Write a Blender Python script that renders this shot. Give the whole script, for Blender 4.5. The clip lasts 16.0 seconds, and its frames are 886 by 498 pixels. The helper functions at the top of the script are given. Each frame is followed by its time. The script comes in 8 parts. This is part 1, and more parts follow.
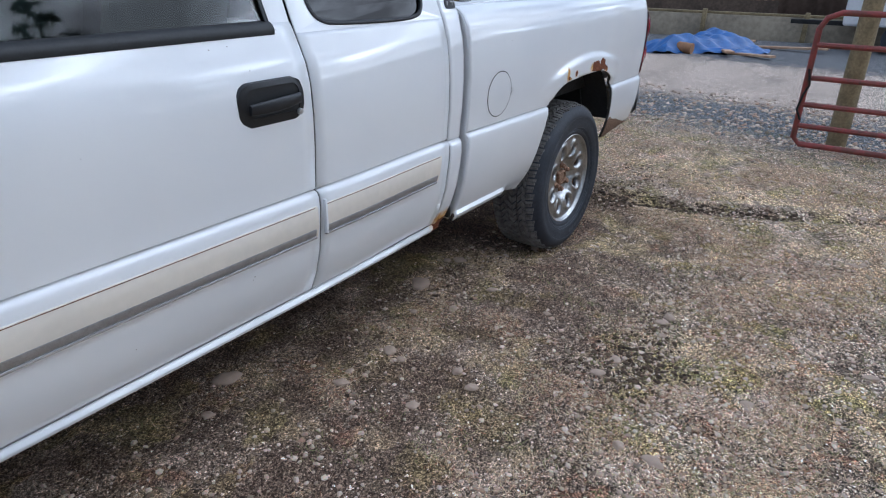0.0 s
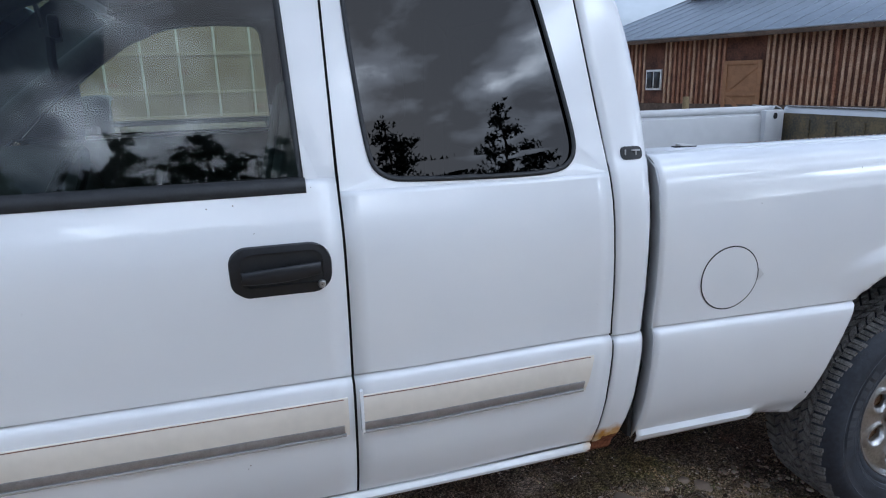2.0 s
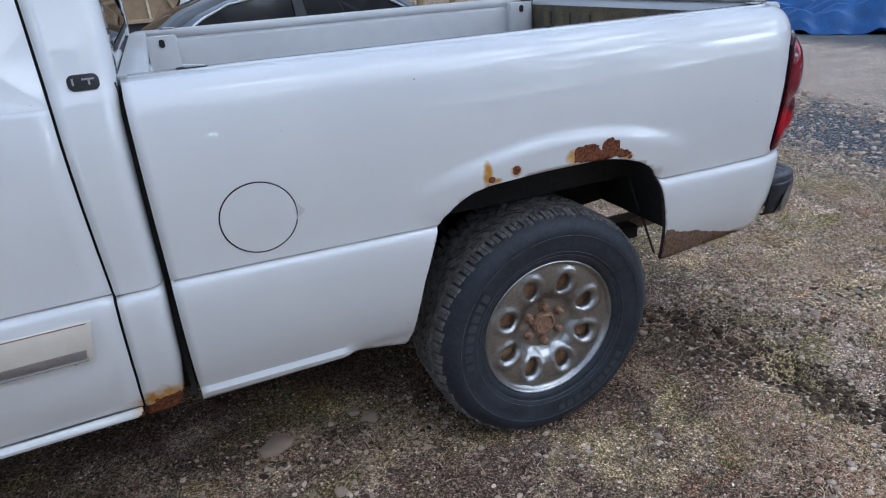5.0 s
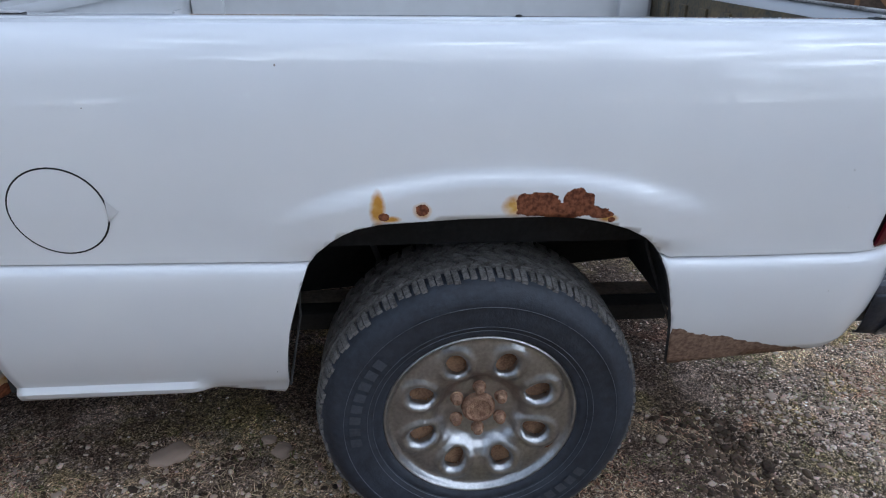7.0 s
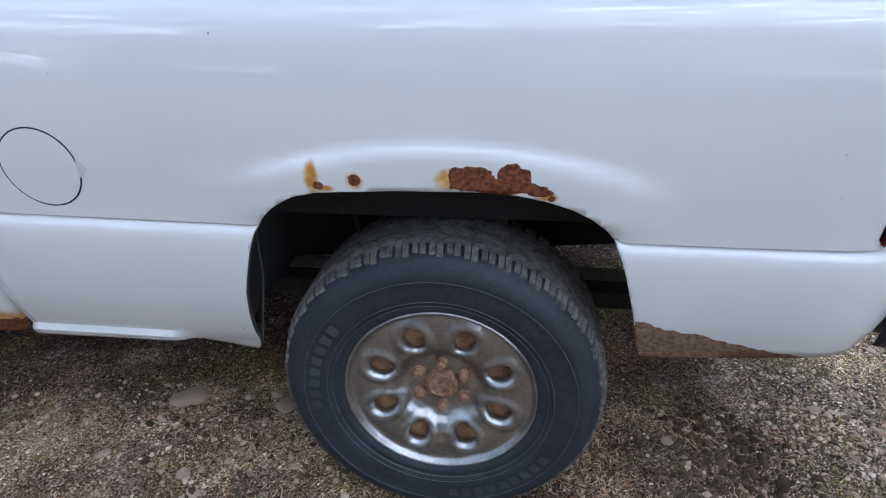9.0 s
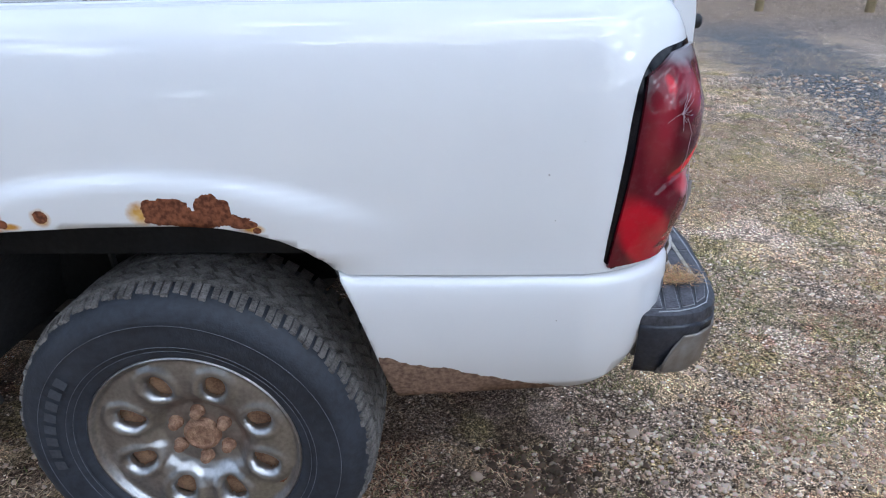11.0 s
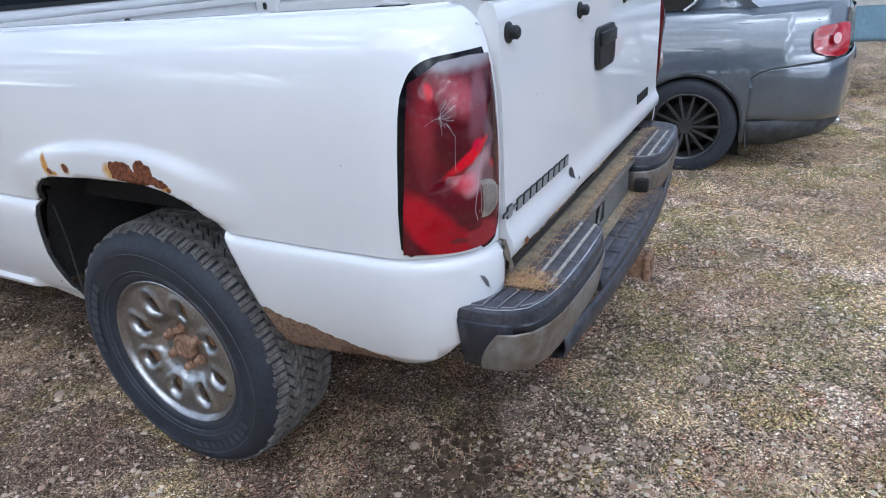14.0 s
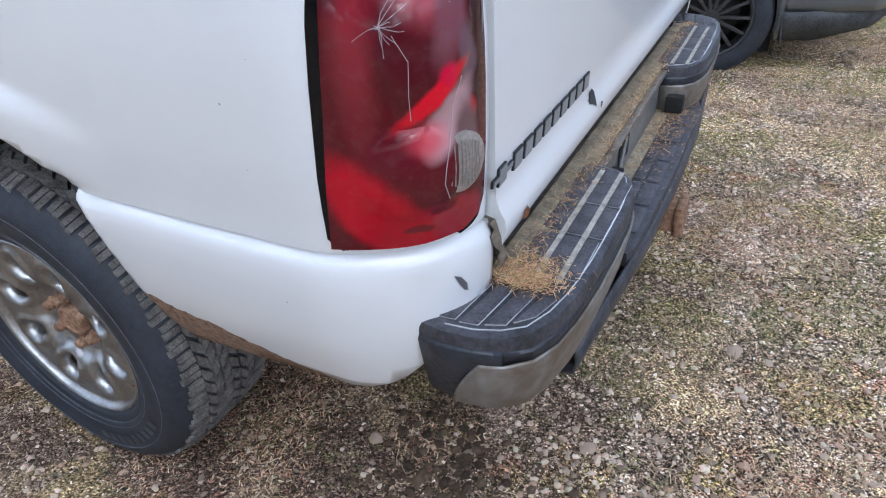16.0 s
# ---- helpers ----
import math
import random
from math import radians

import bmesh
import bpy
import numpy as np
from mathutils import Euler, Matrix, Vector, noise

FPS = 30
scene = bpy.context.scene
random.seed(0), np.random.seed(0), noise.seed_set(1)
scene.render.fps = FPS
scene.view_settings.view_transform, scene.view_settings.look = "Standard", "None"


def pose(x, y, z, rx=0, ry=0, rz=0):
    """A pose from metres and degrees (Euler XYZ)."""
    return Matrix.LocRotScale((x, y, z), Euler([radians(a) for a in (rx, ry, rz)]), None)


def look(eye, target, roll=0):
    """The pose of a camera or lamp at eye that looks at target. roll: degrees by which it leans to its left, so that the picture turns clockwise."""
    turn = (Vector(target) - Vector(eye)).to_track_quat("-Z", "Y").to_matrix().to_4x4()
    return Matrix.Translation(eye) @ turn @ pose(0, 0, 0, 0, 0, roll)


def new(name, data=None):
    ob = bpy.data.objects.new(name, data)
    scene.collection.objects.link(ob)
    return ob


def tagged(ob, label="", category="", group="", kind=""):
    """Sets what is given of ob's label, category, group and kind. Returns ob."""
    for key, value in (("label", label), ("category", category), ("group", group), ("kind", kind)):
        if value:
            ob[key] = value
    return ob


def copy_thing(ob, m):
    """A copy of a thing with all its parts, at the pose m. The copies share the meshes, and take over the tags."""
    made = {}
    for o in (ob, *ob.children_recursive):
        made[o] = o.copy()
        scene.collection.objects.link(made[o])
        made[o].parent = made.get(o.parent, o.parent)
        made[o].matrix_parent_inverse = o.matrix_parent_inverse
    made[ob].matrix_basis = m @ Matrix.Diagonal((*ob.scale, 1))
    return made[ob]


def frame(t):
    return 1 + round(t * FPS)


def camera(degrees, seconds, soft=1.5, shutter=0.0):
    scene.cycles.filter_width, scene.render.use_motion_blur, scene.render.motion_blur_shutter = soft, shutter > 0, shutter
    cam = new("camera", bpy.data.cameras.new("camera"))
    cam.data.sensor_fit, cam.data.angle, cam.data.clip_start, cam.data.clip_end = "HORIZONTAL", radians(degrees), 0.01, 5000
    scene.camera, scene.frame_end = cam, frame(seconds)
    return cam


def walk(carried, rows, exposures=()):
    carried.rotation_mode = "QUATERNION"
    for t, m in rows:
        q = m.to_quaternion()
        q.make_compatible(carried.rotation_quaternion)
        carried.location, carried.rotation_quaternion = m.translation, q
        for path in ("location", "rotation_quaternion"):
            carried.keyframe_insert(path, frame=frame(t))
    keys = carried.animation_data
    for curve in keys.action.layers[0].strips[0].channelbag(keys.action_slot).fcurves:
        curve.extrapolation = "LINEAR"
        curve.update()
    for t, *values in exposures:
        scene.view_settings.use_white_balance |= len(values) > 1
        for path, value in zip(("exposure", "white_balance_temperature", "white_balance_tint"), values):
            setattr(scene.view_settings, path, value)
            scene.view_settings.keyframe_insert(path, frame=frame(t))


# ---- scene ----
cam = camera(69.7, 16.0, soft=1.1)
PATH = [
    (0, (-3.04, -1.289, 1.428), (-1.552, -0.242, 0.6), 0.8),
    (0.5, (-2.708, -1.193, 1.397), (-1.393, 0.046, 0.539), -0.3),
    (1, (-2.426, -1.127, 1.37), (-1.338, 0.304, 0.495), -1.3),
    (1.5, (-2.11, -1.163, 1.377), (-1.448, 0.513, 0.509), -2.3),
    (2, (-2.012, -1.341, 1.474), (-1.477, 0.517, 0.963), -1.5),
    (2.5, (-1.945, -1.484, 1.588), (-1.508, 0.44, 1.263), -0.4),
    (3, (-1.799, -1.544, 1.585), (-1.466, 0.402, 1.267), -0.4),
    (3.5, (-1.582, -1.579, 1.533), (-1.249, 0.336, 1.063), -2.0),
    (4, (-1.389, -1.581, 1.472), (-0.766, 0.193, 0.791), -3.8),
    (4.5, (-1.161, -1.5, 1.453), (-0.472, 0.232, 0.729), -2.6),
    (5, (-0.969, -1.471, 1.457), (-0.28, 0.225, 0.65), -4.0),
    (5.2, (-0.874, -1.466, 1.436), (-0.268, 0.268, 0.644), -3.5),
    (7.3, (-0.072, -1.149, 1.412), (-0.057, 0.652, 0.542), 0.2),
    (7.5, (0.023, -1.153, 1.43), (-0.12, 0.678, 0.638), -1.3),
    (8, (0.117, -1.157, 1.459), (-0.263, 0.669, 0.736), -2.5),
    (8.5, (0.147, -1.163, 1.434), (-0.264, 0.642, 0.677), -1.5),
    (9, (0.19, -1.14, 1.398), (-0.068, 0.61, 0.467), -1.6),
    (9.5, (0.222, -1.146, 1.381), (0.105, 0.606, 0.423), -1.1),
    (10, (0.312, -1.097, 1.361), (0.434, 0.652, 0.398), -2.1),
    (10.2, (0.374, -1.039, 1.357), (0.568, 0.741, 0.465), -0.9),
    (12.3, (0.973, -1.007, 1.359), (0.255, 0.655, 0.508), -1.5),
    (12.5, (1.03, -1.031, 1.362), (0.34, 0.626, 0.48), -0.4),
    (13, (1.181, -1.017, 1.359), (0.274, 0.551, 0.511), -3.0),
    (13.5, (1.392, -0.955, 1.333), (0.377, 0.509, 0.425), -3.6),
    (14, (1.501, -0.95, 1.346), (0.589, 0.636, 0.537), -4.8),
    (14.5, (1.527, -0.933, 1.346), (0.655, 0.665, 0.517), -5.8),
    (15, (1.49, -0.858, 1.315), (0.688, 0.753, 0.442), -5.2),
    (15.5, (1.393, -0.669, 1.282), (0.615, 0.921, 0.35), -3.4),
    (16, (1.306, -0.495, 1.263), (0.483, 0.947, 0.148), -4.2),
]
walk(cam, [(t, look(*p)) for t, *p in PATH], exposures=[(0.0, 0.22, 5800, 8), (1.5, 0.34, 5750, 8), (2.0, 0.12, 5700, 8), (2.5, 0.0, 5700, 8), (5.0, 0.0, 5700, 8), (7.5, 0.02, 5700, 8), (8.4, 0.0, 5700, 8), (9.0, 0.20, 5650, 8), (9.5, 0.26, 5650, 8), (10.2, 0.48, 5700, 8), (12.4, 0.40, 5750, 9), (13.5, 0.50, 5800, 9), (14.2, 0.48, 5850, 9), (16.0, 0.56, 5900, 9)])

# ---------------------------------------------------------------- world and light
world = bpy.data.worlds.new("overcast_sky")
scene.world = world
world.use_nodes = True
wn, wl = world.node_tree.nodes, world.node_tree.links
wn.clear()
w_out = wn.new("ShaderNodeOutputWorld")
w_bg = wn.new("ShaderNodeBackground")
w_bg.inputs["Strength"].default_value = 0.135
sky = wn.new("ShaderNodeTexSky")
sky.sky_type = "NISHITA"
sky.sun_disc = False
sky.sun_elevation = radians(33)
sky.sun_rotation = radians(175)
w_co = wn.new("ShaderNodeTexCoord")
w_sep = wn.new("ShaderNodeSeparateXYZ")
wl.new(w_co.outputs["Generated"], w_sep.inputs[0])


def wmath(op, a, b=None):
    n = wn.new("ShaderNodeMath")
    n.operation = op
    for i, v in enumerate((a, b)):
        if v is None:
            continue
        if isinstance(v, (int, float)):
            n.inputs[i].default_value = v
        else:
            wl.new(v, n.inputs[i])
    return n.outputs[0]


w_comb = wn.new("ShaderNodeVectorMath")
w_comb.operation = "MULTIPLY"
w_comb.inputs[1].default_value = (1.0, 1.0, 2.3)
wl.new(w_co.outputs["Generated"], w_comb.inputs[0])
w_noise = wn.new("ShaderNodeTexNoise")
w_noise.inputs["Scale"].default_value = 4.6
w_noise.inputs["Detail"].default_value = 7
w_noise.inputs["Roughness"].default_value = 0.53
w_noise.inputs["Distortion"].default_value = 0.15
wl.new(w_comb.outputs[0], w_noise.inputs["Vector"])
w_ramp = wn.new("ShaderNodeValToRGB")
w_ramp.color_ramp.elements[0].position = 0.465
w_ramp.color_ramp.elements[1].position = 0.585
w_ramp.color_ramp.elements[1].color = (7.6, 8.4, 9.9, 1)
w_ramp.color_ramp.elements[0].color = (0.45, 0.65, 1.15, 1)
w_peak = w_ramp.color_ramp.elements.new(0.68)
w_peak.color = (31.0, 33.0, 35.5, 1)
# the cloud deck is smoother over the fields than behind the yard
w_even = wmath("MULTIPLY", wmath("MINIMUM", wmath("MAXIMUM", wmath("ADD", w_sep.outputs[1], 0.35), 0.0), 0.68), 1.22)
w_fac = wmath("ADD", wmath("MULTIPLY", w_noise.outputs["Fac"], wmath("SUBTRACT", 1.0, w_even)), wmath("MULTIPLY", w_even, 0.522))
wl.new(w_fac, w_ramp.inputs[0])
w_mix = wn.new("ShaderNodeMixRGB")
w_mix.inputs[0].default_value = 0.88
wl.new(sky.outputs[0], w_mix.inputs[1])
wl.new(w_ramp.outputs[0], w_mix.inputs[2])
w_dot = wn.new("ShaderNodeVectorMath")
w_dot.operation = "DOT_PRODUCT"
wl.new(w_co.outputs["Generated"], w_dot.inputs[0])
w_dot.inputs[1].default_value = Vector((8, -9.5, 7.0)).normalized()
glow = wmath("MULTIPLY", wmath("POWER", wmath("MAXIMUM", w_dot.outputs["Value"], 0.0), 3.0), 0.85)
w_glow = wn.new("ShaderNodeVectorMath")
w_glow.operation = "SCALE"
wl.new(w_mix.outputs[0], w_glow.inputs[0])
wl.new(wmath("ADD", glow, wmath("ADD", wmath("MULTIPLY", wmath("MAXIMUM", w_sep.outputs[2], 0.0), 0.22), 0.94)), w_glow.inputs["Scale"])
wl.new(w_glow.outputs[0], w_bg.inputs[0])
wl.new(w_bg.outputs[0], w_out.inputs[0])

sun = new("sun", bpy.data.lights.new("sun", "SUN"))
sun.data.energy, sun.data.angle, sun.data.color = 0.9, radians(75), (1.0, 0.97, 0.92)
sun.matrix_world = look((7, -11, 8.6), (0, 0, 0))


# ---------------------------------------------------------------- materials
def mat(name, colour, rough=0.6, metal=0.0, coat=0.0, vary=0.0, scale=8.0, bump=0.0, bscale=40.0, colour2=None, spec=0.5):
    """A principled material with colour drift at two scales and fine relief."""
    m = bpy.data.materials.new(name)
    m.use_nodes = True
    nt = m.node_tree
    n, l = nt.nodes, nt.links
    p = n["Principled BSDF"]
    p.inputs["Roughness"].default_value = rough
    p.inputs["Metallic"].default_value = metal
    p.inputs["Coat Weight"].default_value = coat
    p.inputs["Coat Roughness"].default_value = 0.02
    p.inputs["Specular IOR Level"].default_value = spec
    p.inputs["Base Color"].default_value = (*colour, 1)
    if vary or colour2:
        co = n.new("ShaderNodeTexCoord")
        a = n.new("ShaderNodeTexNoise")
        a.inputs["Scale"].default_value, a.inputs["Detail"].default_value = scale, 6
        b = n.new("ShaderNodeTexNoise")
        b.inputs["Scale"].default_value, b.inputs["Detail"].default_value = scale * 7.3, 4
        l.new(co.outputs["Object"], a.inputs["Vector"])
        l.new(co.outputs["Object"], b.inputs["Vector"])
        add = n.new("ShaderNodeMath")
        add.operation = "MULTIPLY_ADD"
        add.inputs[1].default_value, add.inputs[2].default_value = 0.45, 0.0
        l.new(b.outputs["Fac"], add.inputs[0])
        s = n.new("ShaderNodeMath")
        s.operation = "MULTIPLY_ADD"
        s.inputs[1].default_value = 0.55
        l.new(a.outputs["Fac"], s.inputs[0])
        l.new(add.outputs[0], s.inputs[2])
        r = n.new("ShaderNodeValToRGB")
        dark = colour2 or tuple(c * (1 - vary) for c in colour)
        light = colour if colour2 else tuple(min(1, c * (1 + vary * 0.6)) for c in colour)
        r.color_ramp.elements[0].position, r.color_ramp.elements[0].color = 0.38, (*dark, 1)
        r.color_ramp.elements[1].position, r.color_ramp.elements[1].color = 0.62, (*light, 1)
        l.new(s.outputs[0], r.inputs[0])
        l.new(r.outputs[0], p.inputs["Base Color"])
    if bump:
        co2 = n.new("ShaderNodeTexCoord")
        t = n.new("ShaderNodeTexNoise")
        t.inputs["Scale"].default_value, t.inputs["Detail"].default_value = bscale, 5
        l.new(co2.outputs["Object"], t.inputs["Vector"])
        bp = n.new("ShaderNodeBump")
        bp.inputs["Strength"].default_value, bp.inputs["Distance"].default_value = bump, 0.004
        l.new(t.outputs["Fac"], bp.inputs["Height"])
        l.new(bp.outputs[0], p.inputs["Normal"])
    return m


def glass(name, tint, rough=0.0, ior=1.72):
    m = bpy.data.materials.new(name)
    m.use_nodes = True
    n, l = m.node_tree.nodes, m.node_tree.links
    n.clear()
    out = n.new("ShaderNodeOutputMaterial")
    tr = n.new("ShaderNodeBsdfTransparent")
    tr.inputs[0].default_value = (*tint, 1)
    gl = n.new("ShaderNodeBsdfGlossy")
    gl.inputs["Roughness"].default_value = rough
    fr = n.new("ShaderNodeFresnel")
    fr.inputs["IOR"].default_value = ior
    mx = n.new("ShaderNodeMixShader")
    l.new(fr.outputs[0], mx.inputs[0])
    l.new(tr.outputs[0], mx.inputs[1])
    l.new(gl.outputs[0], mx.inputs[2])
    l.new(mx.outputs[0], out.inputs[0])
    return m


M_PAINT = mat("white_paint", (0.76, 0.77, 0.78), 0.5, 0, 1.0, vary=0.03, scale=3, spec=0.2)
M_PAINT.node_tree.nodes["Principled BSDF"].inputs["Coat IOR"].default_value = 1.62
M_PLASTIC = mat("black_plastic", (0.011, 0.012, 0.015), 0.42, vary=0.25, scale=20, bump=0.15, bscale=300)
M_RUBBER = mat("tyre_rubber", (0.025, 0.030, 0.041), 0.62, vary=0.35, scale=9, bump=0.25, bscale=160)
M_TREAD = mat("worn_tread", (0.165, 0.155, 0.146), 0.9, vary=0.55, scale=34, bump=0.5, bscale=220)
M_RUST = mat("rust", (0.23, 0.085, 0.035), 0.85, vary=0.5, scale=40, bump=0.6, bscale=200, colour2=(0.10, 0.038, 0.022))
M_CHROME = mat("dull_chrome", (0.44, 0.44, 0.44), 0.35, 1.0, vary=0.25, scale=14, bump=0.08, bscale=120)
M_DARK = mat("dark_underbody", (0.018, 0.017, 0.016), 0.85, vary=0.5, scale=12, bump=0.4)
M_GLASS = glass("clear_window_glass", (0.64, 0.75, 0.69), ior=1.62)
M_TINT = glass("dark_tinted_glass", (0.012, 0.014, 0.018), ior=1.62)


# ---------------------------------------------------------------- mesh helpers
def finish(bm, smooth=40):
    bmesh.ops.remove_doubles(bm, verts=bm.verts, dist=1e-5)
    bmesh.ops.dissolve_degenerate(bm, edges=bm.edges, dist=1e-5)
    return bm


def part(name, bm, material, parent=None, label="", smooth=40, kind="", solid=0.0):
    """Links a bmesh as one mesh object under a thing or under a part."""
    me = bpy.data.meshes.new(name)
    bmesh.ops.recalc_face_normals(bm, faces=bm.faces)
    bm.to_mesh(me)
    bm.free()
    me.materials.append(material)
    if smooth:
        me.shade_smooth()
        me.set_sharp_from_angle(angle=radians(smooth))
    ob = new(name, me)
    if parent:
        ob.parent = parent
    if label:
        ob["label"] = label
    if kind:
        ob["kind"] = kind
    if solid:
        md = ob.modifiers.new("thickness", "SOLIDIFY")
        md.thickness, md.offset = solid, 0
    return ob


def thing(name, label, category, m=None, group=""):
    ob = new(name)
    ob.empty_display_size = 0.2
    if m is not None:
        ob.matrix_world = m
    return tagged(ob, label, category, group)


def grid(rows, close_u=False, close_v=False, bm=None):
    """Quads through rows of points."""
    bm = bm or bmesh.new()
    vs = [[bm.verts.new(p) for p in r] for r in rows]
    n, m = len(vs), len(vs[0])
    for i in range(n if close_v else n - 1):
        for j in range(m if close_u else m - 1):
            q = (vs[i][j], vs[i][(j + 1) % m], vs[(i + 1) % n][(j + 1) % m], vs[(i + 1) % n][j])
            try:
                bm.faces.new(q)
            except ValueError:
                pass
    return bm


def box(sx, sy, sz, at=(0, 0, 0), bevel=0.0, seg=2, rot=None, bm=None):
    b = bmesh.new()
    bmesh.ops.create_cube(b, size=1)
    for v in b.verts:
        v.co = Vector((v.co.x * sx, v.co.y * sy, v.co.z * sz))
    if bevel:
        bmesh.ops.bevel(b, geom=list(b.edges), offset=min(bevel, 0.49 * min(sx, sy, sz)), segments=seg, affect="EDGES", profile=0.6)
    mtx = Matrix.Translation(at) @ (rot or Matrix())
    bmesh.ops.transform(b, matrix=mtx, verts=b.verts)
    return merge(bm, b)


def merge(bm, b):
    if bm is None:
        return b
    me = bpy.data.meshes.new("tmp")
    b.to_mesh(me)
    b.free()
    bm.from_mesh(me)
    bpy.data.meshes.remove(me)
    return bm


def tube(points, r, n=10, caps=True, bm=None, r_end=None):
    """A round bar along points."""
    pts = [Vector(p) for p in points]
    rows = []
    up = None
    for i, p in enumerate(pts):
        d = (pts[min(i + 1, len(pts) - 1)] - pts[max(i - 1, 0)]).normalized()
        if up is None:
            up = d.orthogonal().normalized()
        up = (up - d * up.dot(d)).normalized()
        side = d.cross(up)
        rr = r if r_end is None else r + (r_end - r) * i / (len(pts) - 1)
        rows.append([p + rr * (math.cos(a) * up + math.sin(a) * side) for a in (2 * math.pi * k / n for k in range(n))])
    b = grid(rows, close_u=True)
    if caps:
        b.verts.ensure_lookup_table()
        b.faces.new([b.verts[k] for k in range(n)])
        b.faces.new([b.verts[(len(pts) - 1) * n + k] for k in range(n)])
    return merge(bm, b)


def lathe(profile, n=64, axis="Y", bm=None):
    """Turns a profile of (radius, along) about the Y axis (or Z)."""
    rows = []
    for r, h in profile:
        row = []
        for k in range(n):
            a = 2 * math.pi * k / n
            row.append((r * math.cos(a), h, r * math.sin(a)) if axis == "Y" else (r * math.cos(a), r * math.sin(a), h))
        rows.append(row)
    return merge(bm, grid(rows, close_u=True))


def prism(outline, depth, to3, bevel=0.0):
    """Fills an outline of (u, v) and gives it depth; to3 maps (u, v, w)."""
    b = bmesh.new()
    lo = [b.verts.new((u, v, 0)) for u, v in outline]
    f = b.faces.new(lo)
    ex = bmesh.ops.extrude_face_region(b, geom=[f])
    for v in ex["geom"]:
        if isinstance(v, bmesh.types.BMVert):
            v.co.z = depth
    if bevel:
        top = [e for e in b.edges if all(abs(v.co.z - depth) < 1e-6 for v in e.verts)]
        bmesh.ops.bevel(b, geom=top, offset=bevel, segments=2, affect="EDGES", profile=0.6)
    for v in b.verts:
        v.co = Vector(to3(*v.co))
    return b


def ring(outer, inner, to3):
    """A flat sheet between two outlines; to3 maps (u, v)."""
    b = bmesh.new()
    for loop in (outer, inner):
        vs = [b.verts.new((u, v, 0)) for u, v in loop]
        for i in range(len(vs)):
            b.edges.new((vs[i], vs[(i + 1) % len(vs)]))
    bmesh.ops.triangle_fill(b, edges=list(b.edges), use_beauty=True)
    for v in b.verts:
        v.co = Vector(to3(v.co.x, v.co.y))
    return b


def rounded(x0, x1, z0, z1, r, seg=5):
    """A rounded rectangle; r may be four radii: bl, br, tr, tl."""
    rs = r if isinstance(r, (tuple, list)) else (r,) * 4
    out = []
    for (cx, cz, a0), rr in zip(((x0, z0, 180), (x1, z0, 270), (x1, z1, 0), (x0, z1, 90)), rs):
        px = cx + rr if cx == x0 else cx - rr
        pz = cz + rr if cz == z0 else cz - rr
        for k in range(seg + 1):
            a = radians(a0 + 90 * k / seg)
            out.append((px + rr * math.cos(a), pz + rr * math.sin(a)))
    return out


def lerp(table, v):
    """Smooth reading of a table of (v, value)."""
    if v <= table[0][0]:
        return table[0][1]
    for (a, p), (b, q) in zip(table, table[1:]):
        if v <= b:
            return p + (q - p) * (v - a) / (b - a)
    return table[-1][1]


def smooth01(x):
    x = max(0.0, min(1.0, x))
    return x * x * (3 - 2 * x)


def mirrored(bm, c):
    """A copy of bm on the far side of the plane y = c."""
    b = bm.copy()
    for v in b.verts:
        v.co.y = 2 * c - v.co.y
    bmesh.ops.reverse_faces(b, faces=b.faces)
    return b


# ---------------------------------------------------------------- white pickup truck
C = 0.962                 # centre line of the truck
LOWER = [(0.42, 0.105), (0.445, 0.096), (0.466, 0.086), (0.50, 0.062), (0.56, 0.036), (0.64, 0.014), (0.72, 0.003), (0.775, -0.001), (0.803, 0.001), (0.8135, 0.006), (0.818, 0.015), (0.822, 0.0220)]
UPPER = [(0.822, 0.0220), (0.8275, 0.0120), (0.86, 0.0102), (0.94, 0.003), (1.04, 0.0), (1.12, 0.003), (1.18, 0.011), (1.22, 0.022)]
BED_TOP = [(1.245, 0.035), (1.262, 0.051), (1.274, 0.072), (1.280, 0.098)]
CAB_TOP = [(1.248, 0.031), (1.264, 0.038), (1.276, 0.047)]
BED_PROF = LOWER + UPPER[1:] + BED_TOP
CAB_PROF = LOWER + UPPER[1:] + CAB_TOP
BED_X0, BED_X1 = -1.053, 1.0
ARCH = [(-0.471, 0.432), (-0.462, 0.45), (-0.455, 0.48), (-0.447, 0.56), (-0.430, 0.66), (-0.402, 0.755), (-0.382, 0.812), (-0.360, 0.845), (-0.332, 0.872), (-0.305, 0.890), (-0.278, 0.903), (-0.229, 0.914),
        (-0.065, 0.923), (0.104, 0.925), (0.17, 0.920), (0.225, 0.909), (0.275, 0.893), (0.314, 0.872), (0.340, 0.850), (0.361, 0.823), (0.378, 0.785), (0.392, 0.745), (0.416, 0.655), (0.436, 0.56), (0.452, 0.500)]


def bed_bottom(x):
    if x < -0.471:
        return lerp([(-1.053, 0.462), (-0.66, 0.470), (-0.60, 0.462), (-0.471, 0.432)], x)
    if x > 0.452:
        return lerp([(0.452, 0.500), (0.58, 0.516), (0.724, 0.530), (0.80, 0.537), (0.85, 0.543), (0.89, 0.555), (0.92, 0.574), (0.95, 0.605), (0.985, 0.665), (1.01, 0.725)], x)
    return lerp(ARCH, x)


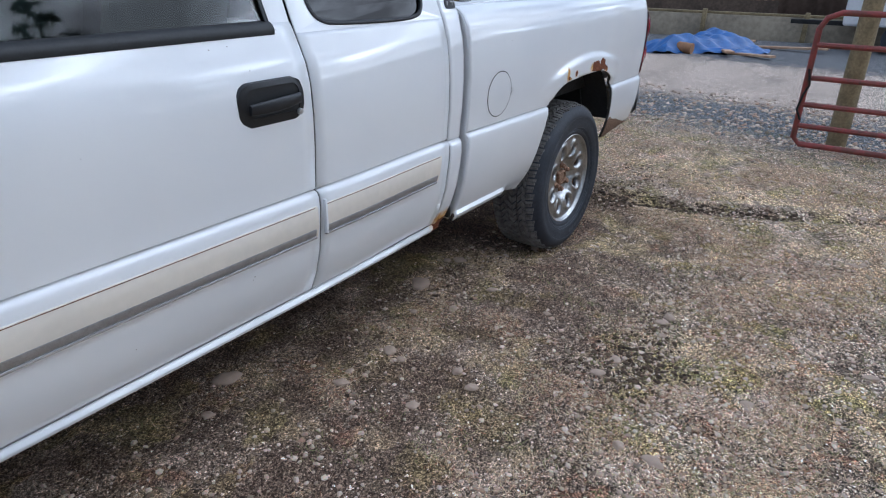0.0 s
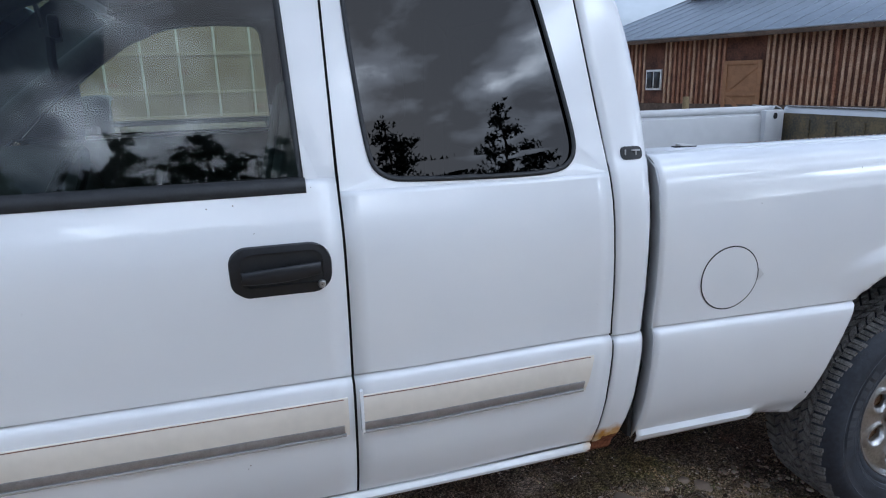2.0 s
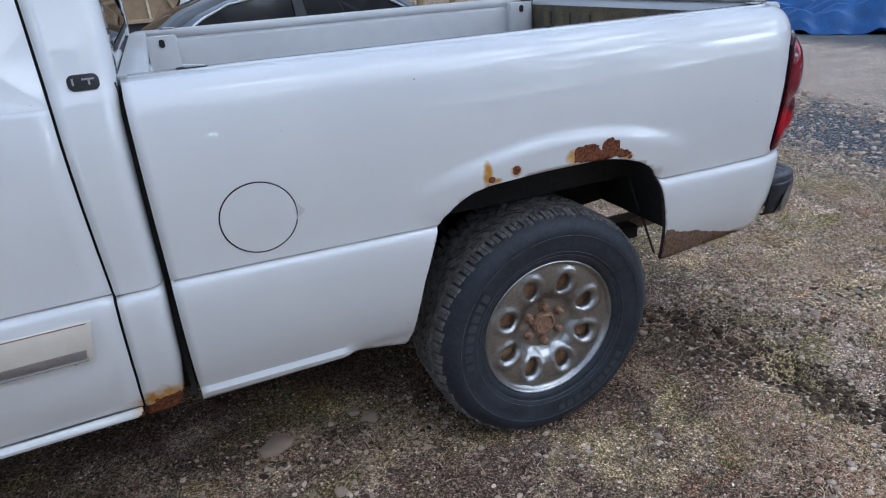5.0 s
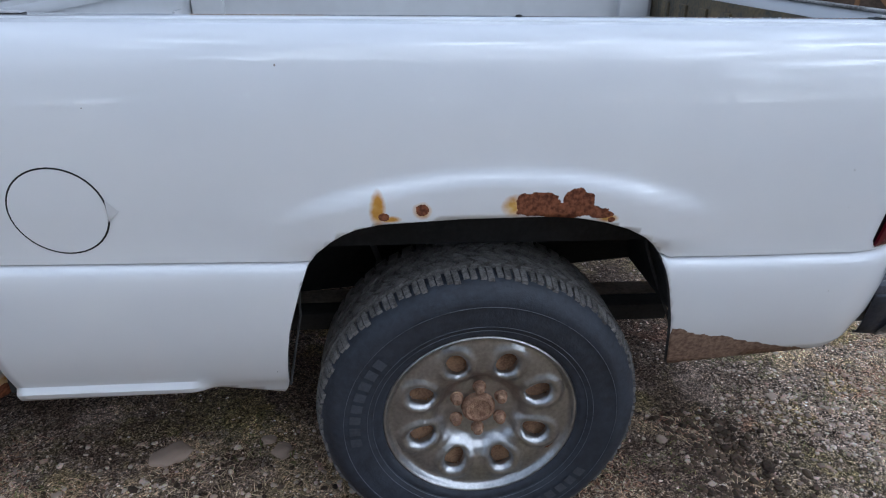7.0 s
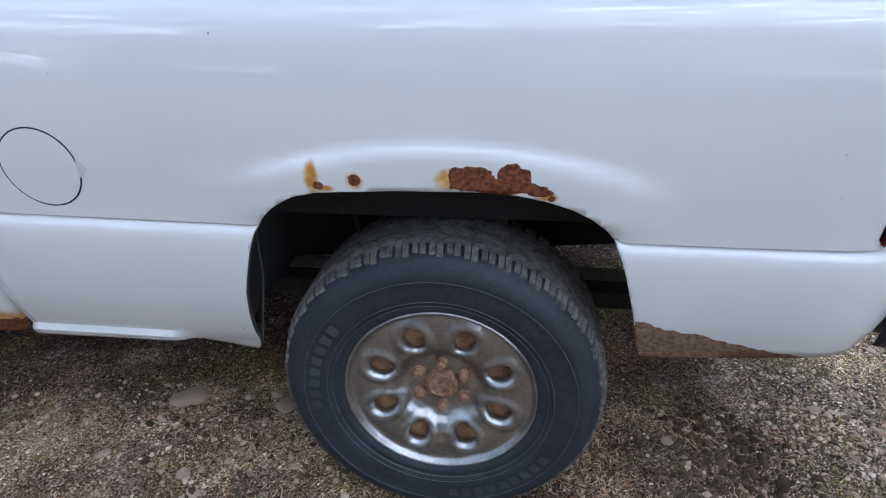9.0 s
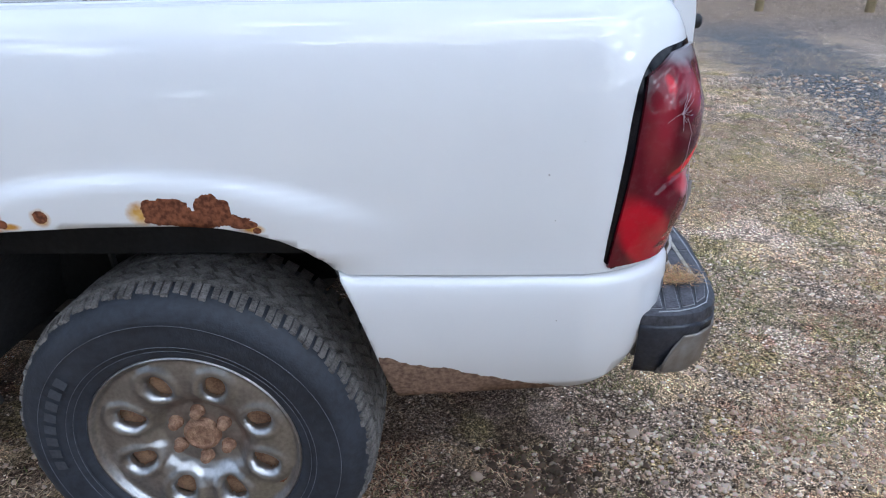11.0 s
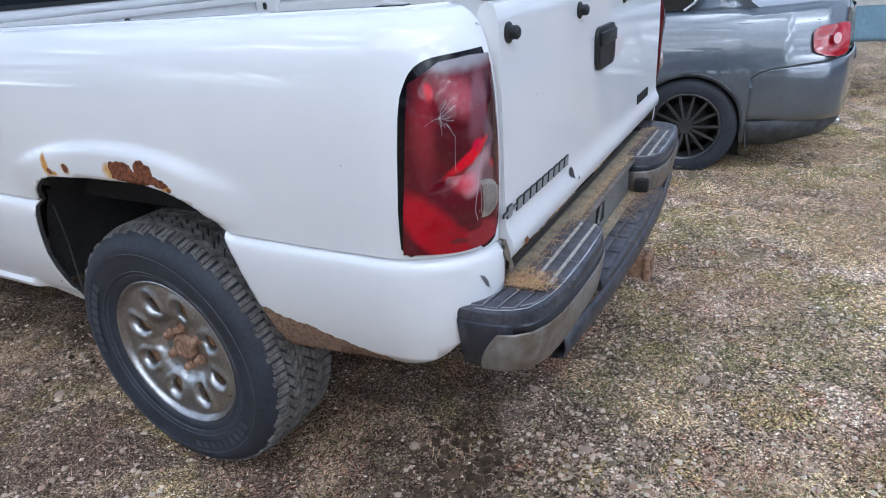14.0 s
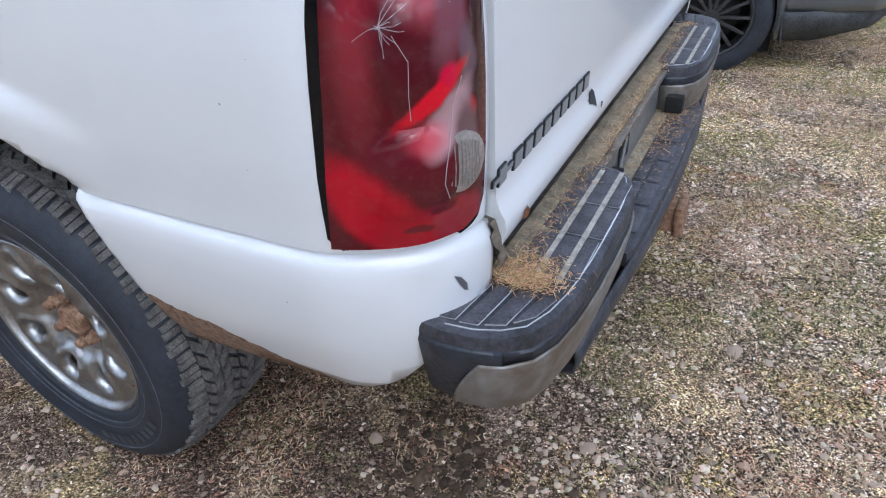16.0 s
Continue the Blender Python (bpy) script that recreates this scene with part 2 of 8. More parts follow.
def plan(s):
    """The bed side seen from above: a straight run, then round the rear corner. Gives x, y and the way inward."""
    x_c = 0.80
    if s <= x_c:
        t = max(0.0, s - 0.25)
        return s, 0.006 * (t / 0.55) ** 2, (0.0, 1.0)
    # quarter of an ellipse, from (0.80, 0.006) to (1.0, 0.178)
    a = min(1.0, (s - x_c) / 0.30) * math.pi / 2
    x = x_c + 0.2 * math.sin(a)
    y = 0.006 + 0.172 * (1 - math.cos(a)) ** 0.9
    w = a / (math.pi / 2)
    n = Vector((-w * 0.95, 1 - w * 0.75)).normalized()
    return x, y, (n.x, n.y)


def flare(x, z):
    top = 1.03 - 0.42 * (x - 0.03) ** 2
    along = smooth01((0.50 - abs(x - 0.01)) / 0.24)
    out = smooth01((top - z) / 0.034)
    down = smooth01((z - 0.834) / 0.03)
    return -0.017 * along * out * down


def tilt_z(x, z):
    """The waist crease falls a little towards the tail."""
    lift = max(-0.013, min(0.007, -0.0125 * (x + 0.45)))
    return lift * smooth01((z - 0.58) / 0.12) * smooth01((1.12 - z) / 0.18)


def bed_point(s, z, off=0.0):
    x, y, (nx, ny) = plan(s)
    d = lerp(BED_PROF, z) + off
    if z > 0.82:
        d += flare(x, z)
    # a shallow dent below the lamp
    d += 0.008 * math.exp(-((s - 0.952) / 0.022) ** 2 - ((z - 0.766) / 0.013) ** 2)
    # the rocker's rolled lower lip
    if -1.053 <= x < -0.62 and z < 0.50:
        d -= 0.022 * smooth01((0.50 - z) / 0.02) * smooth01((-0.62 - x) / 0.05)
    return (x + nx * d, y + ny * d, z + tilt_z(x, z) * smooth01((z - bed_bottom(x)) / 0.06))


def s_values():
    out = []
    s = BED_X0
    while s < 1.10:
        out.append(s)
        dense = (-0.49 < s < -0.22) or (0.16 < s < 0.47)
        s += 0.006 if dense else (0.012 if s > 0.78 else 0.02)
    return out + [1.10]


BED_S = s_values()
BED_Z = [0.42, 0.445, 0.46, 0.472, 0.485, 0.50, 0.52, 0.56, 0.60, 0.64, 0.68, 0.72, 0.75, 0.775, 0.79, 0.803, 0.8135, 0.818, 0.822, 0.8275, 0.845, 0.86, 0.88, 0.90, 0.91, 0.92, 0.935, 0.95, 0.965, 0.98, 0.99, 1.0, 1.01, 1.02, 1.03, 1.045, 1.08, 1.12, 1.15, 1.18, 1.20, 1.22, 1.245, 1.262, 1.274, 1.280]


def paint_material():
    """White paint, with rust where the sheet has gone."""
    m = mat("white_truck_paint", (0.80, 0.805, 0.81), 0.5, 0, 1.0, spec=0.2)
    nt = m.node_tree
    n, l = nt.nodes, nt.links
    p = n["Principled BSDF"]
    p.inputs["Coat IOR"].default_value = 1.62
    co = n.new("ShaderNodeTexCoord")
    sep = n.new("ShaderNodeSeparateXYZ")
    l.new(co.outputs["Object"], sep.inputs[0])

    def op(kind, a, b=None, c=None):
        k = n.new("ShaderNodeMath")
        k.operation = kind
        for i, v in enumerate((a, b, c)):
            if v is None:
                continue
            if isinstance(v, (int, float)):
                k.inputs[i].default_value = v
            else:
                l.new(v, k.inputs[i])
        return k.outputs[0]

    def tex(scale, detail=4):
        t = n.new("ShaderNodeTexNoise")
        t.inputs["Scale"].default_value, t.inputs["Detail"].default_value = scale, detail
        l.new(co.outputs["Object"], t.inputs["Vector"])
        return t.outputs["Fac"]

    X, Z = sep.outputs[0], sep.outputs[2]
    coarse, fine = tex(27, 4), tex(110, 3)
    wob = op("ADD", op("MULTIPLY", op("SUBTRACT", coarse, 0.5), 2.4), op("MULTIPLY", op("SUBTRACT", fine, 0.5), 0.6))

    def spots(items):
        d = None
        for cx, cz, rx, rz in items:
            e = op("ADD", op("POWER", op("ABSOLUTE", op("DIVIDE", op("SUBTRACT", X, cx), rx)), 2.0), op("POWER", op("ABSOLUTE", op("DIVIDE", op("SUBTRACT", Z, cz), rz)), 2.0))
            d = e if d is None else op("MINIMUM", d, e)
        return op("ADD", d, wob)

    brown = spots([(0.080, 0.951, 0.044, 0.026), (0.163, 0.953, 0.030, 0.029), (0.122, 0.938, 0.084, 0.016), (0.213, 0.927, 0.022, 0.008), (-0.147, 0.945, 0.013, 0.012), (-0.222, 0.930, 0.010, 0.008), (0.235, 0.915, 0.008, 0.006), (-1.125, 0.455, 0.055, 0.050), (-1.17, 0.462, 0.04, 0.030)])
    amber = spots([(0.033, 0.947, 0.020, 0.020), (-0.234, 0.945, 0.013, 0.030), (-0.212, 0.925, 0.02, 0.006), (0.228, 0.918, 0.020, 0.008), (-0.147, 0.943, 0.015, 0.015), (-1.135, 0.485, 0.075, 0.050)])
    # the bare lower quarter behind the wheel
    skirt = op("ADD", op("SUBTRACT", Z, op("SUBTRACT", 0.618, op("MULTIPLY", op("SUBTRACT", X, 0.465), 0.25))), op("MULTIPLY", op("SUBTRACT", coarse, 0.5), 0.035))
    inside = op("MULTIPLY", op("GREATER_THAN", X, 0.425), op("LESS_THAN", X, 0.80))
    skirt_m = op("MULTIPLY", op("LESS_THAN", skirt, 0.0), inside)
    brown_m = op("LESS_THAN", brown, 1.0)
    amber_m = n.new("ShaderNodeMapRange")
    amber_m.inputs[1].default_value, amber_m.inputs[2].default_value = 1.7, 0.2
    l.new(amber, amber_m.inputs[0])

    def mix(f, a, b):
        k = n.new("ShaderNodeMixRGB")
        for i, v in enumerate((f, a, b)):
            if isinstance(v, tuple):
                k.inputs[i].default_value = (*v, 1)
            else:
                l.new(v, k.inputs[i])
        return k.outputs[0]

    def ramp(f, c0, c1, p0=0.35, p1=0.65):
        r = n.new("ShaderNodeValToRGB")
        r.color_ramp.elements[0].position, r.color_ramp.elements[0].color = p0, (*c0, 1)
        r.color_ramp.elements[1].position, r.color_ramp.elements[1].color = p1, (*c1, 1)
        l.new(f, r.inputs[0])
        return r.outputs[0]

    film = tex(2.2, 6)
    white = ramp(film, (0.765, 0.775, 0.79), (0.815, 0.82, 0.825))
    specks = op("GREATER_THAN", tex(70, 1), 0.835)
    white = mix(specks, white, (0.30, 0.27, 0.24))
    rust = ramp(fine, (0.10, 0.034, 0.018), (0.26, 0.095, 0.045))
    yellow = ramp(coarse, (0.52, 0.24, 0.04), (0.68, 0.42, 0.12))
    bare = ramp(fine, (0.16, 0.10, 0.072), (0.30, 0.20, 0.14))
    c1 = mix(amber_m.outputs[0], white, yellow)
    c2 = mix(skirt_m, c1, bare)
    c3 = mix(brown_m, c2, rust)
    l.new(c3, p.inputs["Base Color"])
    bad = op("MAXIMUM", brown_m, skirt_m)
    l.new(op("MULTIPLY_ADD", bad, 0.4, 0.5), p.inputs["Roughness"])
    l.new(op("SUBTRACT", 1.0, op("MAXIMUM", bad, amber_m.outputs[0])), p.inputs["Coat Weight"])
    bp = n.new("ShaderNodeBump")
    bp.inputs["Distance"].default_value = 0.003
    bp.inputs["Strength"].default_value = 0.8
    l.new(op("MULTIPLY", bad, op("SUBTRACT", fine, 0.9)), bp.inputs["Height"])
    l.new(bp.outputs[0], p.inputs["Normal"])
    return m


M_TRUCK = paint_material()
truck = thing("pickup_truck", "white extended-cab pickup truck with rusted wheel arches, parked on dirt", "pickup truck")


def bed_side():
    rows = []
    for s in BED_S:
        x = plan(s)[0]
        zb = bed_bottom(x)
        rows.append([bed_point(s, max(z, zb)) for z in BED_Z])
    return finish(grid(rows))


near_bed = bed_side()
far_bed = mirrored(near_bed, C)
bedside = part("bed_side", near_bed, M_TRUCK, truck, "white bed side with rust above the wheel arch", solid=0.004)
part("bed_side", far_bed, M_PAINT, truck, solid=0.004)


# the flange turned in round the wheel opening
def arch_lip():
    rows = []
    for i in range(97):
        a = ARCH[0][0] + (ARCH[-1][0] - ARCH[0][0]) * i / 96
        x, z = a, lerp(ARCH, a)
        p0 = Vector(bed_point(x, z, 0.001))
        n = Vector((x, 0, z - 0.42)).normalized()
        rows.append([p0, p0 + Vector((0, 0.012, 0)), p0 + Vector((0, 0.014, 0)) + n * 0.010])
    return grid(rows)


M_GRIME = mat("road_grime", (0.050, 0.049, 0.048), 0.8, vary=0.5, scale=16, bump=0.4, bscale=90)
lip = arch_lip()
part("arch_lip", mirrored(lip, C), M_GRIME, truck, solid=0.002)
part("arch_lip", lip, M_GRIME, truck, "grimy turned-in edge of the wheel opening", solid=0.002)


def wheel_housing():
    rows = []
    for y in (0.045, 0.10, 0.2, 0.3, 0.42):
        rows.append([(0.0 + 0.475 * math.cos(a), y, 0.455 + 0.53 * math.sin(a) ** 0.7) for a in (math.pi * (0.055 + 0.927 * k / 32) for k in range(33))])
    b = grid(rows)
    back = [b.verts.new(p) for p in rows[-1]]
    b.faces.new(back)
    return b


M_LINER = mat("dirty_wheel_well", (0.024, 0.023, 0.024), 0.85, vary=0.6, scale=9, bump=0.6, bscale=60, colour2=(0.012, 0.012, 0.012))
wh = wheel_housing()
part("wheel_housing", mirrored(wh, C), M_LINER, truck)
part("wheel_housing", wh, M_LINER, truck, "dark dirty wheel housing")
# dark sheets added over the bed's pale inner wall, for the well's deep shade
for y_ in (0.172, 2 * C - 0.172):
    part("inner_wing", box(0.95, 0.006, 0.22, (0.0, y_, 0.893), 0.002), M_LINER, truck)
part("brake_cable", tube([(0.405, 0.2, 0.785), (0.418, 0.2, 0.745), (0.442, 0.2, 0.685), (0.470, 0.2, 0.622), (0.499, 0.2, 0.560), (0.545, 0.2, 0.450)], 0.0042, 8), M_GRIME, truck, "thin dark hanging cable")
M_FRAME = mat("dusty_frame", (0.20, 0.165, 0.13), 0.9, vary=0.4, scale=14, bump=0.5, bscale=80)
for k in (0.40, 2 * C - 0.40):
    part("frame_rail", box(5.0, 0.07, 0.05, (-1.55, k, 0.50), 0.01), M_FRAME if k < C else M_DARK, truck, "dusty steel frame rail")
part("rear_axle", tube([(0, 0.25, 0.382), (0, 2 * C - 0.25, 0.382)], 0.045), M_DARK, truck)
part("differential", lathe([(0.01, 0.85), (0.10, 0.87), (0.15, 0.95), (0.15, 1.0), (0.10, 1.08), (0.01, 1.10)], 20), M_DARK, truck).location = (0, 0, 0.382)
for sx in (-0.405,):
    part("liner_stay", tube([(sx, 0.06, 0.84), (sx - 0.01, 0.075, 0.66), (sx - 0.05, 0.09, 0.46)], 0.0032, 6), M_GRIME, truck)
part("fuel_hose", tube([(-0.30, 0.38, 0.80), (-0.24, 0.30, 0.68), (-0.26, 0.34, 0.60)], 0.008, 6), M_GRIME, truck)
part("leaf_spring", box(1.1, 0.065, 0.05, (0.0, 0.33, 0.50), 0.008), M_DARK, truck)
part("muffler", tube([(0.2, 1.35, 0.55), (1.0, 1.40, 0.52)], 0.035), M_DARK, truck)
for i, (hx, hz) in enumerate(((-0.20, 0.795), (-0.31, 0.83), (0.30, 0.80))):
    part("drain_hole", lathe([(0.001, 0), (0.03 - 0.006 * (i % 2), 0.0), (0.034, 0.003)], 16), M_DARK, truck).location = (hx, 0.414, hz)


# bed: inner walls, rails, floor, bulkhead
def loft_x(x0, x1, section, n=2):
    return grid([[(x0 + (x1 - x0) * i / n, y, z) for y, z in section] for i in range(n + 1)])


M_BEDW = mat("scuffed_bed_paint", (0.60, 0.60, 0.60), 0.42, 0, 0.25, vary=0.05, scale=2.2, bump=0.03)
rail_sec = [(0.098, 1.2800), (0.103, 1.2835), (0.112, 1.2845), (0.150, 1.2845), (0.162, 1.282), (0.168, 1.274), (0.168, 1.245)]


def rail_sheet():
    rows = []
    for s in [-1.04, -0.7, -0.3, 0.1, 0.5, 0.78, 0.82, 0.86, 0.90, 0.94, 0.98, 1.02, 1.06, 1.09]:
        x, y, (nx, ny) = plan(s)
        w = 1.0 if s < 0.8 else 1.0 - 0.55 * min(1, (s - 0.8) / 0.2)
        rows.append([(x + nx * (d if k < 2 else 0.10 + (d - 0.10) * w), y + ny * (d if k < 2 else 0.10 + (d - 0.10) * w), z) for k, (d, z) in enumerate(rail_sec)])
    return grid(rows)


rl = rail_sheet()
part("bed_rail", mirrored(rl, C), M_BEDW, truck, solid=0.003)
part("bed_rail", rl, M_TRUCK, truck, solid=0.003)
wall_sec = [(0.168, 1.247), (0.20, 1.235), (0.205, 1.20), (0.205, 1.06), (0.19, 1.05), (0.19, 0.80)]
iw = loft_x(-1.03, 0.97, wall_sec, 8)
part("bed_inner_wall", mirrored(iw, C), M_BEDW, truck, "scuffed white inner wall of the bed", solid=0.003)
part("bed_inner_wall", iw, M_BEDW, truck, solid=0.003)
bh = box(0.03, 2 * C - 0.36, 0.50, (-1.025, C, 1.03), 0.006)
bulk = part("bed_bulkhead", bh, M_BEDW, truck, "white ribbed front wall of the bed")
for k in range(7):
    part("bulkhead_rib", box(0.02, 0.10, 0.30, (-1.008, 0.42 + k * 0.18, 1.02), 0.006), M_BEDW, bulk)
part("bulkhead_cap", box(0.07, 2 * C - 0.34, 0.03, (-1.03, C, 1.268), 0.010), M_BEDW, bulk)
for k, g in enumerate((False, True)):
    fl_ = grid([[(-1.053, (lerp(BED_PROF, z) + o) if not g else 2 * C - lerp(BED_PROF, z) - o, z) for o in (0.0, 0.012, 0.075)] for z in (0.462, 0.50, 0.56, 0.64, 0.72, 0.80, 0.83, 0.94, 1.04, 1.12, 1.2, 1.25, 1.278)])
    for v in fl_.verts:
        v.co.x += 0.0 if abs(min(v.co.y, 2 * C - v.co.y) - lerp(BED_PROF, v.co.z)) < 0.004 else 0.006
    part("bed_front_flange", fl_, M_TRUCK, truck, solid=0.003)
fl = box(2.03, 2 * C - 0.36, 0.02, (-0.02, C, 0.80), 0)
bfl = part("bed_floor", fl, M_BEDW, truck)
for k in range(10):
    part("floor_rib", box(2.02, 0.06, 0.014, (-0.02, 0.30 + k * 0.147, 0.815), 0.005), M_BEDW, bfl)
for sgn in (0, 1):
    b = prism([(-0.48, 0.80), (0.48, 0.80), (0.48, 0.93), (0.40, 1.01), (-0.40, 1.01), (-0.48, 0.93)], 0.20, lambda u, v, w, g=sgn: (u, (0.19 + w) if not g else (2 * C - 0.19 - w), v), 0.02)
    part("wheel_box", b, M_BEDW, truck)
for x in (-0.94, 0.86):
    for y, d in ((2 * C - 0.20, -1), (0.20, 1)):
        p = part("bed_post", box(0.13, 0.05, 0.20, (x, y + d * 0.012, 1.165), 0.012), M_BEDW, truck)
        h = part("tie_hole", prism(rounded(x - 0.012, x + 0.012, 1.215, 1.25, 0.011), 0.004, lambda u, v, w, yy=y, dd=d: (u, yy + dd * (0.0365 + w), v)), M_DARK, p)
for x in (-0.904, 0.812):
    for y in (0.135, 2 * C - 0.135):
        q = part("stake_pocket", prism(rounded(x - 0.034, x + 0.034, y - 0.014, y + 0.014, 0.008), 0.003, lambda u, v, w: (u, v, 1.2850 + w)), M_DARK, truck, "dark stake pocket in the bed rail")
        part("pocket_flap", box(0.05, 0.022, 0.006, (x + 0.006, y, 1.2895), 0.002, rot=Matrix.Rotation(radians(6), 4, "Y")), M_BEDW, q)
part("bed_bolt", lathe([(0.001, 0.006), (0.006, 0.005), (0.008, 0)], 10, "Z"), M_DARK, truck).location = (0.05, 0.135, 1.2845)


# fuel door: a disc set into the side behind a fine dark ring
def on_side(x, z, off):
    return bed_point(x, z, off)


def disc_on_side(cx, cz, r, off, n=40, rings=5, dome=0.0):
    b = bmesh.new()
    c = b.verts.new(on_side(cx, cz, off - dome))
    prev = None
    for j in range(1, rings + 1):
        rr = r * j / rings
        row = [b.verts.new(on_side(cx + rr * math.cos(2 * math.pi * k / n), cz + rr * math.sin(2 * math.pi * k / n), off)) for k in range(n)]
        for k in range(n):
            if prev is None:
                b.faces.new((c, row[k], row[(k + 1) % n]))
            else:
                b.faces.new((prev[k], row[k], row[(k + 1) % n], prev[(k + 1) % n]))
        prev = row
    return b


fx, fz = -0.832, 0.942
part("fuel_door_gap", disc_on_side(fx, fz, 0.0915, -0.0028), M_DARK, truck)
fd = part("fuel_door", disc_on_side(fx, fz, 0.0880, -0.0036), M_TRUCK, truck, "round white fuel door", smooth=30)
tipb = bmesh.new()
tv = [tipb.verts.new(on_side(x, z, o)) for x, z, o in ((fx + 0.088, fz + 0.024, -0.003), (fx + 0.110, fz, -0.003), (fx + 0.086, fz - 0.022, -0.003), (fx + 0.090, fz, -0.008))]
for q in ((0, 1, 3), (1, 2, 3)):
    tipb.faces.new([tv[k] for k in q])
part("finger_notch", tipb, M_BEDW, fd)


# ---- wheels
M_HUBRUST = mat("rusty_hub", (0.42, 0.26, 0.165), 0.8, 0.1, vary=0.4, scale=60, bump=0.9, bscale=220, colour2=(0.15, 0.068, 0.038))
M_DRUM = mat("rusty_drum", (0.42, 0.25, 0.14), 0.9, vary=0.5, scale=30, bump=0.5, colour2=(0.16, 0.08, 0.045))
R_TYRE, R_RIM = 0.394, 0.233


def rim_disc():
    """A pressed steel disc with eight oval openings, each with a raised collar and a turned-in edge."""
    prof = [(0.0, 0.060), (0.045, 0.058), (0.060, 0.056), (0.085, 0.056), (0.100, 0.048), (0.112, 0.036), (0.135, 0.022), (0.165, 0.018), (0.190, 0.018), (0.206, 0.0195), (0.215, 0.0205), (0.2205, 0.017), (0.2245, 0.008), (0.2270, 0.002), (0.231, 0.000), (0.2355, 0.003), (0.237, 0.012), (0.232, 0.020), (0.222, 0.055), (0.215, 0.13)]
    nr, na = 54, 192
    radii = [0.03 + (0.206 - 0.03) * i / (nr - 1) for i in range(nr)] + [p[0] for p in prof[10:]]
    deps = [lerp(prof[:10], r) for r in radii[:nr]] + [p[1] for p in prof[10:]]
    EDGE = 0.93
    b = bmesh.new()
    rows, es = [], {}
    for r, dep in zip(radii, deps):
        row = []
        for k in range(na):
            a = 2 * math.pi * k / na
            d, e, at = dep, 9.0, (r, a)
            if len(rows) < nr:
                sector = (a - math.pi / 8) % (math.pi / 4)
                da = sector if sector < math.pi / 8 else sector - math.pi / 4
                wide = 0.0250 - 0.004 * (0.152 - r) / 0.033
                u, v = (r - 0.152) / 0.033, r * da / wide
                e = math.hypot(u, v)
                d += -0.0075 * math.exp(-((e - 1.50) / 0.34) ** 2) + 0.013 * (1 - smooth01((e - 0.80) / 0.42))
                d += -0.0045 * math.exp(-((r - 0.118) / 0.014) ** 2) * math.cos(8 * (a - math.pi / 8)) ** 2
                if 0.2 < e < EDGE:
                    f = EDGE / e
                    at = (0.152 + u * f * 0.033, a - da + v * f * wide / (0.152 + u * f * 0.033))
            vert = b.verts.new((at[0] * math.cos(at[1]), d, at[0] * math.sin(at[1])))
            es[vert] = e
            row.append(vert)
        rows.append(row)
    for i in range(len(rows) - 1):
        for k in range(na):
            j = (k + 1) % na
            q = (rows[i][k], rows[i][j], rows[i + 1][j], rows[i + 1][k])
            if sum(es[v] < EDGE for v in q) < 3:
                b.faces.new(q)
    bmesh.ops.delete(b, geom=[v for v in b.verts if not v.link_faces], context="VERTS")
    rim_edges = [e for e in b.edges if e.is_boundary and all(es[v] < 1.4 for v in e.verts)]
    for v in bmesh.ops.extrude_edge_only(b, edges=rim_edges)["geom"]:
        if isinstance(v, bmesh.types.BMVert):
            v.co.y += 0.012
    return b


def tyre_carcass():
    sec = [(0.224, 0.012), (0.232, 0.006), (0.240, -0.004), (0.248, -0.0075), (0.256, -0.0075), (0.258, -0.010), (0.275, -0.018), (0.300, -0.023), (0.322, -0.022), (0.326, -0.0245), (0.342, -0.021), (0.358, -0.012), (0.372, 0.004), (0.380, 0.020), (0.383, 0.050), (0.383, 0.22), (0.378, 0.258), (0.36, 0.282), (0.32, 0.295), (0.27, 0.29), (0.235, 0.27)]
    return lathe(sec, 128)


